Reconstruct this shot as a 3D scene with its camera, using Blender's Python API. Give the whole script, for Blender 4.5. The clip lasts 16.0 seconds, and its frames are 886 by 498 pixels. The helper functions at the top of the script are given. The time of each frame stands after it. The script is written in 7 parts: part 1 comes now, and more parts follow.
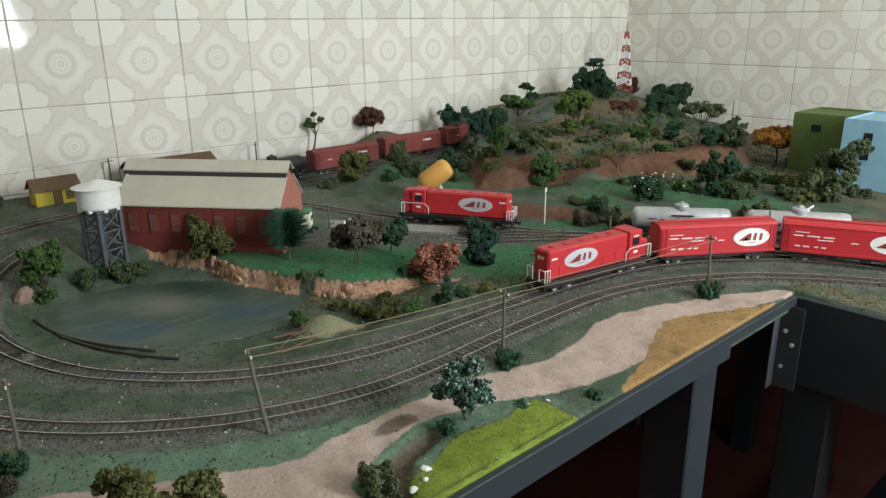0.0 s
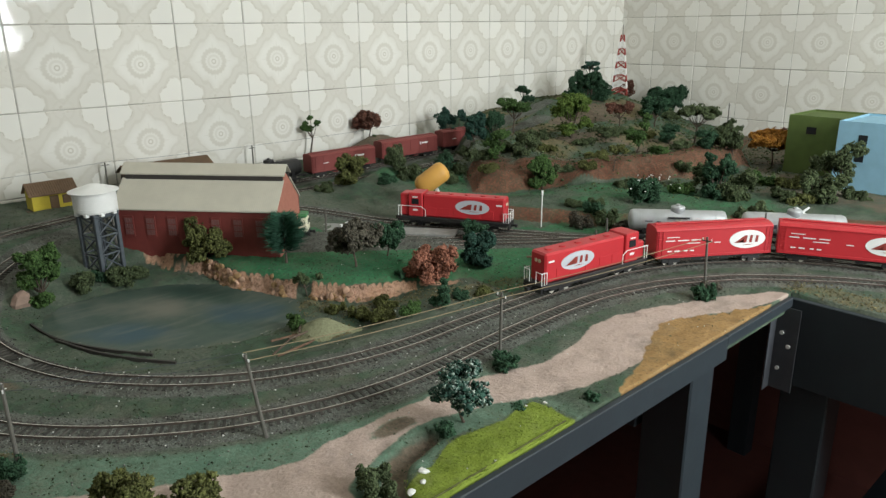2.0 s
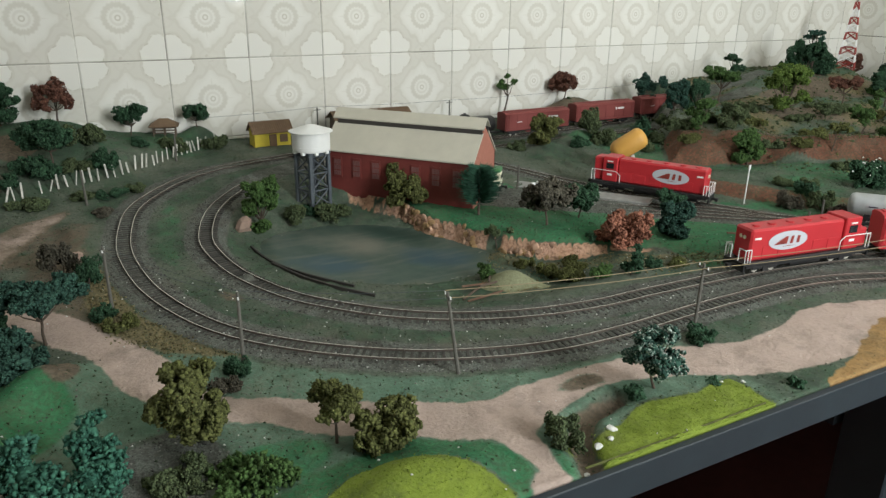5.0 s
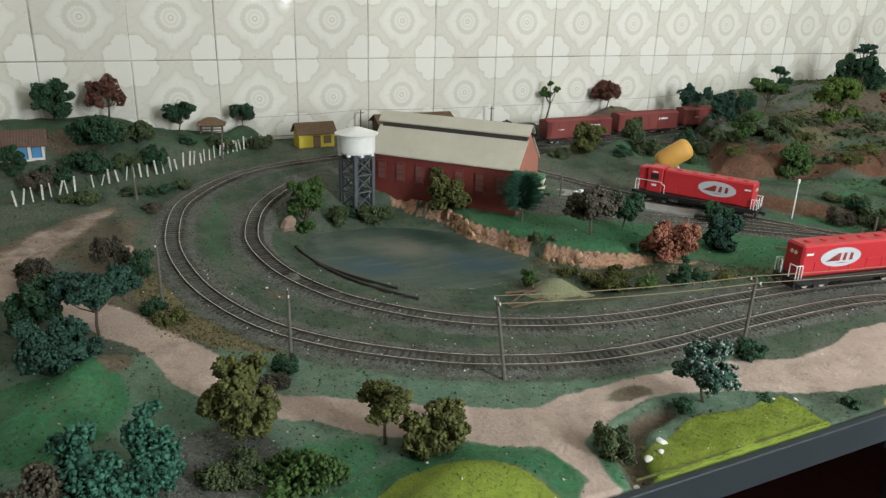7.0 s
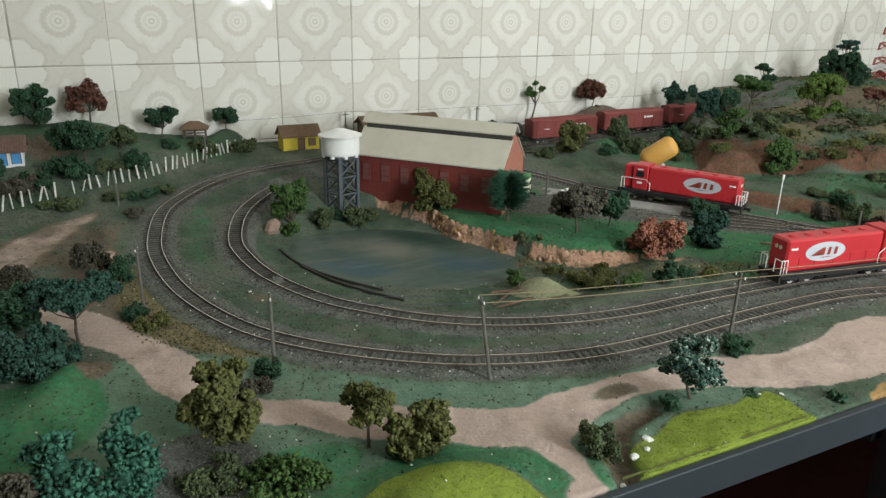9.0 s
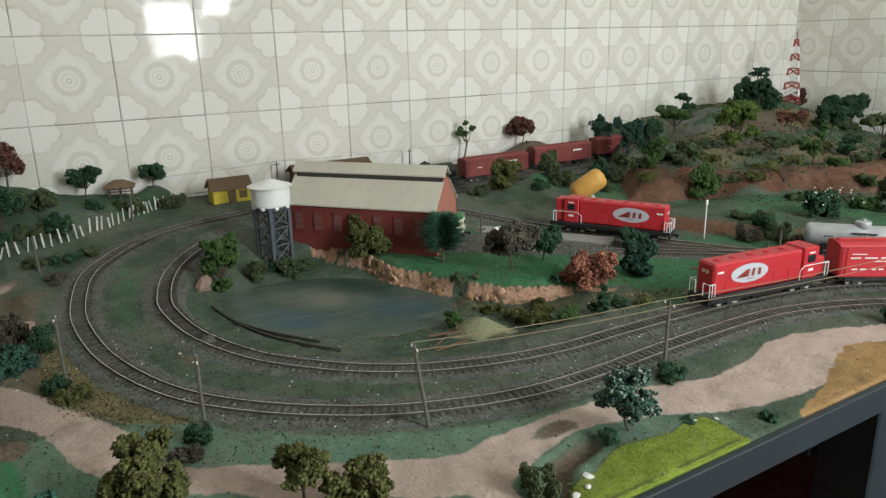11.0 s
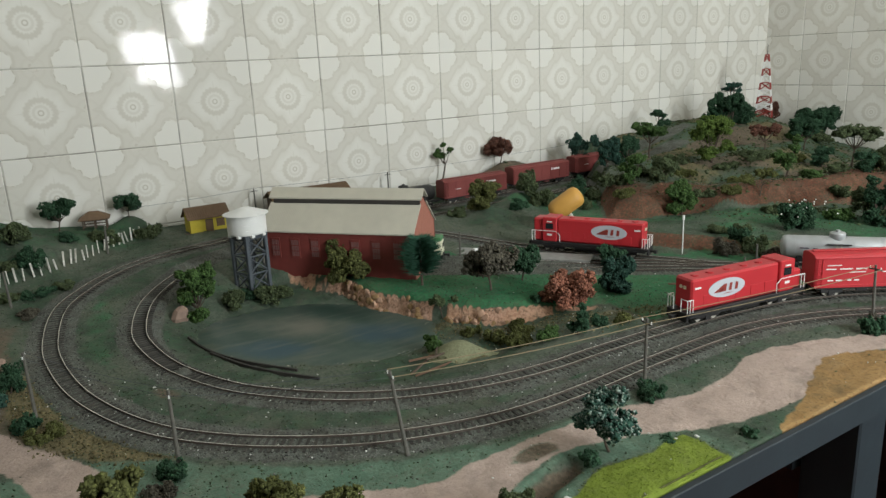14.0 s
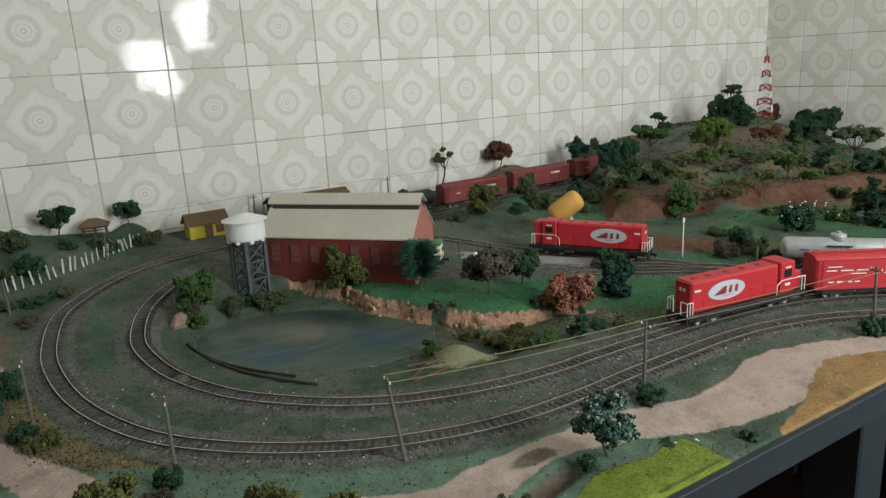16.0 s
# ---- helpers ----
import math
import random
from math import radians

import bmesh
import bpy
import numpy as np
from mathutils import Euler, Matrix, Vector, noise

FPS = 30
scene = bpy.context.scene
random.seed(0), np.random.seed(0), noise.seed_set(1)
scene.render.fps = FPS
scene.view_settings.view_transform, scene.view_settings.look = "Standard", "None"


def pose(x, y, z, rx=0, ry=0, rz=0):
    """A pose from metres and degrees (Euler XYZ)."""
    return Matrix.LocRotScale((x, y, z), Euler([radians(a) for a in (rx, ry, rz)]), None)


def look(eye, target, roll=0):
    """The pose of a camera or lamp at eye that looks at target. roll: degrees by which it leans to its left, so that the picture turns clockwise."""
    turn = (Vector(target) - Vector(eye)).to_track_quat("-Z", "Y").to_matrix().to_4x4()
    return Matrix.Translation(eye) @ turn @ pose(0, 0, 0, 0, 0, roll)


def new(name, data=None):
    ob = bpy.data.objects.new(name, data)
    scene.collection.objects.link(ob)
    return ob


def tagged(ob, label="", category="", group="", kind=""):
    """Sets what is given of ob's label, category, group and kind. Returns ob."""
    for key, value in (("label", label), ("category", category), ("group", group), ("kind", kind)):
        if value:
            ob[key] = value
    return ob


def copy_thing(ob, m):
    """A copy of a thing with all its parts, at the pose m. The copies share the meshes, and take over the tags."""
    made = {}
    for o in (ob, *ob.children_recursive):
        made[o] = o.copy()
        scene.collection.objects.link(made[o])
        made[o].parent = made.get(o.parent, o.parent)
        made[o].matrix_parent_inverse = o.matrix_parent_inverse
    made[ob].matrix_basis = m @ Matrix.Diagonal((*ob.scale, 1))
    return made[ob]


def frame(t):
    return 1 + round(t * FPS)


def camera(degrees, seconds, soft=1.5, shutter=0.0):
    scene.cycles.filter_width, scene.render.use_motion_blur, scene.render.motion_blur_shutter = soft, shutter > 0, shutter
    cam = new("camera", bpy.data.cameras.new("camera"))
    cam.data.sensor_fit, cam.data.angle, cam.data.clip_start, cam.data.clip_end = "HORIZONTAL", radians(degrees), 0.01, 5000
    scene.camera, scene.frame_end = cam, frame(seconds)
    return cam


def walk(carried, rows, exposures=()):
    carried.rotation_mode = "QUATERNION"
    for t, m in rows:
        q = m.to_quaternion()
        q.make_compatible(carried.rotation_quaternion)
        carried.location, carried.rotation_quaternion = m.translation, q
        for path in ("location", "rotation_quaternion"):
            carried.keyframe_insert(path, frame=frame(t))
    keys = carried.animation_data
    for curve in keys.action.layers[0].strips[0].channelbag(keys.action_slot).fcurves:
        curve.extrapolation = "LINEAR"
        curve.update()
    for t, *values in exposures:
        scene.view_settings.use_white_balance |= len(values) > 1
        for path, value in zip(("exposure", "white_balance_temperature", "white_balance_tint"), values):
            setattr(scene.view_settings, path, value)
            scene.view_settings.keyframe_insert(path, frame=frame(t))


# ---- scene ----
cam = camera(63.6, 16.0, soft=1.4)
PATH = [
    (0, (-0.308, -1.451, 1.332), (0.969, -0.037, 0.726), -0.5),
    (0.5, (-0.308, -1.451, 1.331), (0.975, -0.041, 0.727), -0.6),
    (1, (-0.308, -1.452, 1.333), (0.976, -0.042, 0.732), -0.6),
    (1.5, (-0.31, -1.452, 1.333), (0.972, -0.041, 0.728), -0.5),
    (2, (-0.309, -1.452, 1.332), (0.977, -0.041, 0.734), -0.6),
    (2.5, (-0.309, -1.452, 1.332), (0.971, -0.04, 0.725), -0.8),
    (3, (-0.31, -1.452, 1.331), (0.937, -0.013, 0.72), -1.0),
    (3.5, (-0.313, -1.453, 1.328), (0.887, 0.027, 0.719), -0.7),
    (4, (-0.32, -1.451, 1.322), (0.79, 0.085, 0.683), -0.1),
    (4.5, (-0.327, -1.447, 1.322), (0.676, 0.151, 0.659), 0.6),
    (5, (-0.34, -1.442, 1.321), (0.548, 0.214, 0.635), 0.7),
    (7.3, (-0.357, -1.434, 1.319), (0.453, 0.267, 0.648), 1.6),
    (7.5, (-0.357, -1.434, 1.318), (0.448, 0.27, 0.647), 1.5),
    (8, (-0.354, -1.432, 1.317), (0.454, 0.268, 0.641), 1.3),
    (8.5, (-0.351, -1.433, 1.315), (0.473, 0.262, 0.645), 1.0),
    (9, (-0.349, -1.433, 1.316), (0.493, 0.254, 0.65), 1.1),
    (9.5, (-0.346, -1.433, 1.319), (0.536, 0.241, 0.67), 1.1),
    (9.7, (-0.344, -1.433, 1.321), (0.57, 0.229, 0.686), 0.9),
    (11.8, (-0.327, -1.437, 1.322), (0.675, 0.205, 0.775), -1.8),
    (12, (-0.326, -1.434, 1.323), (0.68, 0.205, 0.774), -1.9),
    (12.5, (-0.324, -1.437, 1.322), (0.684, 0.202, 0.778), -2.1),
    (13, (-0.322, -1.437, 1.324), (0.711, 0.192, 0.797), -2.3),
    (13.5, (-0.321, -1.437, 1.324), (0.709, 0.196, 0.805), -2.5),
    (14, (-0.321, -1.437, 1.323), (0.711, 0.199, 0.813), -2.6),
    (14.5, (-0.32, -1.438, 1.323), (0.707, 0.2, 0.811), -2.6),
    (15, (-0.317, -1.438, 1.322), (0.705, 0.205, 0.818), -2.9),
    (15.5, (-0.318, -1.437, 1.322), (0.709, 0.206, 0.826), -2.9),
    (16, (-0.315, -1.438, 1.322), (0.712, 0.204, 0.825), -3.1),
]
EXPOSURES = [(0, 0.08), (5, 0.14), (9.7, 0.16), (11.8, -0.02), (14, -0.09), (16, -0.19)]
walk(cam, [(t, look(eye, target, roll)) for t, eye, target, roll in PATH], EXPOSURES)

# ---- daylight: a window behind the camera, and the sky outside it ----
world = bpy.data.worlds.new("sky")
scene.world = world
world.use_nodes = True
sky = world.node_tree.nodes.new("ShaderNodeTexSky")
sky.sky_type, sky.sun_disc, sky.sun_elevation, sky.sun_rotation = "NISHITA", False, radians(40), radians(200)
world.node_tree.links.new(sky.outputs[0], world.node_tree.nodes["Background"].inputs[0])
world.node_tree.nodes["Background"].inputs[1].default_value = 0.08

WIN_X, WIN_Z, WIN_W, WIN_H, SOUTH = 0.60, 1.90, 0.50, 1.30, -2.6


def window_lamp(name, x, y, z, w, h, turn, watts, colour):
    data = bpy.data.lights.new(name, "AREA")
    data.shape, data.size, data.size_y, data.energy, data.color = "RECTANGLE", w, h, watts, colour
    ob = new(name, data)
    ob.matrix_world = pose(x, y, z, 90, 0, turn)
    return ob


# two panes let the day in: a low one and a tall one; the area lamps stand in them and shine into the room
PANES = ((0.48, 1.385, 0.21, 0.27), (0.725, 1.985, 0.17, 1.05))
for px, pz, pw, ph in PANES:
    window_lamp("daylight", px, SOUTH + 0.03, pz, pw, ph, -7, 190 * pw * ph, (0.945, 1.0, 1.01))

# ---- materials ----
def mat(name, colour, rough=0.6, metal=0.0, spec=0.5, grain=0.0, scale=60.0, colour2=None, patch=0.0, patch_scale=8.0, bump=0.0, bump_scale=200.0, coat=0.0, per_object=0.0, per_island=0.0):
    """A surface of two colours mixed by a fine and a coarse noise, with fine relief."""
    m = bpy.data.materials.new(name)
    m.use_nodes = True
    nt = m.node_tree
    p = nt.nodes["Principled BSDF"]
    p.inputs["Roughness"].default_value, p.inputs["Metallic"].default_value = rough, metal
    p.inputs["Specular IOR Level"].default_value = spec
    p.inputs["Coat Weight"].default_value = coat
    co = nt.nodes.new("ShaderNodeTexCoord").outputs["Object"]
    c1, c2 = (*colour, 1), (*(colour2 or [c * 0.55 for c in colour]), 1)

    def noisy(sc, detail=4.0):
        n = nt.nodes.new("ShaderNodeTexNoise")
        n.inputs["Scale"].default_value, n.inputs["Detail"].default_value = sc, detail
        nt.links.new(co, n.inputs["Vector"])
        return n.outputs["Fac"]

    def ramp(v, lo, hi, amount):
        r = nt.nodes.new("ShaderNodeMapRange")
        r.inputs[1].default_value, r.inputs[2].default_value, r.inputs[3].default_value, r.inputs[4].default_value = lo, hi, 0.0, amount
        nt.links.new(v, r.inputs[0])
        return r.outputs[0]

    out = None
    for amount, sc in ((grain, scale), (patch, patch_scale)):
        if amount:
            mx = nt.nodes.new("ShaderNodeMix")
            mx.data_type = "RGBA"
            nt.links.new(ramp(noisy(sc), 0.35, 0.7, amount), mx.inputs[0])
            if out is None:
                mx.inputs[6].default_value = c1
            else:
                nt.links.new(out, mx.inputs[6])
            mx.inputs[7].default_value = c2
            out = mx.outputs[2]
    for amount, source in ((per_object, "ShaderNodeObjectInfo"), (per_island, "ShaderNodeNewGeometry")):
        if amount:
            hsv = nt.nodes.new("ShaderNodeHueSaturation")
            src = nt.nodes.new(source).outputs["Random" if per_object else "Random Per Island"]
            nt.links.new(ramp(src, 0, 1, 2 * amount), hsv.inputs["Value"])
            hsv.inputs["Value"].default_value = 1
            add = nt.nodes.new("ShaderNodeMath")
            add.inputs[1].default_value = 1 - amount
            nt.links.new(ramp(src, 0, 1, 2 * amount), add.inputs[0])
            nt.links.new(add.outputs[0], hsv.inputs["Value"])
            if out is None:
                hsv.inputs["Color"].default_value = c1
            else:
                nt.links.new(out, hsv.inputs["Color"])
            out = hsv.outputs[0]
            break
    if out is None:
        p.inputs["Base Color"].default_value = c1
    else:
        nt.links.new(out, p.inputs["Base Color"])
    if bump:
        b = nt.nodes.new("ShaderNodeBump")
        b.inputs["Strength"].default_value, b.inputs["Distance"].default_value = bump, 0.002
        nt.links.new(noisy(bump_scale, 6), b.inputs["Height"])
        nt.links.new(b.outputs[0], p.inputs["Normal"])
    return m


M_PLASTER = mat("plaster", (0.78, 0.76, 0.70), 0.8, grain=0.2, scale=20, patch=0.3, patch_scale=2)
M_GROUT = mat("grout", (0.72, 0.70, 0.64), 0.9, grain=0.7, scale=22, colour2=(0.13, 0.115, 0.09), patch=0.75, patch_scale=6)
M_FLOOR = mat("floor_paint", (0.165, 0.058, 0.048), 0.45, grain=0.4, scale=30, patch=0.5, patch_scale=3, bump=0.1)
M_FASCIA = mat("grey_paint", (0.020, 0.031, 0.038), 0.6, grain=0.4, scale=25, colour2=(0.012, 0.016, 0.022), patch=0.5, patch_scale=5, bump=0.15, bump_scale=90)
M_STEEL = mat("bracket_steel", (0.085, 0.092, 0.105), 0.5, metal=0.3, grain=0.4, scale=60)
M_RAIL = mat("rail_metal", (0.66, 0.63, 0.56), 0.40, metal=0.35, grain=0.4, scale=60, colour2=(0.30, 0.25, 0.20))
M_RAILSIDE = mat("rusty_rail_web", (0.085, 0.066, 0.052), 0.8, grain=0.5, scale=150)
M_SLEEPER = mat("sleeper_plastic", (0.066, 0.062, 0.053), 0.85, grain=0.6, scale=300, per_object=0.35)
M_SLEEPER_FAR = mat("sleeper_plastic_far", (0.062, 0.058, 0.050), 0.85, grain=0.6, scale=300, per_island=0.35)
M_BALLAST = mat("ballast_stone", (0.135, 0.138, 0.120), 0.9, grain=0.5, scale=300, per_island=0.75)
M_LITTER = mat("green_litter", (0.088, 0.125, 0.068), 0.95, spec=0.2, grain=0.6, scale=200, colour2=(0.052, 0.066, 0.040), patch=0.6, patch_scale=18, per_island=0.5)
M_DRYGRASS = mat("dry_grass", (0.20, 0.172, 0.090), 0.95, spec=0.2, grain=0.6, scale=200, colour2=(0.11, 0.10, 0.05), per_island=0.5)
M_MOSSBLADE = mat("yellow_green_flock", (0.20, 0.265, 0.042), 0.95, spec=0.2, grain=0.5, scale=200, colour2=(0.15, 0.22, 0.02), per_island=0.4)
M_ROCK = mat("salmon_rock", (0.45, 0.285, 0.20), 0.9, grain=0.6, scale=200, colour2=(0.30, 0.18, 0.115), patch=0.5, patch_scale=25, per_object=0.35)
M_OCHRE = mat("ochre_rock", (0.36, 0.225, 0.105), 0.9, grain=0.6, scale=200, colour2=(0.22, 0.14, 0.07), patch=0.5, patch_scale=30, per_object=0.3)
M_WHITESTONE = mat("white_plaster_stone", (0.72, 0.72, 0.68), 0.85, grain=0.3, scale=200)
M_PINKROCK = mat("pink_plaster_rock", (0.33, 0.23, 0.18), 0.9, grain=0.5, scale=120, bump=0.3)
M_RED = mat("red_shell", (0.50, 0.026, 0.034), 0.42, grain=0.2, scale=50, colour2=(0.37, 0.022, 0.028), patch=0.3, patch_scale=14)
M_REDOLD = mat("oxide_red_shell", (0.215, 0.046, 0.040), 0.65, grain=0.4, scale=60, colour2=(0.17, 0.034, 0.030), patch=0.4, patch_scale=10)
M_BLACK = mat("black_plastic", (0.014, 0.014, 0.015), 0.55, grain=0.4, scale=80, colour2=(0.035, 0.03, 0.027))
M_SILVER = mat("silver_shell", (0.48, 0.50, 0.51), 0.40, metal=0.3, grain=0.4, scale=60, colour2=(0.28, 0.28, 0.27), patch=0.4, patch_scale=14)
M_WHITE = mat("white_paint", (0.80, 0.80, 0.78), 0.5, grain=0.15, scale=60)
M_GREYPRINT = mat("grey_print", (0.50, 0.52, 0.56), 0.5)
M_NAVY = mat("dark_print", (0.03, 0.03, 0.05), 0.5)
M_WALLRED = mat("brick_red_paint", (0.20, 0.035, 0.028), 0.75, grain=0.4, scale=90, colour2=(0.12, 0.025, 0.02), patch=0.4, patch_scale=15, bump=0.2, bump_scale=500)
M_PANERED = mat("window_red_paint", (0.19, 0.085, 0.078), 0.6, grain=0.4, scale=90)
M_GABLE = mat("gable_brick", (0.38, 0.15, 0.105), 0.8, grain=0.4, scale=140, colour2=(0.27, 0.10, 0.07), bump=0.3, bump_scale=500)
M_ROOF = mat("cream_roof_sheet", (0.56, 0.53, 0.44), 0.65, grain=0.25, scale=60, colour2=(0.40, 0.38, 0.32), patch=0.35, patch_scale=12)
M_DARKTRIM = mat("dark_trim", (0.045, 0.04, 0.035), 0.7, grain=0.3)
M_YELLOW = mat("yellow_plaster", (0.62, 0.50, 0.05), 0.75, grain=0.25, scale=100)
M_BROWNROOF = mat("brown_roof", (0.19, 0.12, 0.07), 0.8, grain=0.5, scale=150, patch=0.3, patch_scale=30)
M_WOOD = mat("grey_wood", (0.12, 0.085, 0.06), 0.85, grain=0.6, scale=200)
M_TOWERSTEEL = mat("dark_grey_steel", (0.085, 0.10, 0.115), 0.6, grain=0.4, scale=100)
M_TANKYELLOW = mat("orange_yellow_tank", (0.62, 0.33, 0.07), 0.55, grain=0.2, scale=60)
M_RWRED = mat("mast_red", (0.30, 0.040, 0.030), 0.6, grain=0.4, scale=200)
M_GREENWALL = mat("green_card", (0.10, 0.15, 0.035), 0.8, grain=0.3, scale=60)
M_BLUEWALL = mat("light_blue_card", (0.26, 0.47, 0.60), 0.8, grain=0.2, scale=60)
M_BLUE = mat("blue_shutter", (0.07, 0.28, 0.55), 0.7)
M_GLASSDARK = mat("dark_pane", (0.02, 0.022, 0.025), 0.2)
M_TERRACOTTA = mat("terracotta_roof", (0.17, 0.105, 0.08), 0.8, grain=0.5, scale=150)
M_TRUNK = mat("bark", (0.10, 0.075, 0.055), 0.9, grain=0.6, scale=250)
M_WIRE = mat("tan_thread", (0.25, 0.195, 0.115), 0.8)
M_POLE = mat("weathered_pole", (0.135, 0.128, 0.110), 0.85, grain=0.6, scale=200, colour2=(0.075, 0.070, 0.058))
M_PLANK = mat("reddish_plank", (0.20, 0.115, 0.075), 0.85, grain=0.6, scale=200)
M_CONCRETE = mat("grey_concrete", (0.33, 0.33, 0.31), 0.85, grain=0.5, scale=100, patch=0.3, patch_scale=30)
M_CREAM = mat("cream_shell", (0.72, 0.70, 0.52), 0.55, grain=0.2)
M_GREENSHELL = mat("green_shell", (0.06, 0.22, 0.08), 0.55, grain=0.2)


def leafy(name, colour, colour2):
    return mat(name, colour, 0.85, spec=0.2, grain=0.8, scale=150, colour2=colour2, patch=0.5, patch_scale=60, per_island=0.35)


M_LEAF = {
    "dark": leafy("dark_green_foam", (0.046, 0.106, 0.056), (0.022, 0.052, 0.028)),
    "blue": leafy("bluish_green_foam", (0.042, 0.100, 0.072), (0.020, 0.050, 0.038)),
    "green": leafy("mid_green_foam", (0.080, 0.145, 0.042), (0.036, 0.072, 0.022)),
    "olive": leafy("olive_foam", (0.130, 0.140, 0.045), (0.062, 0.068, 0.024)),
    "bright": leafy("bright_green_foam", (0.14, 0.20, 0.045), (0.055, 0.10, 0.022)),
    "teal": leafy("teal_lichen", (0.065, 0.190, 0.125), (0.022, 0.080, 0.058)),
    "pine": leafy("pine_needles", (0.045, 0.125, 0.078), (0.024, 0.070, 0.044)),
    "brown": leafy("red_brown_foam", (0.17, 0.075, 0.050), (0.085, 0.040, 0.030)),
    "rust": leafy("rust_lichen", (0.37, 0.160, 0.102), (0.18, 0.074, 0.050)),
    "orange": leafy("orange_lichen", (0.55, 0.27, 0.05), (0.30, 0.13, 0.03)),
    "grey": leafy("grey_purple_foam", (0.120, 0.108, 0.080), (0.060, 0.056, 0.042)),
    "tips": leafy("frosted_tips", (0.42, 0.50, 0.44), (0.14, 0.20, 0.16)),
    "frost": leafy("dull_green_foam", (0.100, 0.130, 0.060), (0.048, 0.066, 0.032)),
}
# ---- the lie of the land ----
def ss(a, b, v):
    """Smooth step from a to b."""
    t = min(1.0, max(0.0, (v - a) / (b - a)))
    return t * t * (3 - 2 * t)


def seg_dist(x, y, line):
    """Distance from a point to a polyline, and the signed side of its nearest piece (positive on the left)."""
    best, side = 1e9, 1.0
    for (ax, ay), (bx, by) in zip(line, line[1:]):
        dx, dy = bx - ax, by - ay
        k = ((x - ax) * dx + (y - ay) * dy) / (dx * dx + dy * dy)
        k = min(1.0, max(0.0, k))
        d = math.hypot(x - ax - k * dx, y - ay - k * dy)
        if d < best:
            best, side = d, 1.0 if dx * (y - ay) - dy * (x - ax) > 0 else -1.0
    return best, side


HILL_FOOT = [(1.02, 0.3), (0.99, -0.04), (0.80, -0.30), (0.69, -0.44), (0.74, -0.49), (0.86, -0.545), (0.95, -0.63), (1.08, -0.73), (1.30, -0.74), (1.50, -0.62), (2.0, -0.45)]
BANK = [(0.60, -0.60), (0.68, -0.76), (0.78, -0.88), (0.90, -1.02), (1.0, -1.2), (1.05, -1.7)]
CLIFF = [(-0.02, -0.34), (0.06, -0.385), (0.112, -0.47), (0.122, -0.55), (0.156, -0.625), (0.20, -0.70), (0.27, -0.745), (0.31, -0.785), (0.385, -0.812), (0.47, -0.835)]


FENCE = [(-1.2, -0.60), (-0.60, -0.35), (-0.477, -0.30), (-0.406, -0.262), (-0.327, -0.232), (-0.238, -0.19), (-0.15, -0.11), (-0.085, -0.045), (-0.05, 0.05)]


def cliff_side(x, y):
    """Signed distance to the edge of the low cutting, with its small bays: positive above it."""
    d, side = seg_dist(x, y, CLIFF)
    return d * side + 0.0065 * noise.noise((x * 27, y * 27, 3.0)) + 0.004 * noise.noise((x * 75, y * 75, 8.0))


def base(x, y):
    """The bed under tracks and yard: level in front, higher towards the long wall, where the back line lies in a shallow cut."""
    cut = 0.021 * ss(0.30, 0.42, x) * ss(1.20, 1.06, x) * ss(-0.26, -0.21, y) * ss(-0.05, -0.085, y)
    return 1.0 + 0.034 * ss(-0.55, -0.10, y) + 0.012 * ss(0.5, 1.0, x) * ss(-0.35, -0.1, y) - cut


def ellipse(x, y, cx, cy, rx, ry, turn=0.0):
    c, s = math.cos(radians(turn)), math.sin(radians(turn))
    u, v = ((x - cx) * c + (y - cy) * s) / rx, (-(x - cx) * s + (y - cy) * c) / ry
    return math.hypot(u, v)


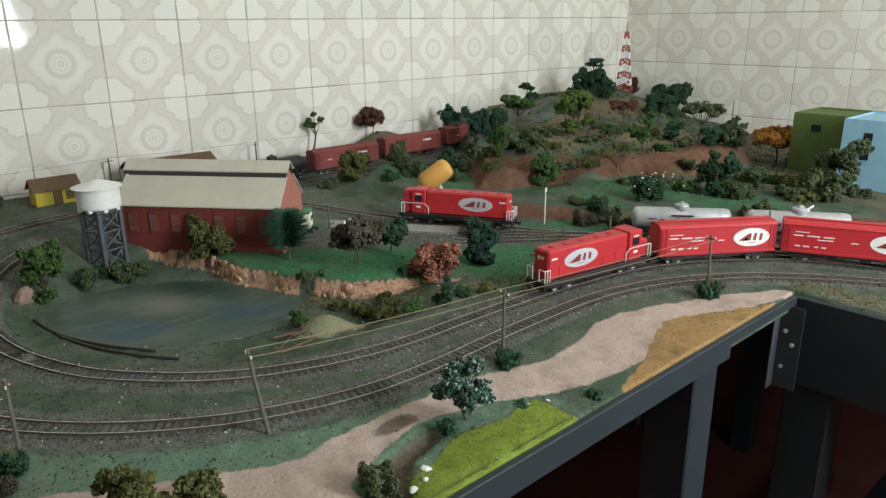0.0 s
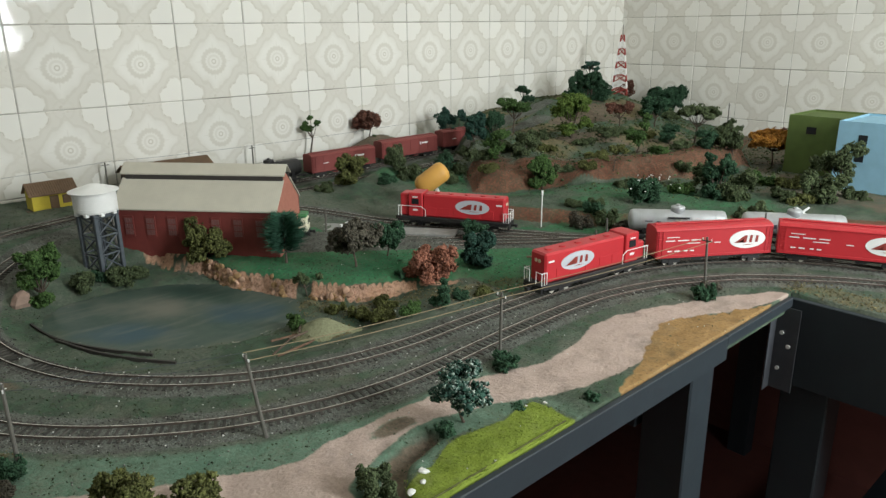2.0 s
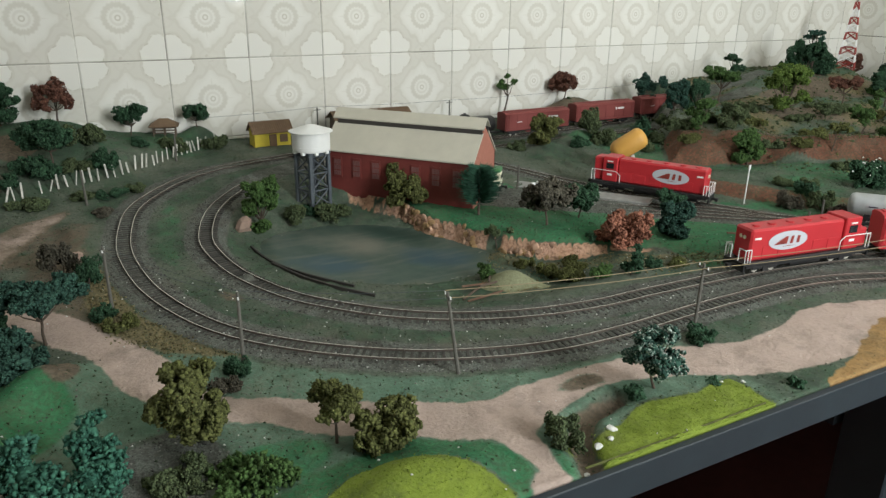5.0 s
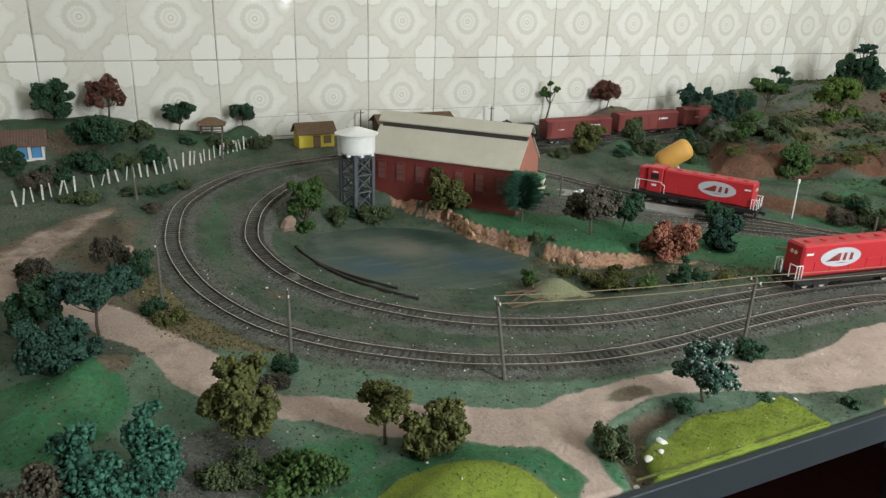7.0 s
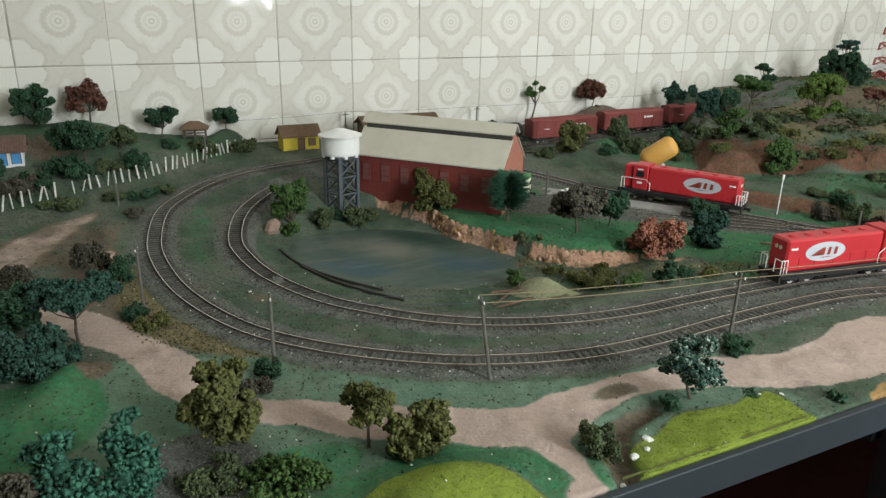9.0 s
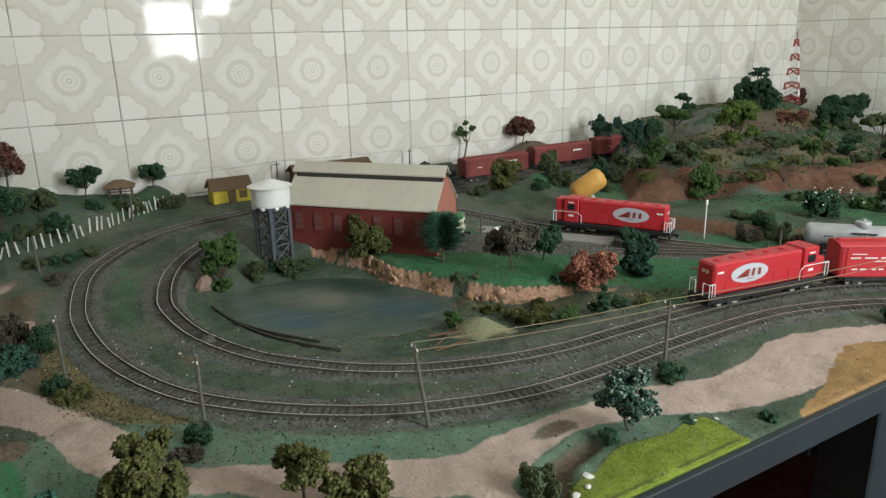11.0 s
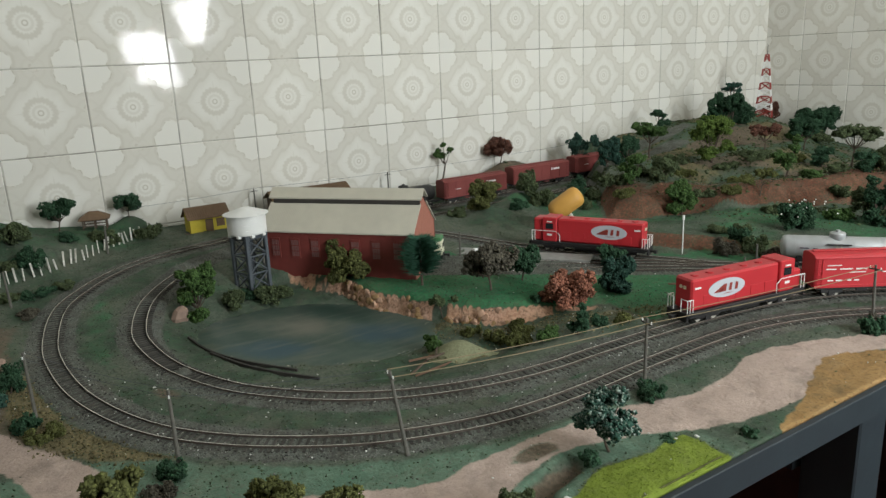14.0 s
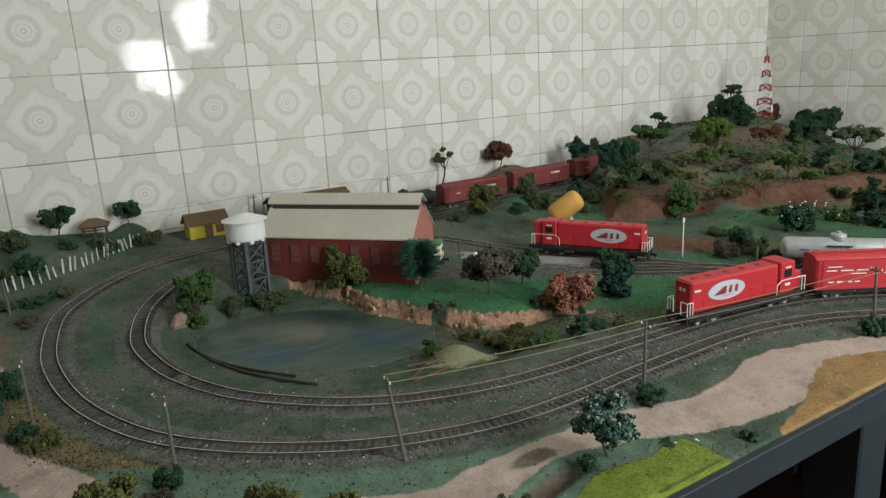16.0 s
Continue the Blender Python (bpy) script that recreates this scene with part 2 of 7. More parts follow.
def land(x, y):
    """Height of the ground."""
    z = base(x, y)
    inside = ellipse(x, y, 0.06, -0.60, 0.30, 0.24, -38)
    d = cliff_side(x, y) if inside < 1.7 else 1.0
    if inside >= 1.7:
        pass
    elif d > 0:
        z += 0.006 * ss(0.0, 0.02, d) * ss(1.6, 1.0, inside) * ss(0.55, 0.35, x)
    else:
        z -= 0.019 * ss(1.0, 0.72, inside) * ss(0.0, 0.010, -d) + 0.007 * ss(1.06, 0.86, ellipse(x, y, 0.010, -0.577, 0.172, 0.114, -48))
    # bank behind the fence, up to the long wall
    if x < 0 and y > -0.7:
        d, side = seg_dist(x, y, FENCE)
        rise = ss(-0.025, 0.05, d * side)
    else:
        rise = 0.0
    z += rise * (0.030 * ss(-0.36, -0.06, y) * ss(-0.02, -0.26, x) + 0.030 * ss(-0.24, -0.36, x) * ss(-0.26, -0.05, y))
    # hill in the corner
    d, side = seg_dist(x, y, HILL_FOOT) if x > 0.6 else (1.0, -1.0)
    if side > 0:
        w = 0.022 * noise.noise((x * 14, y * 14, 0.3)) if d < 0.2 else 0.0
        top = 0.75 + 0.25 * ss(1.75, 1.45, x + 0.35 * max(0.0, -0.35 - y))
        z += (0.042 * ss(0.0, 0.045, d + w) + 0.022 * ss(0.08, 0.4, d)) * top * ss(1.86, 1.5, x - 0.5 * (y + 0.2))
        z += (0.010 * noise.noise((x * 8, y * 8, 4.1)) + 0.005 * noise.noise((x * 22, y * 22, 1.7))) * ss(0.0, 0.06, d)
        z += 0.034 * math.exp(-((x - 1.56) ** 2 / 0.05 + (y + 0.19) ** 2 / 0.03))
    # strip of bank behind the siding
    d, side = seg_dist(x, y, BANK) if x > 0.5 else (1.0, -1.0)
    if side > 0:
        z += 0.016 * ss(0.0, 0.03, d) * ss(0.57, 0.63, x) * ss(0.12, 0.0, y + 0.6)
    # small mounds along the front
    for cx, cy, rx, ry, turn, h in ((0.06, -1.105, 0.10, 0.030, 2, 0.003), (-0.17, -1.085, 0.085, 0.05, 0, 0.020), (-0.385, -0.83, 0.055, 0.045, 20, 0.022),
                                    (-0.40, -0.60, 0.03, 0.05, 0, 0.014), (-0.345, -0.44, 0.025, 0.07, 10, 0.012), (0.113, -0.775, 0.042, 0.030, -40, 0.016), (0.52, -0.845, 0.03, 0.018, 0, 0.007),
                                    (0.62, -0.26, 0.07, 0.05, 0, 0.020), (0.51, -0.30, 0.06, 0.04, -20, 0.016), (0.76, -0.035, 0.12, 0.035, 0, 0.034), (-0.108, -0.018, 0.050, 0.035, 0, 0.026), (-0.43, -0.875, 0.05, 0.05, 0, 0.010), (-0.175, -0.655, 0.012, 0.015, 0, 0.008), (-0.130, -0.43, 0.014, 0.03, 10, 0.010)):
        if abs(x - cx) > 0.2 or abs(y - cy) > 0.2:
            continue
        e = ellipse(x, y, cx, cy, rx, ry, turn)
        if e < 1.6:
            z += h * math.exp(-2.2 * e * e)
    # ditch beside the moss
    if y < -1.03 and -0.08 < x < 0.06:
        d, _ = seg_dist(x, y, [(0.035, -1.052), (-0.005, -1.062), (-0.028, -1.085), (-0.045, -1.125)])
        z -= 0.011 * ss(0.013, 0.003, d)
    return z

# ---- tools for meshes ----
def finish(bm, name, material, smooth=False):
    me = bpy.data.meshes.new(name)
    bm.to_mesh(me)
    bm.free()
    for m in material if isinstance(material, (list, tuple)) else (material,):
        me.materials.append(m)
    if smooth:
        me.polygons.foreach_set("use_smooth", [True] * len(me.polygons))
    return me


def thing(name, m, label, category, group="", kind=""):
    """An Empty at the thing's base, for parts to hang from."""
    ob = new(name)
    ob.empty_display_size = 0.01
    ob.matrix_basis = m
    return tagged(ob, label, category, group, kind)


def part(name, bm, material, parent, label="", smooth=False):
    ob = new(name, finish(bm, name, material, smooth))
    ob.parent = parent
    return tagged(ob, label) if label else ob


def solo(name, bm, material, m, label, category, group="", kind="", smooth=False):
    """A thing that is one mesh."""
    ob = new(name, finish(bm, name, material, smooth))
    ob.matrix_basis = m
    return tagged(ob, label, category, group, kind)


def box(bm, x0, y0, z0, x1, y1, z1, mi=0, bevel=0.0):
    vs = [bm.verts.new((x, y, z)) for z in (z0, z1) for y in (y0, y1) for x in (x0, x1)]
    fs = [bm.faces.new([vs[i] for i in q]) for q in ((0, 2, 3, 1), (4, 5, 7, 6), (0, 1, 5, 4), (1, 3, 7, 5), (3, 2, 6, 7), (2, 0, 4, 6))]
    if bevel:
        es = list({e for fc in fs for e in fc.edges})
        r = bmesh.ops.bevel(bm, geom=es, offset=bevel, segments=1, affect="EDGES", clamp_overlap=True)
        fs = [fc for fc in r["faces"]] + [fc for fc in fs if fc.is_valid]
    for fc in fs:
        fc.material_index = mi
    return fs


def rod(bm, p0, p1, r0, r1=None, n=8, mi=0, caps=True):
    """A round bar from p0 to p1."""
    p0, p1 = Vector(p0), Vector(p1)
    r1 = r0 if r1 is None else r1
    q = (p1 - p0).to_track_quat("Z", "Y")
    rings = []
    for p, r in ((p0, r0), (p1, r1)):
        rings.append([bm.verts.new(p + q @ Vector((r * math.cos(a), r * math.sin(a), 0))) for a in (2 * math.pi * i / n for i in range(n))])
    fs = [bm.faces.new((rings[0][i], rings[0][(i + 1) % n], rings[1][(i + 1) % n], rings[1][i])) for i in range(n)]
    if caps:
        fs += [bm.faces.new(rings[0][::-1]), bm.faces.new(rings[1])]
    for fc in fs:
        fc.material_index = mi
    return fs


def prism(bm, outline, y0, y1, mi=0):
    """An outline in x and z, drawn out along y."""
    a = [bm.verts.new((x, y0, z)) for x, z in outline]
    b = [bm.verts.new((x, y1, z)) for x, z in outline]
    n = len(outline)
    fs = [bm.faces.new((a[i], a[(i + 1) % n], b[(i + 1) % n], b[i])) for i in range(n)] + [bm.faces.new(a[::-1]), bm.faces.new(b)]
    bmesh.ops.recalc_face_normals(bm, faces=fs)
    for fc in fs:
        fc.material_index = mi
    return fs


def lathe(bm, rings, n=24, mi=0):
    """Rings of (radius, z) round the z axis."""
    made = [[bm.verts.new((r * math.cos(2 * math.pi * i / n), r * math.sin(2 * math.pi * i / n), z)) for i in range(n)] for r, z in rings]
    fs = [bm.faces.new((a[i], a[(i + 1) % n], b[(i + 1) % n], b[i])) for a, b in zip(made, made[1:]) for i in range(n)]
    fs += [bm.faces.new(made[0][::-1]), bm.faces.new(made[-1])]
    for fc in fs:
        fc.material_index = mi
    return fs


def on_land(x, y, turn=0.0, sink=0.0):
    return pose(x, y, land(x, y) - sink, 0, 0, turn)


def smooth_line(points, step=0.01):
    """A Catmull-Rom line through the points, cut at even steps."""
    pts = [Vector(p) for p in points]
    pts = [2 * pts[0] - pts[1]] + pts + [2 * pts[-1] - pts[-2]]
    fine = []
    for a, b, c, d in zip(pts, pts[1:], pts[2:], pts[3:]):
        for i in range(24):
            t = i / 24
            fine.append(0.5 * (2 * b + (c - a) * t + (2 * a - 5 * b + 4 * c - d) * t * t + (3 * b - a - 3 * c + d) * t ** 3))
    fine.append(pts[-2])
    out, left = [fine[0]], step
    for a, b in zip(fine, fine[1:]):
        length, at = (b - a).length, 0.0
        while length - at >= left:
            at += left
            out.append(a.lerp(b, at / length))
            left = step
        left -= length - at
    return out

# ---- the room ----
EAST, WEST, CEIL = 1.846, -1.75, 2.65
TILE, ROW0 = 0.15, 1.19


def tile_material():
    """White glazed wall tile with a beige ornament: a medallion, a ribbon round it and scalloped corners, once on each tile."""
    m = bpy.data.materials.new("patterned_tile_glaze")
    m.use_nodes = True
    nt = m.node_tree
    p = nt.nodes["Principled BSDF"]

    def math_node(op, a, b=None, c=None):
        n = nt.nodes.new("ShaderNodeMath")
        n.operation = op
        for i, v in enumerate((a, b, c)):
            if v is None:
                continue
            if isinstance(v, (int, float)):
                n.inputs[i].default_value = v
            else:
                nt.links.new(v, n.inputs[i])
        return n.outputs[0]

    def soft(v, lo, hi):
        n = nt.nodes.new("ShaderNodeMapRange")
        n.interpolation_type = "SMOOTHSTEP"
        nt.links.new(v, n.inputs[0])
        n.inputs[1].default_value, n.inputs[2].default_value = lo, hi
        return n.outputs[0]

    co = nt.nodes.new("ShaderNodeTexCoord").outputs["Object"]
    wob = nt.nodes.new("ShaderNodeTexNoise")
    wob.inputs["Scale"].default_value = 45
    nt.links.new(co, wob.inputs["Vector"])
    sep = nt.nodes.new("ShaderNodeSeparateXYZ")
    nt.links.new(co, sep.inputs[0])

    def cell(v):
        w = math_node("FLOORED_MODULO", math_node("ADD", v, TILE / 2), TILE)
        return math_node("MULTIPLY", math_node("SUBTRACT", w, TILE / 2), 2 / TILE)

    u, v = math_node("ABSOLUTE", cell(sep.outputs[0])), math_node("ABSOLUTE", cell(sep.outputs[2]))
    r = math_node("POWER", math_node("ADD", math_node("MULTIPLY", u, u), math_node("MULTIPLY", v, v)), 0.5)
    cu, cv = math_node("SUBTRACT", 1.0, u), math_node("SUBTRACT", 1.0, v)
    rc = math_node("POWER", math_node("ADD", math_node("MULTIPLY", cu, cu), math_node("MULTIPLY", cv, cv)), 0.5)
    ac = math_node("ARCTAN2", cu, cv)
    scallop = math_node("ADD", rc, math_node("MULTIPLY", math_node("ABSOLUTE", math_node("SINE", math_node("MULTIPLY", ac, 4.0))), -0.075))
    scallop = math_node("ADD", scallop, math_node("MULTIPLY", math_node("SUBTRACT", wob.outputs["Fac"], 0.5), 0.14))
    corner = soft(scallop, 0.555, 0.59)
    rim = math_node("MULTIPLY", soft(scallop, 0.548, 0.562), math_node("SUBTRACT", 1.0, soft(scallop, 0.572, 0.592)))
    broken = nt.nodes.new("ShaderNodeTexNoise")
    broken.inputs["Scale"].default_value, broken.inputs["Detail"].default_value = 120, 3
    nt.links.new(co, broken.inputs["Vector"])
    rim = math_node("MULTIPLY", rim, soft(broken.outputs["Fac"], 0.38, 0.62))
    shade = math_node("MULTIPLY", corner, math_node("SUBTRACT", 1.0, soft(scallop, 0.60, 0.74)))
    diamond = math_node("ADD", math_node("ADD", u, v), math_node("MULTIPLY", math_node("SINE", math_node("MULTIPLY", u, 12.0)), 0.03))
    diamond = math_node("ADD", diamond, math_node("MULTIPLY", math_node("SUBTRACT", wob.outputs["Fac"], 0.5), 0.35))
    inner = soft(diamond, 0.52, 0.98)
    ribbon = math_node("MULTIPLY", corner, inner)
    vein = math_node("MULTIPLY", soft(diamond, 0.72, 0.84), math_node("SUBTRACT", 1.0, soft(diamond, 0.86, 1.0)))

    def ring(dist, radius, half):
        return math_node("SUBTRACT", 1.0, soft(math_node("ABSOLUTE", math_node("SUBTRACT", dist, radius)), half * 0.3, half))

    a = math_node("ARCTAN2", u, v)
    tooth = math_node("ADD", r, math_node("MULTIPLY", math_node("SINE", math_node("MULTIPLY", a, 20.0)), 0.012))
    star = math_node("MULTIPLY", ring(tooth, 0.300, 0.095), 0.9)
    rings = math_node("MAXIMUM", star, math_node("MULTIPLY", ring(r, 0.155, 0.045), 0.5))
    rings = math_node("MAXIMUM", rings, math_node("MULTIPLY", ring(r, 0.055, 0.024), 1.3))
    rays = math_node("MULTIPLY", math_node("MULTIPLY", math_node("SUBTRACT", 1.0, soft(math_node("MINIMUM", u, v), 0.006, 0.02)), math_node("SUBTRACT", 1.0, soft(r, 0.4, 0.6))), 0.4)
    rings = math_node("MAXIMUM", rings, math_node("MULTIPLY", rays, soft(r, 0.3, 0.36)))
    e1 = math_node("POWER", math_node("ADD", math_node("MULTIPLY", cu, cu), math_node("MULTIPLY", v, v)), 0.5)
    e2 = math_node("POWER", math_node("ADD", math_node("MULTIPLY", cv, cv), math_node("MULTIPLY", u, u)), 0.5)
    e = math_node("MINIMUM", e1, e2)
    edge = math_node("MAXIMUM", math_node("MULTIPLY", ring(e, 0.235, 0.07), 0.75), math_node("MULTIPLY", math_node("MULTIPLY", ring(e, 0.10, 0.05), soft(broken.outputs["Fac"], 0.55, 0.62)), 1.2))
    ink = math_node("MAXIMUM", math_node("MULTIPLY", ribbon, 0.27), math_node("MULTIPLY", math_node("MAXIMUM", rings, edge), 0.42))
    ink = math_node("MAXIMUM", ink, math_node("MULTIPLY", shade, 0.38))
    ink = math_node("MAXIMUM", ink, math_node("MULTIPLY", math_node("MAXIMUM", math_node("MULTIPLY", rim, 1.9), math_node("MULTIPLY", vein, corner)), 0.36))
    big = nt.nodes.new("ShaderNodeTexNoise")
    big.inputs["Scale"].default_value = 9
    nt.links.new(co, big.inputs["Vector"])
    ink = math_node("MULTIPLY", ink, math_node("ADD", math_node("MULTIPLY", big.outputs["Fac"], 0.7), 0.65))
    mx = nt.nodes.new("ShaderNodeMix")
    mx.data_type = "RGBA"
    nt.links.new(ink, mx.inputs[0])
    mx.inputs[6].default_value, mx.inputs[7].default_value = (0.77, 0.755, 0.70, 1), (0.46, 0.42, 0.335, 1)
    hsv = nt.nodes.new("ShaderNodeHueSaturation")
    info = nt.nodes.new("ShaderNodeObjectInfo").outputs["Random"]
    nt.links.new(math_node("ADD", math_node("MULTIPLY", info, 0.09), 0.94), hsv.inputs["Value"])
    nt.links.new(mx.outputs[2], hsv.inputs["Color"])
    nt.links.new(hsv.outputs[0], p.inputs["Base Color"])
    p.inputs["Roughness"].default_value, p.inputs["Specular IOR Level"].default_value = 0.05, 0.16
    bump = nt.nodes.new("ShaderNodeBump")
    bump.inputs["Strength"].default_value, bump.inputs["Distance"].default_value = 0.20, 0.004
    wave = nt.nodes.new("ShaderNodeTexNoise")
    wave.inputs["Scale"].default_value, wave.inputs["Detail"].default_value = 14, 1.0
    nt.links.new(co, wave.inputs["Vector"])
    ripple = nt.nodes.new("ShaderNodeTexNoise")
    ripple.inputs["Scale"].default_value, ripple.inputs["Detail"].default_value = 70, 2.0
    nt.links.new(co, ripple.inputs["Vector"])
    nt.links.new(math_node("MULTIPLY_ADD", ripple.outputs["Fac"], 0.045, wave.outputs["Fac"]), bump.inputs["Height"])
    nt.links.new(bump.outputs[0], p.inputs["Normal"])
    return m


M_TILE = tile_material()


def slab(name, x0, y0, z0, x1, y1, z1, material, label, category):
    bm = bmesh.new()
    box(bm, x0, y0, z0, x1, y1, z1)
    return solo(name, bm, material, Matrix(), label, category, kind="structure")


T = 0.12
wall_north = slab("wall_north", WEST - T, 0.0013, -0.1, EAST + T, T, CEIL + 0.1, M_GROUT, "long room wall of ornamented glazed tiles", "wall")
wall_east = slab("wall_east", EAST + 0.0013, SOUTH - T, -0.1, EAST + T, 0.0013, CEIL + 0.1, M_GROUT, "end wall of ornamented glazed tiles", "wall")
slab("wall_west", WEST - T, SOUTH - T, -0.1, WEST, 0.006, CEIL + 0.1, M_PLASTER, "plain plastered wall", "wall")
slab("floor", WEST - T, SOUTH - T, -0.1, EAST + T, T, 0.0, M_FLOOR, "dark red painted floor under the layout", "floor")
slab("ceiling", WEST - T, SOUTH - T, CEIL, EAST + T, T, CEIL + 0.1, M_PLASTER, "plain white ceiling", "ceiling")
bm = bmesh.new()
for x0, z0, x1, z1 in ((WEST - T, -0.1, WIN_X - WIN_W / 2, CEIL), (WIN_X + WIN_W / 2, -0.1, EAST + T, CEIL), (WIN_X - WIN_W / 2, -0.1, WIN_X + WIN_W / 2, WIN_Z - WIN_H / 2), (WIN_X - WIN_W / 2, WIN_Z + WIN_H / 2, WIN_X + WIN_W / 2, CEIL)):
    box(bm, x0, SOUTH - T, z0, x1, SOUTH, z1)
solo("wall_south", bm, M_PLASTER, Matrix(), "plain plastered wall with a window", "wall", kind="structure")
win = thing("window_1", pose(WIN_X, SOUTH - 0.06, WIN_Z), "white framed window with two panes", "window", kind="structure")
bm = bmesh.new()
w, h = WIN_W / 2, WIN_H / 2
for x0, z0, x1, z1 in ((-w, -h, w, -h + 0.04), (-w, h - 0.04, w, h), (-w, -h, -w + 0.04, h), (w - 0.04, -h, w, h), (-0.0, -h, 0.03, h), (-w, -0.41, 0.0, -0.37)):
    box(bm, x0, -0.02, z0, x1, 0.02, z1)
part("window_frame", bm, M_WHITE, win)
# unseen panels, added to shape the window's bright reflection in the tiles
bm = bmesh.new()
box(bm, -w + 0.04, -0.012, -0.37, 0.0, 0.012, h - 0.04)
part("shutter", bm, M_WHITE, win, "added white panel closing the upper part of one sash")
bm = bmesh.new()
box(bm, 0.02, -0.012, -h + 0.04, w - 0.04, 0.012, -0.45)
part("lower_panel", bm, M_WHITE, win, "added white panel closing the lower part of one sash")


def tile_mesh():
    """One tile, its face towards -y, with eased edges."""
    bm = bmesh.new()
    s, q, d, e = TILE / 2 - 0.0008, TILE / 2 - 0.0009, 0.006, 0.0011
    back = [bm.verts.new((x, d, z)) for x, z in ((-s, -q), (s, -q), (s, q), (-s, q))]
    mid = [bm.verts.new((x, e, z)) for x, z in ((-s, -q), (s, -q), (s, q), (-s, q))]
    k, j = s - e, q - e
    front = [bm.verts.new((x, 0, z)) for x, z in ((-k, -j), (k, -j), (k, j), (-k, j))]
    for a, b in ((back, mid), (mid, front)):
        for i in range(4):
            bm.faces.new((a[i], a[(i + 1) % 4], b[(i + 1) % 4], b[i]))
    bm.faces.new(front)
    bmesh.ops.recalc_face_normals(bm, faces=bm.faces[:])
    return finish(bm, "tile", M_TILE)


def tile_wall(parent, count, at, z0, rows):
    """Rows of single tiles on a wall; at(i) gives the pose of column i at height 0."""
    me = tile_mesh()
    for k in range(rows):
        for i in range(count):
            ob = new("tile", me)
            ob.parent = parent
            ob.matrix_basis = at(i) @ pose(random.gauss(0, 0.0003), random.uniform(-0.0004, 0.0004), z0 + TILE * (k + 0.5), random.gauss(0, 0.12), 0, random.gauss(0, 0.12))


def plain_tiles(parent, x0, x1, z0, z1, m, name):
    """The rest of a tiled wall, out of the camera's reach: one sheet of tiles."""
    bm = bmesh.new()
    box(bm, x0, -0.001, z0, x1, 0.006, z1)
    ob = part(name, bm, M_TILE, parent)
    ob.matrix_basis = m
    return ob

# ---- the table and its ground ----
FRONT, WING = -1.12, 0.597
LEFT_END, WING_END = -1.05, -1.95

OUTER = [(0.72, -1.95), (0.725, -1.45), (0.718, -1.23), (0.694, -1.165), (0.653, -1.108), (0.604, -1.055), (0.557, -1.021), (0.50, -0.989), (0.43, -0.966), (0.36, -0.957), (0.24, -0.957), (0.13, -0.962), (0.045, -0.958), (-0.03, -0.938), (-0.10, -0.905),
         (-0.18, -0.843), (-0.240, -0.766), (-0.280, -0.655), (-0.2945, -0.535), (-0.290, -0.45), (-0.269, -0.362), (-0.227, -0.301), (-0.184, -0.259), (-0.1365, -0.230), (-0.08, -0.210), (0.012, -0.190), (0.12, -0.168), (0.26, -0.145), (0.40, -0.130), (0.50, -0.125), (0.72, -0.122), (1.10, -0.12), (1.30, -0.12)]
INNER = [(0.805, -1.95), (0.808, -1.45), (0.794, -1.25), (0.764, -1.15), (0.722, -1.066), (0.693, -1.033), (0.663, -1.006), (0.630, -0.981), (0.597, -0.960), (0.548, -0.939), (0.495, -0.923), (0.44, -0.914), (0.393, -0.908), (0.30, -0.903), (0.21, -0.900), (0.155, -0.900), (0.094, -0.893), (0.036, -0.878),
         (-0.016, -0.856), (-0.0634, -0.825), (-0.107, -0.783), (-0.148, -0.729), (-0.182, -0.645), (-0.195, -0.56), (-0.1925, -0.49), (-0.1646, -0.401), (-0.113, -0.330), (-0.063, -0.2905), (-0.008, -0.2604), (0.06, -0.236), (0.14, -0.218), (0.30, -0.202), (0.60, -0.195), (0.90, -0.195), (1.20, -0.20)]
SIDING_A = [(0.20, -0.235), (0.30, -0.30), (0.368, -0.37), (0.45, -0.51), (0.545, -0.682), (0.605, -0.785), (0.70, -0.90), (0.80, -1.03), (0.86, -1.13), (0.895, -1.30), (0.90, -1.95)]
SIDING_B = [(0.20, -0.425), (0.285, -0.492), (0.39, -0.582), (0.52, -0.69), (0.60, -0.78)]
SIDING_C = [(0.20, -0.49), (0.258, -0.536), (0.362, -0.618), (0.495, -0.716), (0.61, -0.815), (0.665, -0.90), (0.715, -1.02), (0.758, -1.12), (0.80, -1.30)]
TRACKS = [smooth_line([(x, y, 0) for x, y in t], 0.0075) for t in (OUTER, INNER, SIDING_A, SIDING_B, SIDING_C)]
ROAD = [(-0.66, -0.66, 0.040), (-0.468, -0.486, 0.036), (-0.437, -0.429, 0.030), (-0.401, -0.386, 0.022), (-0.361, -0.342, 0.010)]
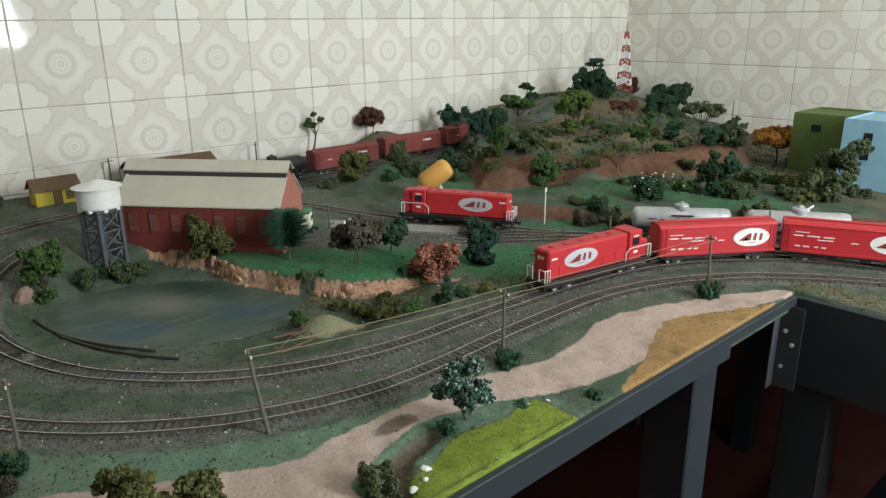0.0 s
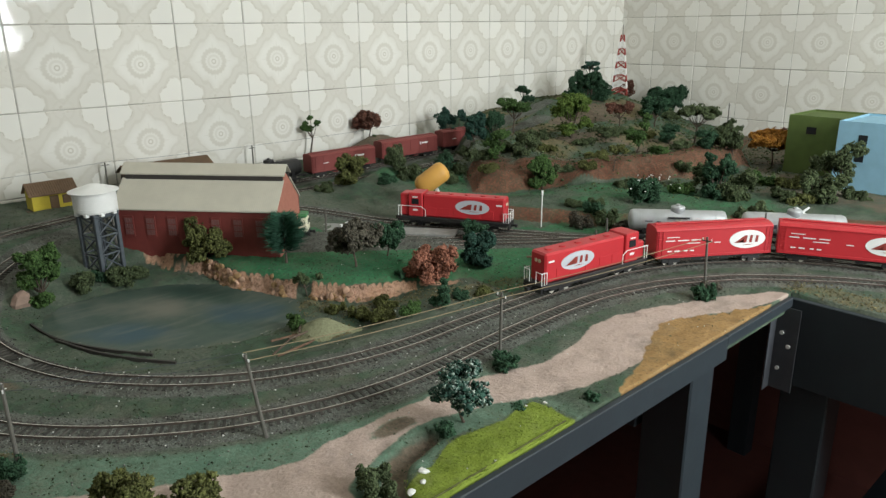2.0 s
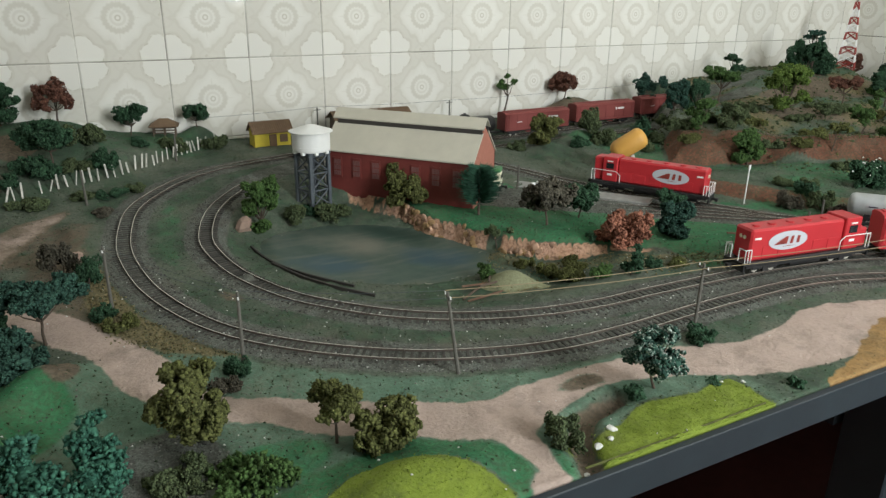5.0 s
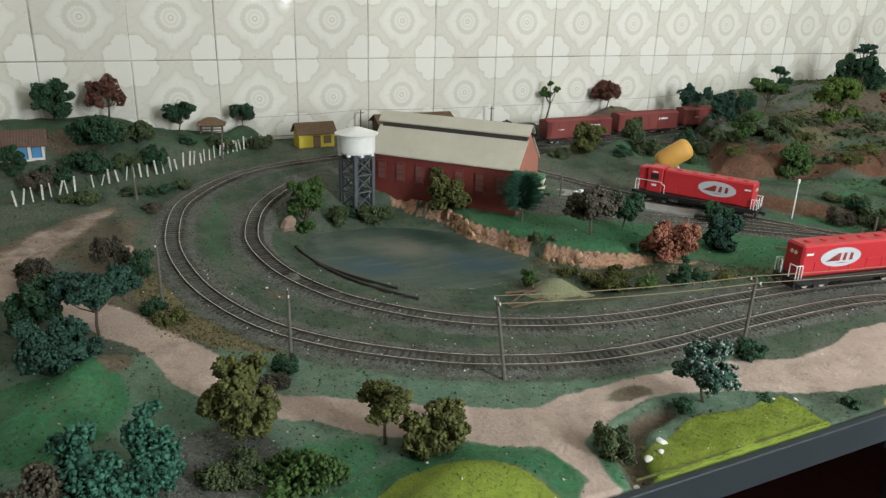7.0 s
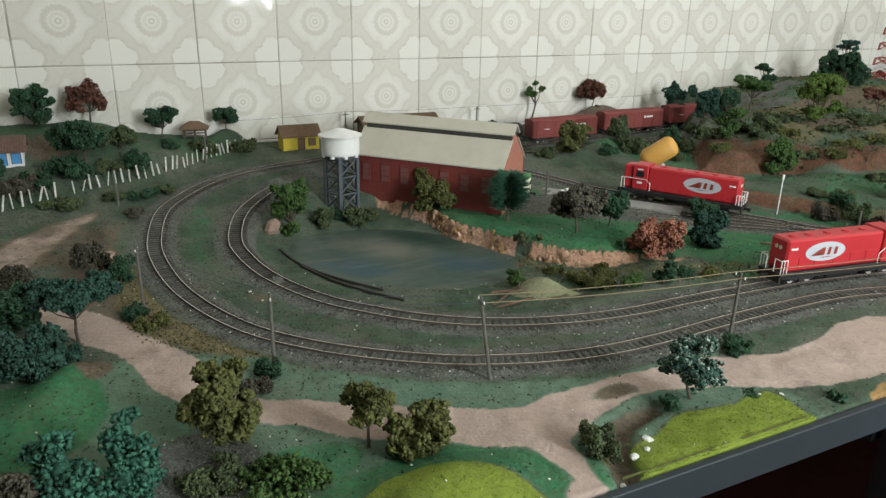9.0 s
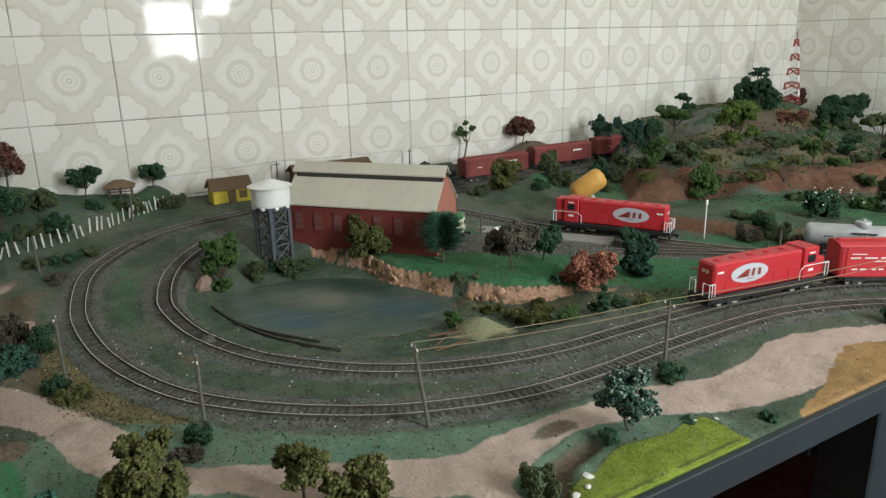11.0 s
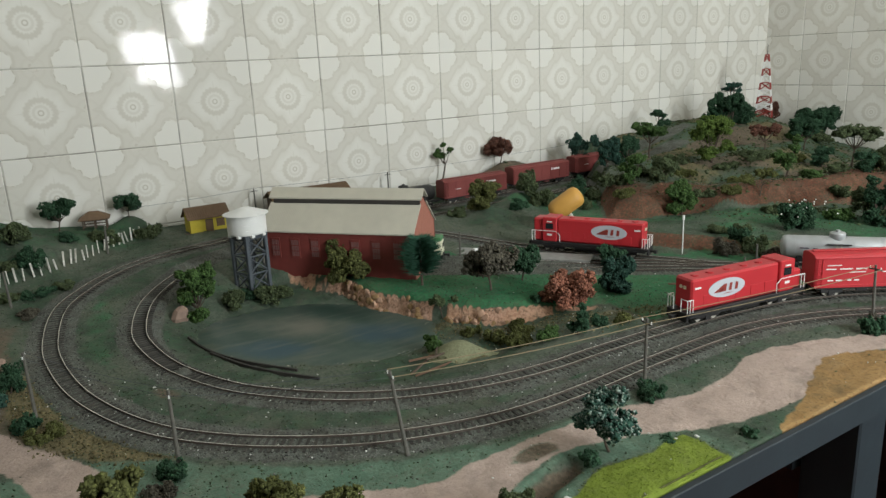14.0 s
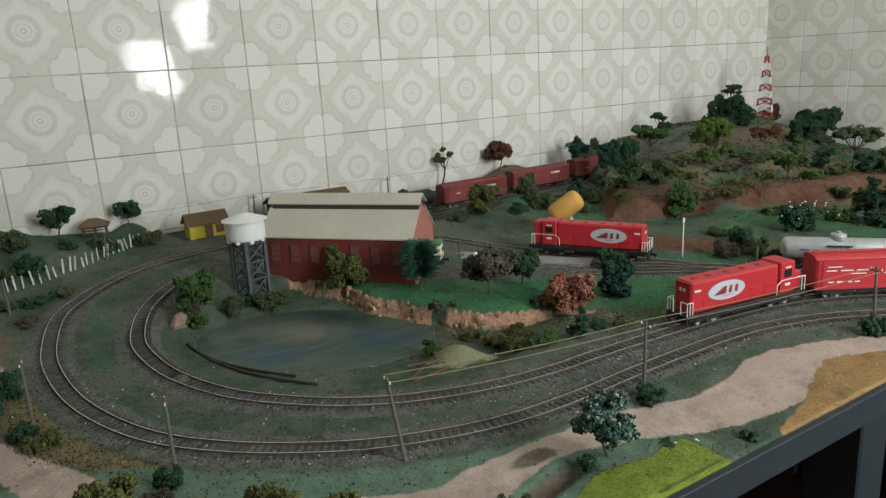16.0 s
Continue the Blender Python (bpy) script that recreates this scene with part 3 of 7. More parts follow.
ROAD_2 = [(-0.50, -0.55, 0.026), (-0.42, -0.64, 0.024), (-0.367, -0.716, 0.025), (-0.332, -0.770, 0.023), (-0.307, -0.841, 0.027), (-0.281, -0.903, 0.018), (-0.257, -0.924, 0.017), (-0.223, -0.942, 0.019), (-0.193, -0.969, 0.022), (-0.162, -0.987, 0.025), (-0.126, -1.005, 0.025),
          (-0.098, -1.024, 0.027), (-0.063, -1.036, 0.027), (-0.033, -1.026, 0.025), (-0.003, -1.020, 0.020), (0.031, -1.016, 0.018), (0.058, -1.016, 0.016), (0.095, -1.022, 0.020), (0.137, -1.032, 0.027), (0.173, -1.046, 0.029), (0.212, -1.060, 0.031), (0.285, -1.060, 0.037), (0.335, -1.048, 0.042), (0.370, -1.036, 0.028), (0.412, -1.042, 0.022), (0.445, -1.055, 0.019), (0.513, -1.085, 0.024), (0.579, -1.112, 0.012)]
SAND = [(0.215, -1.125), (0.225, -1.112), (0.269, -1.104), (0.313, -1.086), (0.345, -1.072), (0.371, -1.062), (0.404, -1.060), (0.440, -1.073), (0.472, -1.090), (0.508, -1.106), (0.545, -1.121)]
STRAW = [(-0.338, -0.55, 0.012), (-0.326, -0.65, 0.022), (-0.318, -0.72, 0.022), (-0.275, -0.79, 0.020), (-0.225, -0.838, 0.008)]
ROAD_4 = [(0.63, -1.12, 0.02), (0.645, -1.5, 0.03), (0.645, -1.95, 0.03)]
ROAD_3 = [(-0.072, -1.04, 0.022), (-0.069, -1.08, 0.012), (-0.072, -1.107, 0.008), (-0.078, -1.12, 0.017)]


def near_track():
    """A grid of marks, for a quick distance to the nearest track."""
    grid = {}
    for line in TRACKS:
        for p in line:
            grid.setdefault((int(p.x // 0.05), int(p.y // 0.05)), []).append((p.x, p.y))
    return grid


TRACK_GRID = near_track()


def track_dist(x, y):
    i, j = int(x // 0.05), int(y // 0.05)
    best = 0.09
    for a in (i - 1, i, i + 1):
        for b in (j - 1, j, j + 1):
            for px, py in TRACK_GRID.get((a, b), ()):
                d = math.hypot(x - px, y - py)
                if d < best:
                    best = d
    return best


def wide_dist(x, y, line):
    """How far outside a line of changing half width a point lies (negative inside)."""
    best = 1e9
    for (ax, ay, aw), (bx, by, bw) in zip(line, line[1:]):
        dx, dy = bx - ax, by - ay
        k = min(1.0, max(0.0, ((x - ax) * dx + (y - ay) * dy) / (dx * dx + dy * dy)))
        best = min(best, math.hypot(x - ax - k * dx, y - ay - k * dy) - (aw + (bw - aw) * k))
    return best


def cover(x, y):
    """What lies on the ground: shares of turf, moss, road, sand, red earth, rock, ballast, straw, tan earth and teal turf."""
    td = track_dist(x, y)
    ballast = ss(0.034, 0.022, td)
    road = 0.0 if x > 0.72 or y > -0.2 else ss(0.005, -0.005, min(wide_dist(x, y, ROAD_2), wide_dist(x, y, ROAD_3)))
    if x < -0.3 and y > -0.8:
        road = max(road, 0.50 * ss(0.014, -0.010, wide_dist(x, y, ROAD) + 0.008 * noise.noise((x * 30, y * 30, 2.0))))
    sand = 0.0
    if y < -1.04 and 0.2 < x < 0.56 and y > FRONT - 0.01:
        edge = float(np.interp(x, [p[0] for p in SAND], [p[1] for p in SAND])) + 0.006 * noise.noise((x * 60, y * 60, 1.0))
        sand = ss(0.004, -0.004, y - edge) * ss(0.56, 0.52, x)
    d = cliff_side(x, y) if -0.15 < x < 0.65 and -1.0 < y < -0.25 else 1.0
    side, d = (1.0, d) if d > 0 else (-1.0, -d)
    broken = noise.noise((x * 38, y * 38, 6.0)) + 0.5 * noise.noise((x * 95, y * 95, 2.0))
    rock = (ss(0.017, 0.008, d + 0.005 * broken) * ss(-0.55, -0.12, broken) if side < 0 else ss(0.004, 0.0005, d)) * ss(0.35, 0.30, x) * ss(0.035, 0.06, x)
    turf = teal = 0.0
    if side > 0 and d < 0.2 and -0.9 < y < -0.36:
        turf = ss(-0.002, 0.008, d) * ss(0.66, 0.54, x) * ss(0.02, 0.030, td) * ss(0.04, 0.10, x)
    if 0.34 < x < 0.66 and -0.93 < y < -0.70:
        turf = max(turf, 0.62 * ss(0.026, 0.038, td))
    teal = 0.66 * ss(0.026, 0.040, td) * ss(-0.82, -0.87, y + 0.2 * (x + 0.05)) * ss(0.22, 0.12, x)
    if teal > 0.0 and x < 0.62 and seg_dist(x, y, OUTER)[1] < 0:
        teal = 0.0
    teal = max(teal, 0.5 * ss(-0.80, -0.84, y) * ss(-0.20, -0.26, x))
    turf = max(turf, 0.45 * ss(0.025, 0.045, td) * ss(1.0, 0.7, ellipse(x, y, -0.235, -0.46, 0.045, 0.17)))
    turf = max(turf, 0.46 * ss(-0.19, -0.12, y) * ss(-0.05, -0.15, x), 0.33 * ss(-0.34, -0.25, y) * ss(-0.16, -0.26, x))
    hd, hside = seg_dist(x, y, HILL_FOOT) if x > 0.6 else (1.0, -1.0)
    patchy = noise.noise((x * 6.0, y * 6.0, 7.7)) + 0.6 * noise.noise((x * 17.0, y * 17.0, 4.7))
    if hside > 0:
        turf = max(turf, 0.40 * ss(0.08, 0.14, hd) * ss(0.35, -0.15, patchy))
    elif x > 0.58:
        turf = max(turf, (0.30 + 0.26 * ss(0.2, -0.3, patchy)) * ss(0.034, 0.055, td) * ss(1.15, 0.95, x) * ss(-1.02, -0.94, y))
    red = earth = 0.0
    if hside > 0:
        gaps = noise.noise((x * 7.0, y * 7.0, 9.2)) + 0.6 * noise.noise((x * 19.0, y * 19.0, 3.2))
        red = ss(0.14, 0.07, hd + 0.03 * gaps) * ss(0.0, 0.01, hd) * ss(-0.65, -0.15, gaps + 0.25) * ss(-0.30, -0.36, y)
        earth = max(0.85 * ss(1.0, 0.7, ellipse(x, y, 1.38, -0.285, 0.22, 0.065, -8) + 0.35 * patchy), 0.85 * ss(1.0, 0.7, ellipse(x, y, 1.05, -0.37, 0.07, 0.03, -40) + 0.3 * patchy), 0.8 * ss(1.0, 0.6, ellipse(x, y, 1.80, -0.47, 0.08, 0.09)), 0.80 * ss(-0.25, 0.25, patchy) * ss(0.07, 0.13, hd))
    elif 0.58 < x < 1.1 and y > -1.15:
        # brown bank face: the dark red earth also paints in its shade
        b = seg_dist(x, y, BANK)
        red = max(red, 0.9 * ss(0.046, 0.028, b[0] + 0.010 * patchy) * ss(-0.50, -0.56, y)) if b[1] > 0 else red
    if x > 0.95 and y < -0.6 and hside < 0:
        earth = max(earth, 0.62 * ss(0.05, 0.10, td) * ss(0.95, 1.1, x) * ss(-0.5, 0.1, patchy))
    earth = max(earth, 0.8 * ss(1.0, 0.6, ellipse(x, y, -0.415, -0.13, 0.040, 0.055) + 0.3 * patchy), 0.85 * ss(1.0, 0.6, ellipse(x, y, 0.74, -0.035, 0.12, 0.04)))
    if x < -0.3 and y > -0.8:
        earth = max(earth, ss(0.016, -0.010, wide_dist(x, y, ROAD) + 0.010 * patchy))
    earth = max(earth, 0.9 * ss(1.0, 0.6, ellipse(x, y, -0.372, -0.822, 0.020, 0.034) + 0.25 * patchy), 0.8 * ss(1.0, 0.6, ellipse(x, y, -0.362, -0.50, 0.022, 0.04) + 0.25 * patchy))
    earth = max(earth, 0.60 * ss(0.03, 0.045, td) * ss(1.0, 0.6, ellipse(x, y, -0.365, -0.52, 0.050, 0.19) + 0.35 * patchy))
    moss = ss(1.0, 0.86, ellipse(x, y, -0.178, -1.112, 0.074, 0.058, -8))
    if y < -1.06 and x > -0.08:
        top = -1.092 + 0.10 * min(x + 0.03, 0.18) + 0.012 * ss(0.0, 0.05, x) * ss(0.10, 0.05, x)
        moss = max(moss, ss(top + 0.006, top - 0.002, y) * ss(-0.052, -0.040, x + 0.4 * (y + 1.10)) * ss(0.152, 0.144, x))
    road, turf, teal = road * (1 - moss), turf * (1 - moss), teal * (1 - moss)
    if y < -1.03 and -0.08 < x < 0.06:
        gully = 0.85 * ss(0.013, 0.006, seg_dist(x, y, [(0.035, -1.052), (-0.005, -1.062), (-0.028, -1.085), (-0.045, -1.125)])[0])
        earth, road, turf, teal, moss = max(earth, gully), road * (1 - gully), turf * (1 - gully), teal * (1 - gully), moss * (1 - gully)
    lawn = max(ss(1.25, 0.85, ellipse(x, y, -0.43, -0.872, 0.062, 0.062)), 0.7 * ss(1.2, 0.7, ellipse(x, y, -0.24, -1.01, 0.045, 0.03)), 0.8 * ss(1.35, 0.95, ellipse(x, y, -0.17, -1.09, 0.11, 0.055)) * (1 - moss) * (1 - road))
    turf = max(turf, 0.95 * lawn)
    grey = ss(1.15, 0.75, ellipse(x, y, -0.315, -0.985, 0.045, 0.05) + 0.25 * patchy)
    ballast, teal = max(ballast, 0.8 * grey), teal * (1 - grey)
    earth = max(earth, 0.62 * ss(0.030, 0.050, td) * ss(-0.27, -0.33, x) * ss(-0.78, -0.70, y) * ss(-0.33, -0.42, y) * ss(-0.5, 0.1, patchy), 0.7 * ss(1.1, 0.4, ellipse(x, y, -0.205, -0.70, 0.020, 0.034, 30) + 0.5 * patchy), 0.7 * ss(0.012, 0.004, td) * ss(0.0, -0.15, x))
    straw = 0.86 * ss(0.024, 0.034, td) * ss(0.012, -0.008, wide_dist(x, y, STRAW) + 0.008 * patchy) if x < -0.18 and y < -0.5 else 0.0
    straw = max(straw, 0.9 * ss(1.0, 0.75, ellipse(x, y, 0.115, -0.775, 0.045, 0.030, -40)), 0.55 * ss(1.0, 0.6, ellipse(x, y, 0.52, -0.845, 0.05, 0.03)))
    if side < 0 and x > 0.12:
        straw = max(straw, 0.5 * ss(0.10, 0.03, d) * ss(0.014, 0.024, d))
    straw = max(straw, 0.5 * ss(0.006, -0.012, wide_dist(x, y, ROAD_4) + 0.012 * patchy)) if x > 0.59 and y < -1.1 else straw
    if hside > 0:
        straw = max(straw, 0.60 * ss(0.09, 0.15, hd) * ss(-0.1, 0.3, noise.noise((x * 9.0, y * 9.0, 17.7))))
    # ragged browner patch across the lane
    lane_patch = ss(1.15, 0.5, ellipse(x, y, 0.030, -1.021, 0.036, 0.015) + 0.7 * patchy)
    earth, road = max(earth, 0.9 * lane_patch), road * (1 - 0.8 * lane_patch) * (1 - 0.8 * straw)
    return turf, moss, road, sand, red, rock, ballast, straw, earth, teal


def ground_material():
    m = bpy.data.materials.new("scenic_ground")
    m.use_nodes = True
    nt = m.node_tree
    p = nt.nodes["Principled BSDF"]
    p.inputs["Roughness"].default_value, p.inputs["Specular IOR Level"].default_value = 0.92, 0.2
    co = nt.nodes.new("ShaderNodeTexCoord").outputs["Object"]

    def noisy(scale, detail=5.0, rough=0.6):
        n = nt.nodes.new("ShaderNodeTexNoise")
        n.inputs["Scale"].default_value, n.inputs["Detail"].default_value, n.inputs["Roughness"].default_value = scale, detail, rough
        nt.links.new(co, n.inputs["Vector"])
        return n.outputs["Fac"]

    fine, mid, coarse, tiny, rag, dust = noisy(260), noisy(60), noisy(11), noisy(700, 3.0), noisy(28, 3.0), noisy(17, 8.0, 0.72)

    def two(c1, c2, fac, lo=0.38, hi=0.64):
        r = nt.nodes.new("ShaderNodeMapRange")
        r.inputs[1].default_value, r.inputs[2].default_value = lo, hi
        nt.links.new(fac, r.inputs[0])
        mx = nt.nodes.new("ShaderNodeMix")
        mx.data_type = "RGBA"
        nt.links.new(r.outputs[0], mx.inputs[0])
        for i, c in ((6, c1), (7, c2)):
            if isinstance(c, tuple):
                mx.inputs[i].default_value = (*c, 1)
            else:
                nt.links.new(c, mx.inputs[i])
        return mx.outputs[2]

    out = two(two((0.080, 0.104, 0.076), (0.142, 0.156, 0.122), fine), two((0.062, 0.108, 0.066), (0.056, 0.074, 0.054), mid), coarse, 0.42, 0.58)
    kinds = (
        ("red", two(two((0.150, 0.058, 0.036), (0.22, 0.105, 0.066), mid), two((0.095, 0.052, 0.034), (0.078, 0.066, 0.040), coarse), fine)),
        ("teal", two(two((0.108, 0.200, 0.138), (0.160, 0.250, 0.180), mid), two((0.095, 0.160, 0.112), (0.150, 0.185, 0.138), coarse), fine)),
        ("turf", two(two((0.034, 0.175, 0.076), (0.062, 0.215, 0.098), mid), two((0.034, 0.120, 0.058), (0.080, 0.135, 0.070), coarse), fine)),
        ("earth", two(two((0.205, 0.160, 0.118), (0.155, 0.120, 0.088), mid), two((0.098, 0.080, 0.058), (0.130, 0.112, 0.078), coarse), fine)),
        ("straw", two(two((0.25, 0.200, 0.105), (0.19, 0.160, 0.085), mid), (0.125, 0.115, 0.066), fine)),
        ("ballast", two(two((0.190, 0.204, 0.180), (0.070, 0.074, 0.066), tiny), two((0.112, 0.112, 0.094), (0.054, 0.056, 0.049), fine), mid, 0.42, 0.66)),
        ("road", two(two((0.50, 0.390, 0.335), (0.43, 0.335, 0.288), coarse), two((0.34, 0.265, 0.226), (0.44, 0.345, 0.295), mid), fine, 0.46, 0.78)),
        ("sand", two(two((0.36, 0.225, 0.095), (0.30, 0.180, 0.072), mid), (0.21, 0.125, 0.052), fine, 0.5, 0.7)),
        ("rock", two(two((0.58, 0.37, 0.28), (0.47, 0.27, 0.16), coarse), two((0.36, 0.20, 0.13), (0.22, 0.15, 0.10), mid), fine, 0.42, 0.62)),
        ("moss", two(two((0.215, 0.280, 0.042), (0.180, 0.240, 0.036), mid), two((0.130, 0.175, 0.030), (0.22, 0.25, 0.07), coarse), fine, 0.54, 0.76)),
    )
    for name, colour in kinds:
        at = nt.nodes.new("ShaderNodeAttribute")
        at.attribute_name = name
        add = nt.nodes.new("ShaderNodeMath")
        add.operation = "MULTIPLY_ADD"
        nt.links.new(mid, add.inputs[0])
        add.inputs[1].default_value = 0.55
        nt.links.new(at.outputs["Fac"], add.inputs[2])
        ad2 = nt.nodes.new("ShaderNodeMath")
        ad2.operation = "MULTIPLY_ADD"
        nt.links.new(fine, ad2.inputs[0])
        ad2.inputs[1].default_value = 0.35
        nt.links.new(add.outputs[0], ad2.inputs[2])
        ad3 = nt.nodes.new("ShaderNodeMath")
        ad3.operation = "MULTIPLY_ADD"
        nt.links.new(rag, ad3.inputs[0])
        ad3.inputs[1].default_value = 0.5
        nt.links.new(ad2.outputs[0], ad3.inputs[2])
        r = nt.nodes.new("ShaderNodeMapRange")
        r.interpolation_type = "SMOOTHSTEP"
        r.inputs[1].default_value, r.inputs[2].default_value = 1.00, 1.40
        nt.links.new(ad3.outputs[0], r.inputs[0])
        mx = nt.nodes.new("ShaderNodeMix")
        mx.data_type = "RGBA"
        nt.links.new(r.outputs[0], mx.inputs[0])
        nt.links.new(out, mx.inputs[6])
        nt.links.new(colour, mx.inputs[7])
        out = mx.outputs[2]
    # dust and damp stains over everything
    for lo, hi, amount, tint in ((0.52, 0.72, 0.42, (0.17, 0.150, 0.110, 1)), (0.46, 0.28, 0.5, (0.052, 0.062, 0.046, 1))):
        r = nt.nodes.new("ShaderNodeMapRange")
        r.inputs[1].default_value, r.inputs[2].default_value, r.inputs[3].default_value, r.inputs[4].default_value = lo, hi, 0.0, amount
        nt.links.new(dust, r.inputs[0])
        mx = nt.nodes.new("ShaderNodeMix")
        mx.data_type = "RGBA"
        nt.links.new(r.outputs[0], mx.inputs[0])
        nt.links.new(out, mx.inputs[6])
        mx.inputs[7].default_value = tint
        out = mx.outputs[2]
    nt.links.new(out, p.inputs["Base Color"])
    b = nt.nodes.new("ShaderNodeBump")
    b.inputs["Strength"].default_value, b.inputs["Distance"].default_value = 0.55, 0.003
    nt.links.new(fine, b.inputs["Height"])
    nt.links.new(b.outputs[0], p.inputs["Normal"])
    return m


def rough_land(x, y):
    """The ground with its small unevenness."""
    k = 0.0022 * noise.noise((x * 45, y * 45, 2.0)) + 0.0012 * noise.noise((x * 130, y * 130, 5.0))
    return land(x, y) + 0.0010 * ss(0.026, 0.016, track_dist(x, y)) + k * (0.3 + 0.7 * ss(0.018, 0.04, track_dist(x, y)))


GROUND = {}


def ground():
    step = 0.0056
    xs = sorted({*[round(LEFT_END + i * step, 4) for i in range(int((EAST - 0.003 - LEFT_END) / step) + 1)], WING, EAST - 0.003})
    ys = sorted({*[round(WING_END + i * step, 4) for i in range(int((-0.002 - WING_END) / step) + 1)], FRONT, -0.002})
    index, verts, masks = {}, [], []
    for j, y in enumerate(ys):
        for i, x in enumerate(xs):
            if y < FRONT - 1e-6 and x < WING - 1e-6:
                continue
            index[i, j] = len(verts)
            verts.append((x, y, rough_land(x, y)))
            masks.append(cover(x, y))
    drop, rim_start = {}, len(verts)

    def skirt(k):
        if k not in drop:
            drop[k] = len(verts)
            x, y, _ = verts[k]
            verts.append((x, y, 0.975))
            masks.append((0.0, masks[k][1], *[0.0] * 8))
        return drop[k]

    rim = [(index[i, j], index[i + 1, j]) for (i, j) in list(index) if (i + 1, j) in index and (i, j - 1) not in index and (i + 1, j - 1) not in index]
    rim += [(index[i, j + 1], index[i, j]) for (i, j) in list(index) if (i, j + 1) in index and (i - 1, j) not in index and (i - 1, j + 1) not in index]
    faces = [(skirt(a), skirt(b), b, a) for a, b in rim]
    faces += [(index[i, j], index[i + 1, j], index[i + 1, j + 1], index[i, j + 1]) for (i, j) in index if (i + 1, j) in index and (i, j + 1) in index and (i + 1, j + 1) in index]
    me = bpy.data.meshes.new("ground")
    me.from_pydata(verts, [], faces)
    me.materials.append(ground_material())
    me.polygons.foreach_set("use_smooth", [True] * len(me.polygons))
    masks = np.array(masks, dtype=np.float32)
    GROUND["points"], GROUND["cover"] = np.array(verts)[:rim_start], masks[:rim_start]
    for k, name in enumerate(("turf", "moss", "road", "sand", "red", "rock", "ballast", "straw", "earth", "teal")):
        me.attributes.new(name, "FLOAT", "POINT").data.foreach_set("value", masks[:, k].copy())
    return tagged(new("ground", me), "model landscape of painted gravel, turf, sand and red earth", "ground", kind="structure")


ground()


def pond():
    """A still pool of dark varnish in its hollow."""
    bm = bmesh.new()
    n = 160
    ring = []
    for i in range(n):
        a = 2 * math.pi * i / n
        k = 1.02 + 0.05 * math.sin(3 * a + 1) + 0.03 * math.sin(5 * a) + 0.02 * math.sin(11 * a + 2) + 0.015 * math.sin(23 * a)
        c, s = math.cos(radians(-48)), math.sin(radians(-48))
        u, v = 0.182 * k * math.cos(a), 0.124 * k * math.sin(a)
        ring.append(bm.verts.new((0.010 + u * c - v * s, -0.577 + u * s + v * c, 0)))
    bm.faces.new(ring)
    m = mat("pond_varnish", (0.038, 0.074, 0.062), 0.45, spec=0.3, grain=0.6, scale=70, colour2=(0.080, 0.108, 0.086), patch=0.5, patch_scale=14, bump=0.08, bump_scale=60)
    nt = m.node_tree
    p = nt.nodes["Principled BSDF"]
    first = p.inputs["Base Color"].links[0].from_socket
    co = nt.nodes.new("ShaderNodeTexCoord").outputs["Object"]
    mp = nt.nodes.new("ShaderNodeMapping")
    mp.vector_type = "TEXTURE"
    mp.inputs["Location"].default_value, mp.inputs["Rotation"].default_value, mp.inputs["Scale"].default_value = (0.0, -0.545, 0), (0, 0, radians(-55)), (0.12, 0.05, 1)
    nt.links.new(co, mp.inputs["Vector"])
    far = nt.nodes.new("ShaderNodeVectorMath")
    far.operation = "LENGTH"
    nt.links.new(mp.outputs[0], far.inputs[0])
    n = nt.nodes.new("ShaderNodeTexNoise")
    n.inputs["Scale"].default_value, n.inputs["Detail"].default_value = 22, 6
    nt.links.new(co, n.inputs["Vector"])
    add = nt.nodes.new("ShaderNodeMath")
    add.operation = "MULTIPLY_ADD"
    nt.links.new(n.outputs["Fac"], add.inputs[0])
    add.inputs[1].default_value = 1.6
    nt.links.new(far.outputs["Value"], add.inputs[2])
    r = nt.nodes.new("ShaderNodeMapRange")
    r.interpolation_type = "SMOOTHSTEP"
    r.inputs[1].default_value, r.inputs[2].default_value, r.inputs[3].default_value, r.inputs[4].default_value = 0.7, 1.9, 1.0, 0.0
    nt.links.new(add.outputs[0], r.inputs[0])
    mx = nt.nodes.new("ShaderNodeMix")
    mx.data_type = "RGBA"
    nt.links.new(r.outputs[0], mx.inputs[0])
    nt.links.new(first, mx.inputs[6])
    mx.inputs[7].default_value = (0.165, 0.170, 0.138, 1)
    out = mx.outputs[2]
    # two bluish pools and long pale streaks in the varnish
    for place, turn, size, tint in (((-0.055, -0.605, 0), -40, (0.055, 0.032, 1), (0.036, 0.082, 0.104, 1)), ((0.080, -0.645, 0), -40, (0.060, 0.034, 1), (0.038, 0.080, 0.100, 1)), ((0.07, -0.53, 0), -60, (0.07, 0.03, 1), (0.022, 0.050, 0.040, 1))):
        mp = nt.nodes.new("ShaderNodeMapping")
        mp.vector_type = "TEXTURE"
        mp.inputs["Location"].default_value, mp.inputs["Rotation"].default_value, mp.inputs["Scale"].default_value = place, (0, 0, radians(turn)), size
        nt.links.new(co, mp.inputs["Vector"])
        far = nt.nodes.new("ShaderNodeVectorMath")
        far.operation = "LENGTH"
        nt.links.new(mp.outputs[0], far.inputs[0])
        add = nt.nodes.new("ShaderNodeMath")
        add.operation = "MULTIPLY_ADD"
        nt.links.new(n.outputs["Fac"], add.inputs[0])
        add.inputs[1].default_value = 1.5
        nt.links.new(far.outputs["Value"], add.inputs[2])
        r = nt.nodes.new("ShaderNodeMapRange")
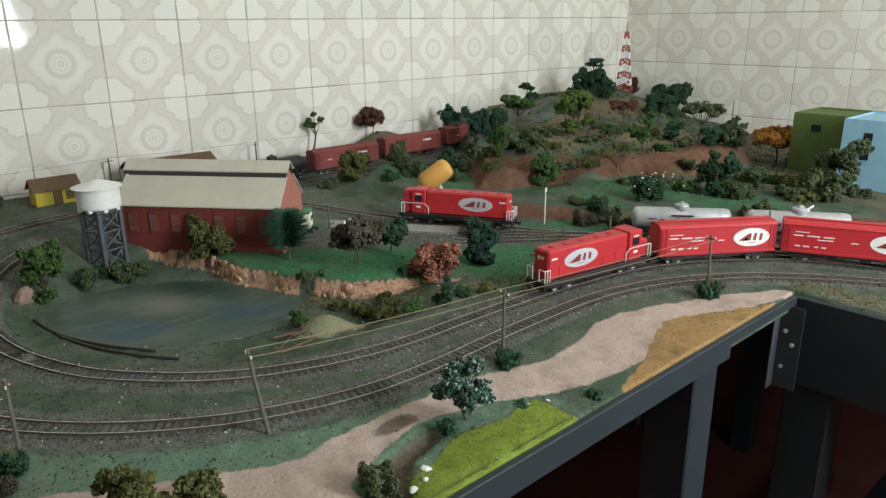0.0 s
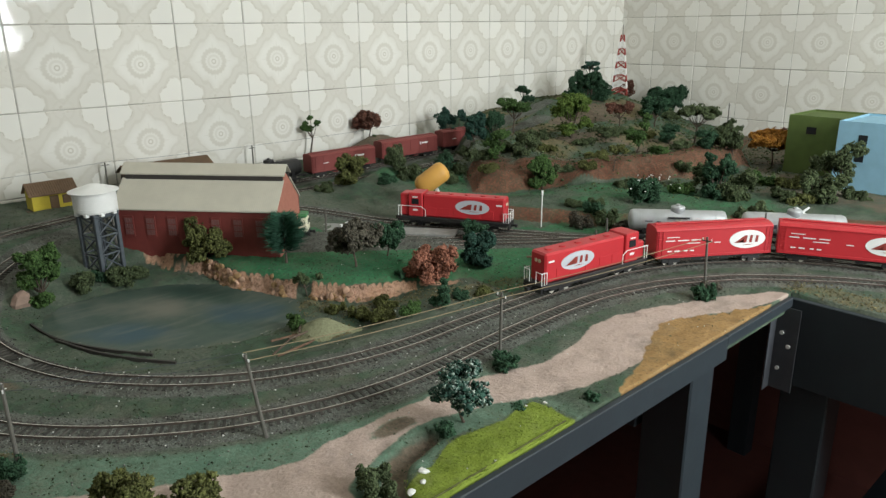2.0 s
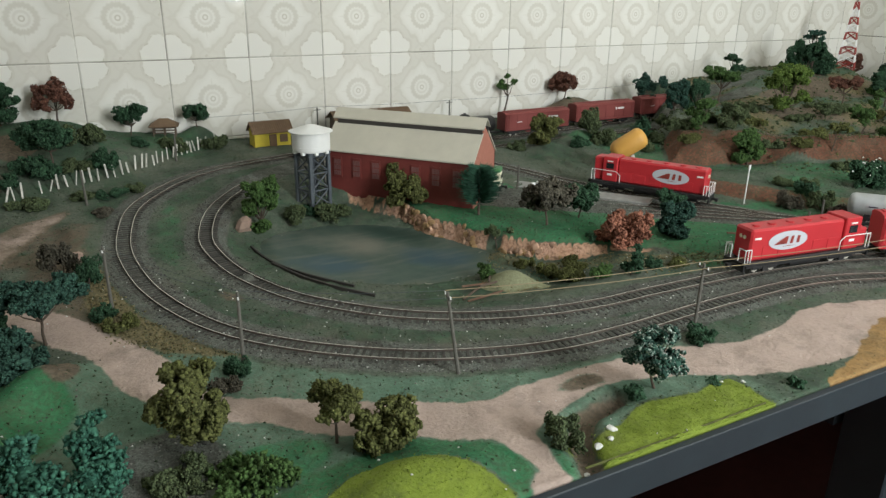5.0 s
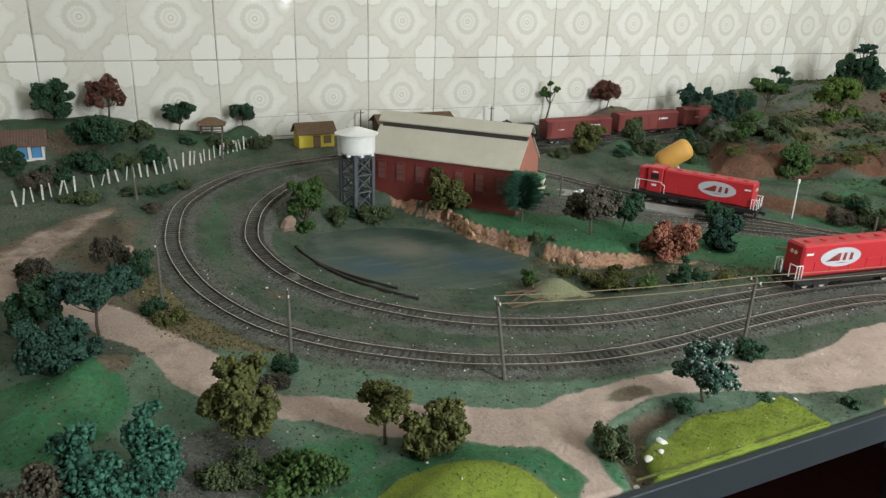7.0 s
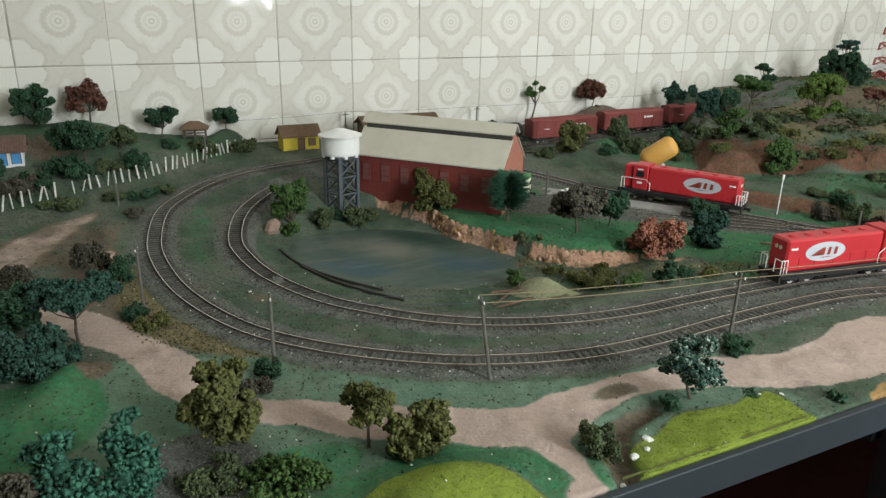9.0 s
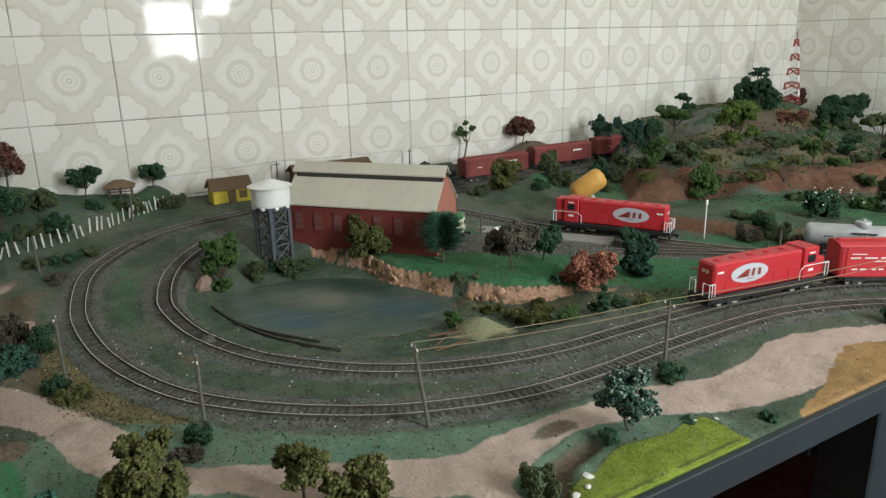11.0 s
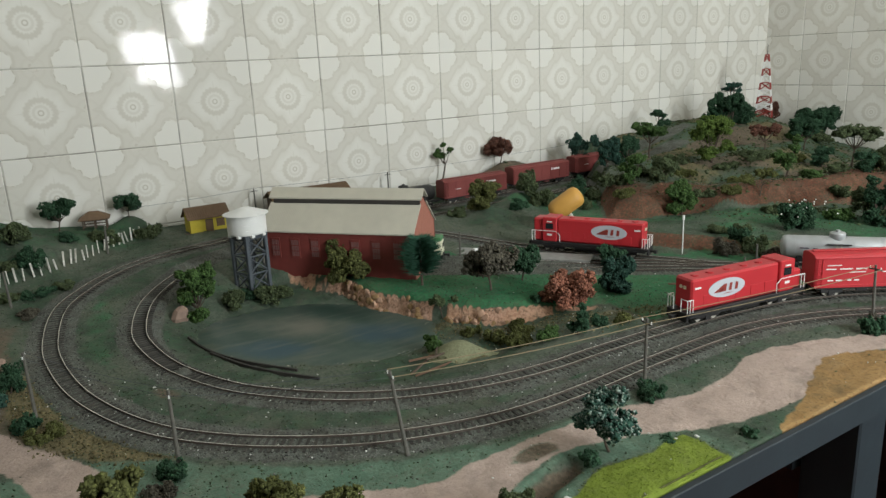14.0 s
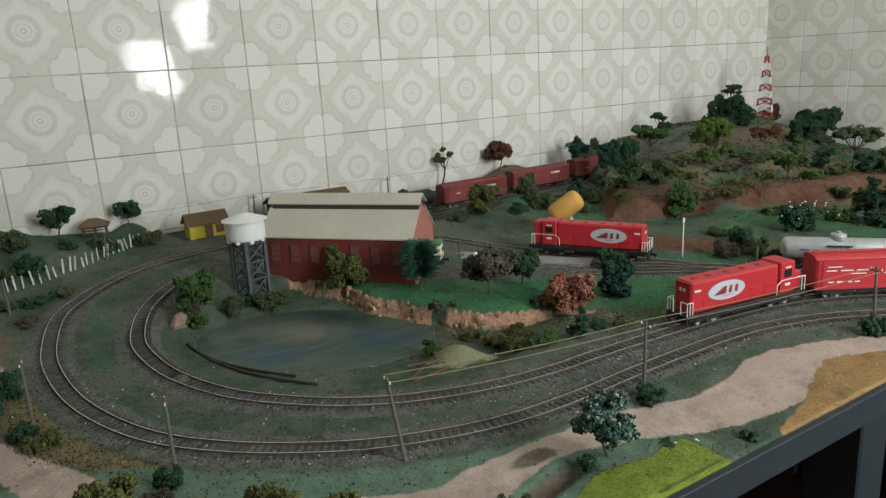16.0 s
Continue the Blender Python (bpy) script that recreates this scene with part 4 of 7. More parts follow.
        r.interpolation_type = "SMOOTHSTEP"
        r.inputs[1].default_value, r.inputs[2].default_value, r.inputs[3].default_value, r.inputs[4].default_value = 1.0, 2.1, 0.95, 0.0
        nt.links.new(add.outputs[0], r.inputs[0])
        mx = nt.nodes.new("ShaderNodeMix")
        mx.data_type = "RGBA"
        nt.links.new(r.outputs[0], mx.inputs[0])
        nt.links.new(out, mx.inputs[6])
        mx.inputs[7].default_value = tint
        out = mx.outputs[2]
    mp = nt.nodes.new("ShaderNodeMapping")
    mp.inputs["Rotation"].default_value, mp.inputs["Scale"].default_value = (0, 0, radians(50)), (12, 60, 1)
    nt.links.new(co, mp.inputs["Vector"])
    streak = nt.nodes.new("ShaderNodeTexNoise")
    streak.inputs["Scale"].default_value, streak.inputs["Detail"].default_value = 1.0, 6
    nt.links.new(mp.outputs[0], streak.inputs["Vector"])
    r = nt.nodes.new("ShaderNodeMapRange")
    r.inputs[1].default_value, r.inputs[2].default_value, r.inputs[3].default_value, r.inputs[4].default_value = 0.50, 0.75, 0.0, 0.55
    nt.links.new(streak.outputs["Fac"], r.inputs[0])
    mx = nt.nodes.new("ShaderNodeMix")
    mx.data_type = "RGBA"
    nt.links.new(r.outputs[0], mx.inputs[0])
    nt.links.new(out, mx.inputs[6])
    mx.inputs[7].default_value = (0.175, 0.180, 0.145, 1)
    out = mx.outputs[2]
    # the varnish thins out to dusty green earth round the edge, with some white scum
    mp = nt.nodes.new("ShaderNodeMapping")
    mp.vector_type = "TEXTURE"
    mp.inputs["Location"].default_value, mp.inputs["Rotation"].default_value, mp.inputs["Scale"].default_value = (0.010, -0.577, 0), (0, 0, radians(-48)), (0.182, 0.124, 1)
    nt.links.new(co, mp.inputs["Vector"])
    far = nt.nodes.new("ShaderNodeVectorMath")
    far.operation = "LENGTH"
    nt.links.new(mp.outputs[0], far.inputs[0])
    for scale, weight, lo, hi, tint in ((30, 0.55, 1.06, 1.30, (0.098, 0.112, 0.078, 1)), (90, 0.9, 1.42, 1.55, (0.40, 0.38, 0.32, 1))):
        n = nt.nodes.new("ShaderNodeTexNoise")
        n.inputs["Scale"].default_value, n.inputs["Detail"].default_value = scale, 6
        nt.links.new(co, n.inputs["Vector"])
        add = nt.nodes.new("ShaderNodeMath")
        add.operation = "MULTIPLY_ADD"
        nt.links.new(n.outputs["Fac"], add.inputs[0])
        add.inputs[1].default_value = weight
        nt.links.new(far.outputs["Value"], add.inputs[2])
        r = nt.nodes.new("ShaderNodeMapRange")
        r.interpolation_type = "SMOOTHSTEP"
        r.inputs[1].default_value, r.inputs[2].default_value, r.inputs[4].default_value = lo, hi, 0.9
        nt.links.new(add.outputs[0], r.inputs[0])
        mx = nt.nodes.new("ShaderNodeMix")
        mx.data_type = "RGBA"
        nt.links.new(r.outputs[0], mx.inputs[0])
        nt.links.new(out, mx.inputs[6])
        mx.inputs[7].default_value = tint
        out = mx.outputs[2]
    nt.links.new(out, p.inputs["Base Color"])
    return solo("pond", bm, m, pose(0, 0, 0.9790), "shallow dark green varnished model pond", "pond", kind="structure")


pond()


def bench():
    """The grey painted carpentry that carries the landscape."""
    t = thing("layout_bench", pose(0, 0, 0), "dark grey painted wooden bench under the landscape", "bench")
    bm = bmesh.new()
    box(bm, LEFT_END, FRONT + 0.04, 0.955, EAST - 0.004, -0.004, 0.972)
    part("deck", bm, M_FASCIA, t)
    bm = bmesh.new()
    box(bm, WING, WING_END, 0.955, EAST - 0.004, FRONT + 0.039, 0.972)
    part("deck", bm, M_FASCIA, t)
    bm = bmesh.new()
    box(bm, LEFT_END, FRONT - 0.008, 0.970, 0.415, FRONT - 0.0015, 0.9988, bevel=0.0008)
    box(bm, 0.4155, FRONT - 0.0075, 0.986, WING - 0.0105, FRONT - 0.0015, 0.9988, bevel=0.0008)
    part("fascia_board", bm, M_FASCIA, t, "long narrow grey edge board")
    bm = bmesh.new()
    box(bm, WING - 0.010, WING_END, 0.880, WING - 0.0015, FRONT - 0.002, 0.9965, bevel=0.0008)
    part("fascia_board", bm, M_FASCIA, t, "deep grey edge board")
    bm = bmesh.new()
    box(bm, LEFT_END - 0.018, FRONT, 0.928, LEFT_END - 0.001, -0.01, 0.9985, bevel=0.0015)
    part("fascia_board", bm, M_FASCIA, t)
    for x, y in ((0.412, FRONT + 0.045), (WING + 0.029, -1.152), (LEFT_END + 0.06, FRONT + 0.05), (-0.4, FRONT + 0.05), (WING + 0.06, -1.55), (EAST - 0.08, -1.5), (0.40, -0.08), (-0.4, -0.08), (EAST - 0.08, -0.6)):
        bm = bmesh.new()
        box(bm, x - 0.026, y - 0.03, 0.0, x + 0.026, y + 0.03, 0.955, bevel=0.002)
        part("leg", bm, M_FASCIA, t)
    for x in (-0.4, 0.40, 1.0):
        bm = bmesh.new()
        box(bm, x - 0.02, FRONT + 0.08, 0.86, x + 0.02, -0.03, 0.954)
        part("joist", bm, M_FASCIA, t)
    # dark colour on this joist stands in for the shade under the deck
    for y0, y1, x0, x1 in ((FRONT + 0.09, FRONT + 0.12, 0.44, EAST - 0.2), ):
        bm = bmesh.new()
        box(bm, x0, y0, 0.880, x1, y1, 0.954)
        part("joist", bm, M_DARKTRIM, t, "joist coloured dark for the shade under the deck")
    bm = bmesh.new()
    box(bm, 0.435, FRONT + 0.03, 0.18, EAST - 0.2, FRONT + 0.07, 0.24)
    part("stretcher", bm, M_FASCIA, t)
    plate = thing("corner_bracket", pose(WING - 0.012, -1.110, 0.984), "bare steel angle bracket screwed into the corner", "bracket")
    bm = bmesh.new()
    box(bm, -0.0005, -0.030, -0.115, 0.0015, 0.0, 0.0)
    box(bm, -0.018, -0.0015, -0.115, -0.0005, 0.0, 0.0)
    part("plate", bm, M_STEEL, plate)
    for y, z in ((-0.010, -0.035), (-0.020, -0.052), (-0.010, -0.085)):
        bm = bmesh.new()
        rod(bm, (-0.002, y, z), (0.0, y, z), 0.0028, n=8)
        part("screw", bm, M_WHITE, plate)


bench()

# ---- the railway ----
def sweep(bm, line, offset, z, half, height):
    """A bar of rectangular section along a line, set off sideways."""
    prev = None
    for i, p in enumerate(line):
        t = (line[min(i + 1, len(line) - 1)] - line[max(i - 1, 0)]).normalized()
        side = Vector((-t.y, t.x, 0))
        c = p + side * offset
        zz = base(p.x, p.y) + z
        ring = [bm.verts.new((c.x + side.x * s, c.y + side.y * s, zz + h)) for s, h in ((-half, 0), (half, 0), (half, height), (-half, height))]
        if prev:
            for k in range(4):
                bm.faces.new((prev[k], prev[(k + 1) % 4], ring[(k + 1) % 4], ring[k])).material_index = 0 if k == 2 else 1
        else:
            bm.faces.new(ring[::-1])
        prev = ring
    bm.faces.new(prev)


def sleeper_mesh(name, material):
    bm = bmesh.new()
    box(bm, -0.0013, -0.0152, 0.0, 0.0013, 0.0152, 0.0022)
    return finish(bm, name, material)


SLEEPER = sleeper_mesh("sleeper", M_SLEEPER)


def lay_track(line, single, label):
    t = thing("track", Matrix(), label, "track", "model railway tracks", kind="structure")
    for off in (-0.0087, 0.0087):
        bm = bmesh.new()
        sweep(bm, line, off, 0.0016, 0.00045, 0.0022)
        part("rail", bm, (M_RAIL, M_RAILSIDE), t)
    rest_v, rest_f = [], []
    for i in range(1, len(line) - 1):
        p, d = line[i], line[i + 1] - line[i - 1]
        yaw = math.degrees(math.atan2(d.y, d.x)) + random.gauss(0, 1.2)
        m = pose(p.x, p.y, base(p.x, p.y) - 0.0004, 0, 0, yaw)
        if single(p):
            ob = new("sleeper", SLEEPER)
            ob.parent = t
            ob.matrix_basis = m
        else:
            k = len(rest_v)
            rest_v += [m @ v.co for v in SLEEPER.vertices]
            rest_f += [[k + j for j in q.vertices] for q in SLEEPER.polygons]
    if rest_v:
        me = bpy.data.meshes.new("far_sleepers")
        me.from_pydata(rest_v, [], rest_f)
        me.materials.append(M_SLEEPER_FAR)
        ob = new("far_sleepers", me)
        ob.parent = t
        tagged(ob, "close row of dark sleepers", kind="stuff")
    return t


lay_track(TRACKS[0], lambda p: p.y < -0.45 and p.x < 0.62, "outer loop of weathered model track")
lay_track(TRACKS[1], lambda p: p.y < -0.42 and p.x < 0.66, "inner loop of weathered model track")
lay_track(TRACKS[2], lambda p: -1.0 < p.y < -0.3, "yard siding of model track")
lay_track(TRACKS[3], lambda p: True, "yard siding of model track by the red shed")
lay_track(TRACKS[4], lambda p: p.y > -1.0, "yard siding of model track along the turf")


def dead_rail():
    """Two lengths of old rail left lying in a curve beside the pond."""
    for pts in ([(-0.136, -0.503, 0), (-0.124, -0.565, 0), (-0.100, -0.630, 0), (-0.057, -0.697, 0)], [(-0.127, -0.575, 0), (-0.106, -0.636, 0), (-0.081, -0.684, 0), (-0.046, -0.734, 0)]):
        line = smooth_line(pts, 0.008)
        bm = bmesh.new()
        prev = None
        for i, p in enumerate(line):
            t = (line[min(i + 1, len(line) - 1)] - line[max(i - 1, 0)]).normalized()
            side = Vector((-t.y, t.x, 0)) * 0.0011
            z = land(p.x, p.y)
            ring = [bm.verts.new(v) for v in ((p.x - side.x, p.y - side.y, z - 0.002), (p.x + side.x, p.y + side.y, z - 0.002), (p.x + side.x, p.y + side.y, z + 0.0035), (p.x - side.x, p.y - side.y, z + 0.0035))]
            if prev:
                for k in range(4):
                    bm.faces.new((prev[k], prev[(k + 1) % 4], ring[(k + 1) % 4], ring[k]))
            else:
                bm.faces.new(ring[::-1])
            prev = ring
        bm.faces.new(prev)
        solo("kerb_rail", bm, M_DARKTRIM, Matrix(), "dark curved length of old rail beside the pond", "edging")


dead_rail()

# ---- rolling stock ----
def rail_pose(line, s, half=0.06):
    """A pose on a track, s metres along it, for a vehicle whose bogies stand 2 * half apart."""
    step = 0.0075

    def at(d):
        k = min(max(d / step, 0), len(line) - 1.001)
        return line[int(k)].lerp(line[int(k) + 1], k - int(k))

    a, b = at(s - half), at(s + half)
    c = (a + b) / 2
    return pose(c.x, c.y, base(c.x, c.y) + 0.0042, 0, 0, math.degrees(math.atan2(b.y - a.y, b.x - a.x)))


def along(line, x, y):
    """How far along a track the point nearest to (x, y) lies."""
    return 0.0075 * min(range(len(line)), key=lambda i: (line[i].x - x) ** 2 + (line[i].y - y) ** 2)


def bogie(parent, x, axles=2):
    bm = bmesh.new()
    n = axles - 1
    for y in (-0.0105, 0.0105):
        box(bm, x - 0.009 - 0.005 * n, y - 0.0012, 0.0035, x + 0.009 + 0.005 * n, y + 0.0012, 0.0085, bevel=0.0008)
        box(bm, x - 0.004, y - 0.002, 0.0015, x + 0.004, y + 0.002, 0.0065)
    box(bm, x - 0.005, -0.010, 0.006, x + 0.005, 0.010, 0.0105)
    b = part("bogie", bm, M_BLACK, parent)
    for i in range(axles):
        wx = x + (i - (axles - 1) / 2) * 0.0125
        bm = bmesh.new()
        for y in (-0.0086, 0.0066):
            rod(bm, (wx, y, 0.0052), (wx, y + 0.002, 0.0052), 0.0052, n=16)
        rod(bm, (wx, -0.0086, 0.0052), (wx, 0.0086, 0.0052), 0.001, n=6)
        part("wheelset", bm, M_RAIL, b)


def coupler(parent, x, d):
    bm = bmesh.new()
    box(bm, min(x, x + d * 0.008), -0.0015, 0.0075, max(x, x + d * 0.008), 0.0015, 0.0105)
    box(bm, min(x + d * 0.006, x + d * 0.010), -0.003, 0.006, max(x + d * 0.006, x + d * 0.010), 0.003, 0.011, bevel=0.0006)
    part("coupler", bm, M_BLACK, parent)


def badge(parent, x, z, y, rx, rz, ground=None):
    """An oval badge with a plain wedge and two plain bars on it, facing -y or +y as y says."""
    s = -1 if y < 0 else 1
    bm = bmesh.new()
    n = 40
    ring = [bm.verts.new((x + rx * math.cos(2 * math.pi * i / n), y + s * 0.0003, z + rz * math.sin(2 * math.pi * i / n))) for i in range(n)]
    ring2 = [bm.verts.new((v.co.x, y - s * 0.0002, v.co.z)) for v in ring]
    bm.faces.new(ring if s < 0 else ring[::-1])
    for i in range(n):
        bm.faces.new((ring[i], ring2[i], ring2[(i + 1) % n], ring[(i + 1) % n]))
    bmesh.ops.recalc_face_normals(bm, faces=bm.faces[:])
    b = part("badge", bm, ground or M_GREYPRINT, parent, "pale oval badge")
    bm = bmesh.new()
    f = -s
    for pts in (((-0.74, -0.36), (-0.16, 0.44), (-0.02, 0.44), (-0.06, -0.36), (-0.22, -0.36), (-0.20, 0.10), (-0.52, -0.36)), ((0.08, -0.36), (0.14, 0.44), (0.28, 0.44), (0.24, -0.36)), ((0.42, -0.36), (0.46, 0.44), (0.60, 0.36), (0.58, -0.36)), ((-0.30, -0.64), (0.0, -0.54), (0.44, -0.62), (0.0, -0.62))):
        vs = [bm.verts.new((x + f * rx * px, y + s * 0.0007, z + rz * pz)) for px, pz in pts]
        bm.faces.new(vs)
    bmesh.ops.triangulate(bm, faces=bm.faces[:])
    part("mark", bm, M_RWRED, b, "dark red wedge and bars")


def bars(parent, rows, y, material=None):
    """Writing too small to read, as plain bars: rows of (x, z, length, height)."""
    s = -1 if y < 0 else 1
    for x, z, w, h in rows:
        bm = bmesh.new()
        box(bm, x - w / 2, min(y, y + s * 0.0003), z - h / 2, x + w / 2, max(y, y + s * 0.0003), z + h / 2)
        part("lettering", bm, material or M_WHITE, parent, "small pale lettering")


def railing(parent, pts, r=0.00055):
    bm = bmesh.new()
    for a, b in zip(pts, pts[1:]):
        rod(bm, a, b, r, n=6)
    part("handrail", bm, M_WHITE, parent, "white wire handrail")


def locomotive(label, high_nose):
    """A red road switcher; its cab stands near the +x end, its nose low or as high as the cab."""
    t = thing("locomotive", Matrix(), label, "locomotive", "locomotives")
    L = 0.092
    bm = bmesh.new()
    box(bm, -L, -0.0165, 0.0105, L, 0.0165, 0.0150, bevel=0.0008)
    for s in (-1, 1):
        box(bm, s * L - 0.002 if s > 0 else -L - 0.0, -0.0165, 0.005, s * L if s > 0 else -L + 0.002, 0.0165, 0.0105)
        box(bm, -L + 0.004, s * 0.0155 - 0.001, 0.0085, L - 0.004, s * 0.0155 + 0.001, 0.0105)
    part("underframe", bm, M_BLACK, t)
    bm = bmesh.new()
    prism(bm, [(-0.0125, 0.004), (0.0125, 0.004), (0.0145, 0.0095), (-0.0145, 0.0095)], -0.022, 0.022)
    bmesh.ops.rotate(bm, verts=bm.verts[:], cent=(0, 0, 0), matrix=Matrix.Rotation(radians(90), 3, "Z"))
    part("fuel_tank", bm, M_BLACK, t)
    bm = bmesh.new()
    box(bm, -L + 0.008, -0.0135, 0.015, 0.050, 0.0135, 0.0500, bevel=0.0022)
    h = part("long_hood", bm, M_RED, t)
    for x in (-0.068, -0.046, -0.020, 0.006, 0.03):
        bm = bmesh.new()
        lathe(bm, [(0.0045, 0.0498), (0.0045, 0.0510), (0.003, 0.0514)], 14)
        bmesh.ops.translate(bm, verts=bm.verts[:], vec=(x, 0, 0))
        part("roof_fan", bm, M_RED if x else M_BLACK, h)
    for x in (-0.058, -0.036, -0.01, 0.014, 0.036):
        for y in (-0.0137, 0.0137):
            bm = bmesh.new()
            box(bm, x - 0.0085, y - 0.0003, 0.0175, x + 0.0085, y + 0.0003, 0.0305, bevel=0.0002)
            part("door_panel", bm, M_RED, h)
    bm = bmesh.new()
    box(bm, 0.050, -0.0155, 0.015, 0.074, 0.0155, 0.0515, bevel=0.0012)
    c = part("cab", bm, M_RED, t)
    for x, y0 in ((0.062, -0.0159), (0.062, 0.0153)):
        bm = bmesh.new()
        box(bm, x - 0.006, y0, 0.034, x + 0.006, y0 + 0.0006, 0.0425)
        part("window", bm, M_GLASSDARK, c, "dark cab window")
    for y in (-0.008, 0.008):
        bm = bmesh.new()
        box(bm, 0.0738, y - 0.004, 0.036, 0.0743, y + 0.004, 0.0435)
        part("window", bm, M_GLASSDARK, c, "dark cab window")
    bm = bmesh.new()
    box(bm, 0.074, -0.0125, 0.015, L - 0.003, 0.0125, 0.0495 if high_nose else 0.037, bevel=0.002)
    part("short_hood", bm, M_RED, t)
    bm = bmesh.new()
    for y in (-0.003, 0.003):
        rod(bm, (-L + 0.0085, y, 0.040), (-L + 0.0072, y, 0.040), 0.0022, n=12)
    part("headlight", bm, M_CREAM, t)
    for y in (-0.0138, 0.0138):
        badge(h, -0.032, 0.0345, y, 0.0275, 0.0105)
        bars(h, [(-0.075, 0.040, 0.009, 0.0022)], y)
        bars(c, [(0.062, 0.0452, 0.009, 0.0018)], y * 0.0157 / 0.0138)
    for y in (-0.0158, 0.0158):
        bars(t, [(0.062, 0.0255, 0.008, 0.003)], y)
        railing(t, [(-L + 0.001, y, 0.015), (-L + 0.001, y, 0.029), (-L + 0.009, y, 0.029), (-L + 0.009, y, 0.015)])
        railing(t, [(-L + 0.005, y, 0.015), (-L + 0.005, y, 0.029)])
        railing(t, [(L - 0.001, y, 0.015), (L - 0.001, y, 0.031), (0.052, y * 1.02, 0.031), (0.045, y * 1.02, 0.026), (0.045, y * 1.02, 0.015)])
        railing(t, [(L - 0.006, y, 0.015), (L - 0.006, y, 0.031)])
    for s in (-1, 1):
        railing(t, [(s * (L - 0.0005), -0.0158, 0.029), (s * (L - 0.0005), -0.006, 0.029), (s * (L - 0.0005), -0.006, 0.015)])
        railing(t, [(s * (L - 0.0005), 0.0158, 0.029), (s * (L - 0.0005), 0.006, 0.029), (s * (L - 0.0005), 0.006, 0.015)])
    for ob in t.children_recursive:
        ob.data.transform(Matrix.Diagonal((1.065, 1, 1, 1)))
    for x in (-0.060, 0.060):
        bogie(t, x, 3)
    coupler(t, -L * 1.065, -1)
    coupler(t, L * 1.065, 1)
    return t


def box_wagon(label, colour, marked):
    """A covered hopper: slab sides with a sill, a peaked roof with a hatch strip, end ladders."""
    t = thing("wagon", Matrix(), label, "wagon", "covered wagons")
    L = 0.087
    bm = bmesh.new()
    box(bm, -L + 0.01, -0.012, 0.0085, L - 0.01, 0.012, 0.0125)
    box(bm, -L, -0.004, 0.0085, L, 0.004, 0.0125)
    part("underframe", bm, M_BLACK, t)
    bm = bmesh.new()
    prism(bm, [(-0.0165, 0.0125), (0.0165, 0.0125), (0.0165, 0.0475), (0.0130, 0.0505), (0.0045, 0.0518), (-0.0045, 0.0518), (-0.0130, 0.0505), (-0.0165, 0.0475)], -L, L)
    bmesh.ops.rotate(bm, verts=bm.verts[:], cent=(0, 0, 0), matrix=Matrix.Rotation(radians(90), 3, "Z"))
    bmesh.ops.bevel(bm, geom=bm.edges[:], offset=0.0005, segments=1, affect="EDGES")
    b = part("body", bm, colour, t)
    bm = bmesh.new()
    box(bm, -L + 0.004, -0.0038, 0.0520, L - 0.004, 0.0038, 0.0534, bevel=0.0005)
    part("roof_hatch", bm, colour, b)
    for y in (-0.0168, 0.0168):
        for z0, z1 in ((0.0118, 0.0152), (0.0462, 0.0478)):
            bm = bmesh.new()
            box(bm, -L + 0.0006, min(y, y * 1.05), z0, L - 0.0006, max(y, y * 1.05), z1, bevel=0.0003)
            part("side_rail", bm, colour, b)
        for i in (-3, 3) if marked else range(-3, 4):
            bm = bmesh.new()
            box(bm, i * 0.0275 - 0.0007, min(y, y * 1.03), 0.0155, i * 0.0275 + 0.0007, max(y, y * 1.03), 0.046)
            part("rib", bm, colour, b)
        f = -1 if y > 0 else 1
        if marked:
            badge(b, f * 0.049, 0.0315, y, 0.0270, 0.0118, M_WHITE)
            bars(b, [(f * -0.062, 0.0385, 0.018, 0.0010), (f * -0.066, 0.0340, 0.013, 0.0014), (f * -0.047, 0.0340, 0.016, 0.0014), (f * -0.028, 0.0340, 0.014, 0.0014), (f * -0.032, 0.0300, 0.020, 0.0010), (f * 0.004, 0.0295, 0.009, 0.0012), (f * -0.066, 0.0205, 0.007, 0.0016), (f * -0.055, 0.0205, 0.008, 0.0016), (f * -0.042, 0.0205, 0.005, 0.0016), (f * -0.033, 0.0205, 0.006, 0.0016)], y)
        else:
            bars(b, [(f * 0.03, 0.036, 0.004, 0.006), (f * 0.045, 0.036, 0.020, 0.004), (f * -0.05, 0.03, 0.014, 0.0015)], y)
    for x in (-L + 0.006, L - 0.006):
        for y in (-0.0176, 0.0176):
            bm = bmesh.new()
            for dx in (-0.004, 0.004):
                rod(bm, (x + dx, y, 0.014), (x + dx, y, 0.046), 0.0004, n=5)
            for k in range(6):
                rod(bm, (x - 0.004, y, 0.017 + 0.005 * k), (x + 0.004, y, 0.017 + 0.005 * k), 0.0003, n=5)
            part("ladder", bm, colour, b)
    for x in (-0.03, 0.03):
        bm = bmesh.new()
        prism(bm, [(-0.012, 0.0125), (0.012, 0.0125), (0.005, 0.0055), (-0.005, 0.0055)], -0.011, 0.011)
        bmesh.ops.translate(bm, verts=bm.verts[:], vec=(x * 0.7, 0, 0))
        part("chute", bm, colour if not marked else M_BLACK, t)
    for x in (-0.060, 0.060):
        bogie(t, x)
    coupler(t, -L, -1)
    coupler(t, L, 1)
    return t


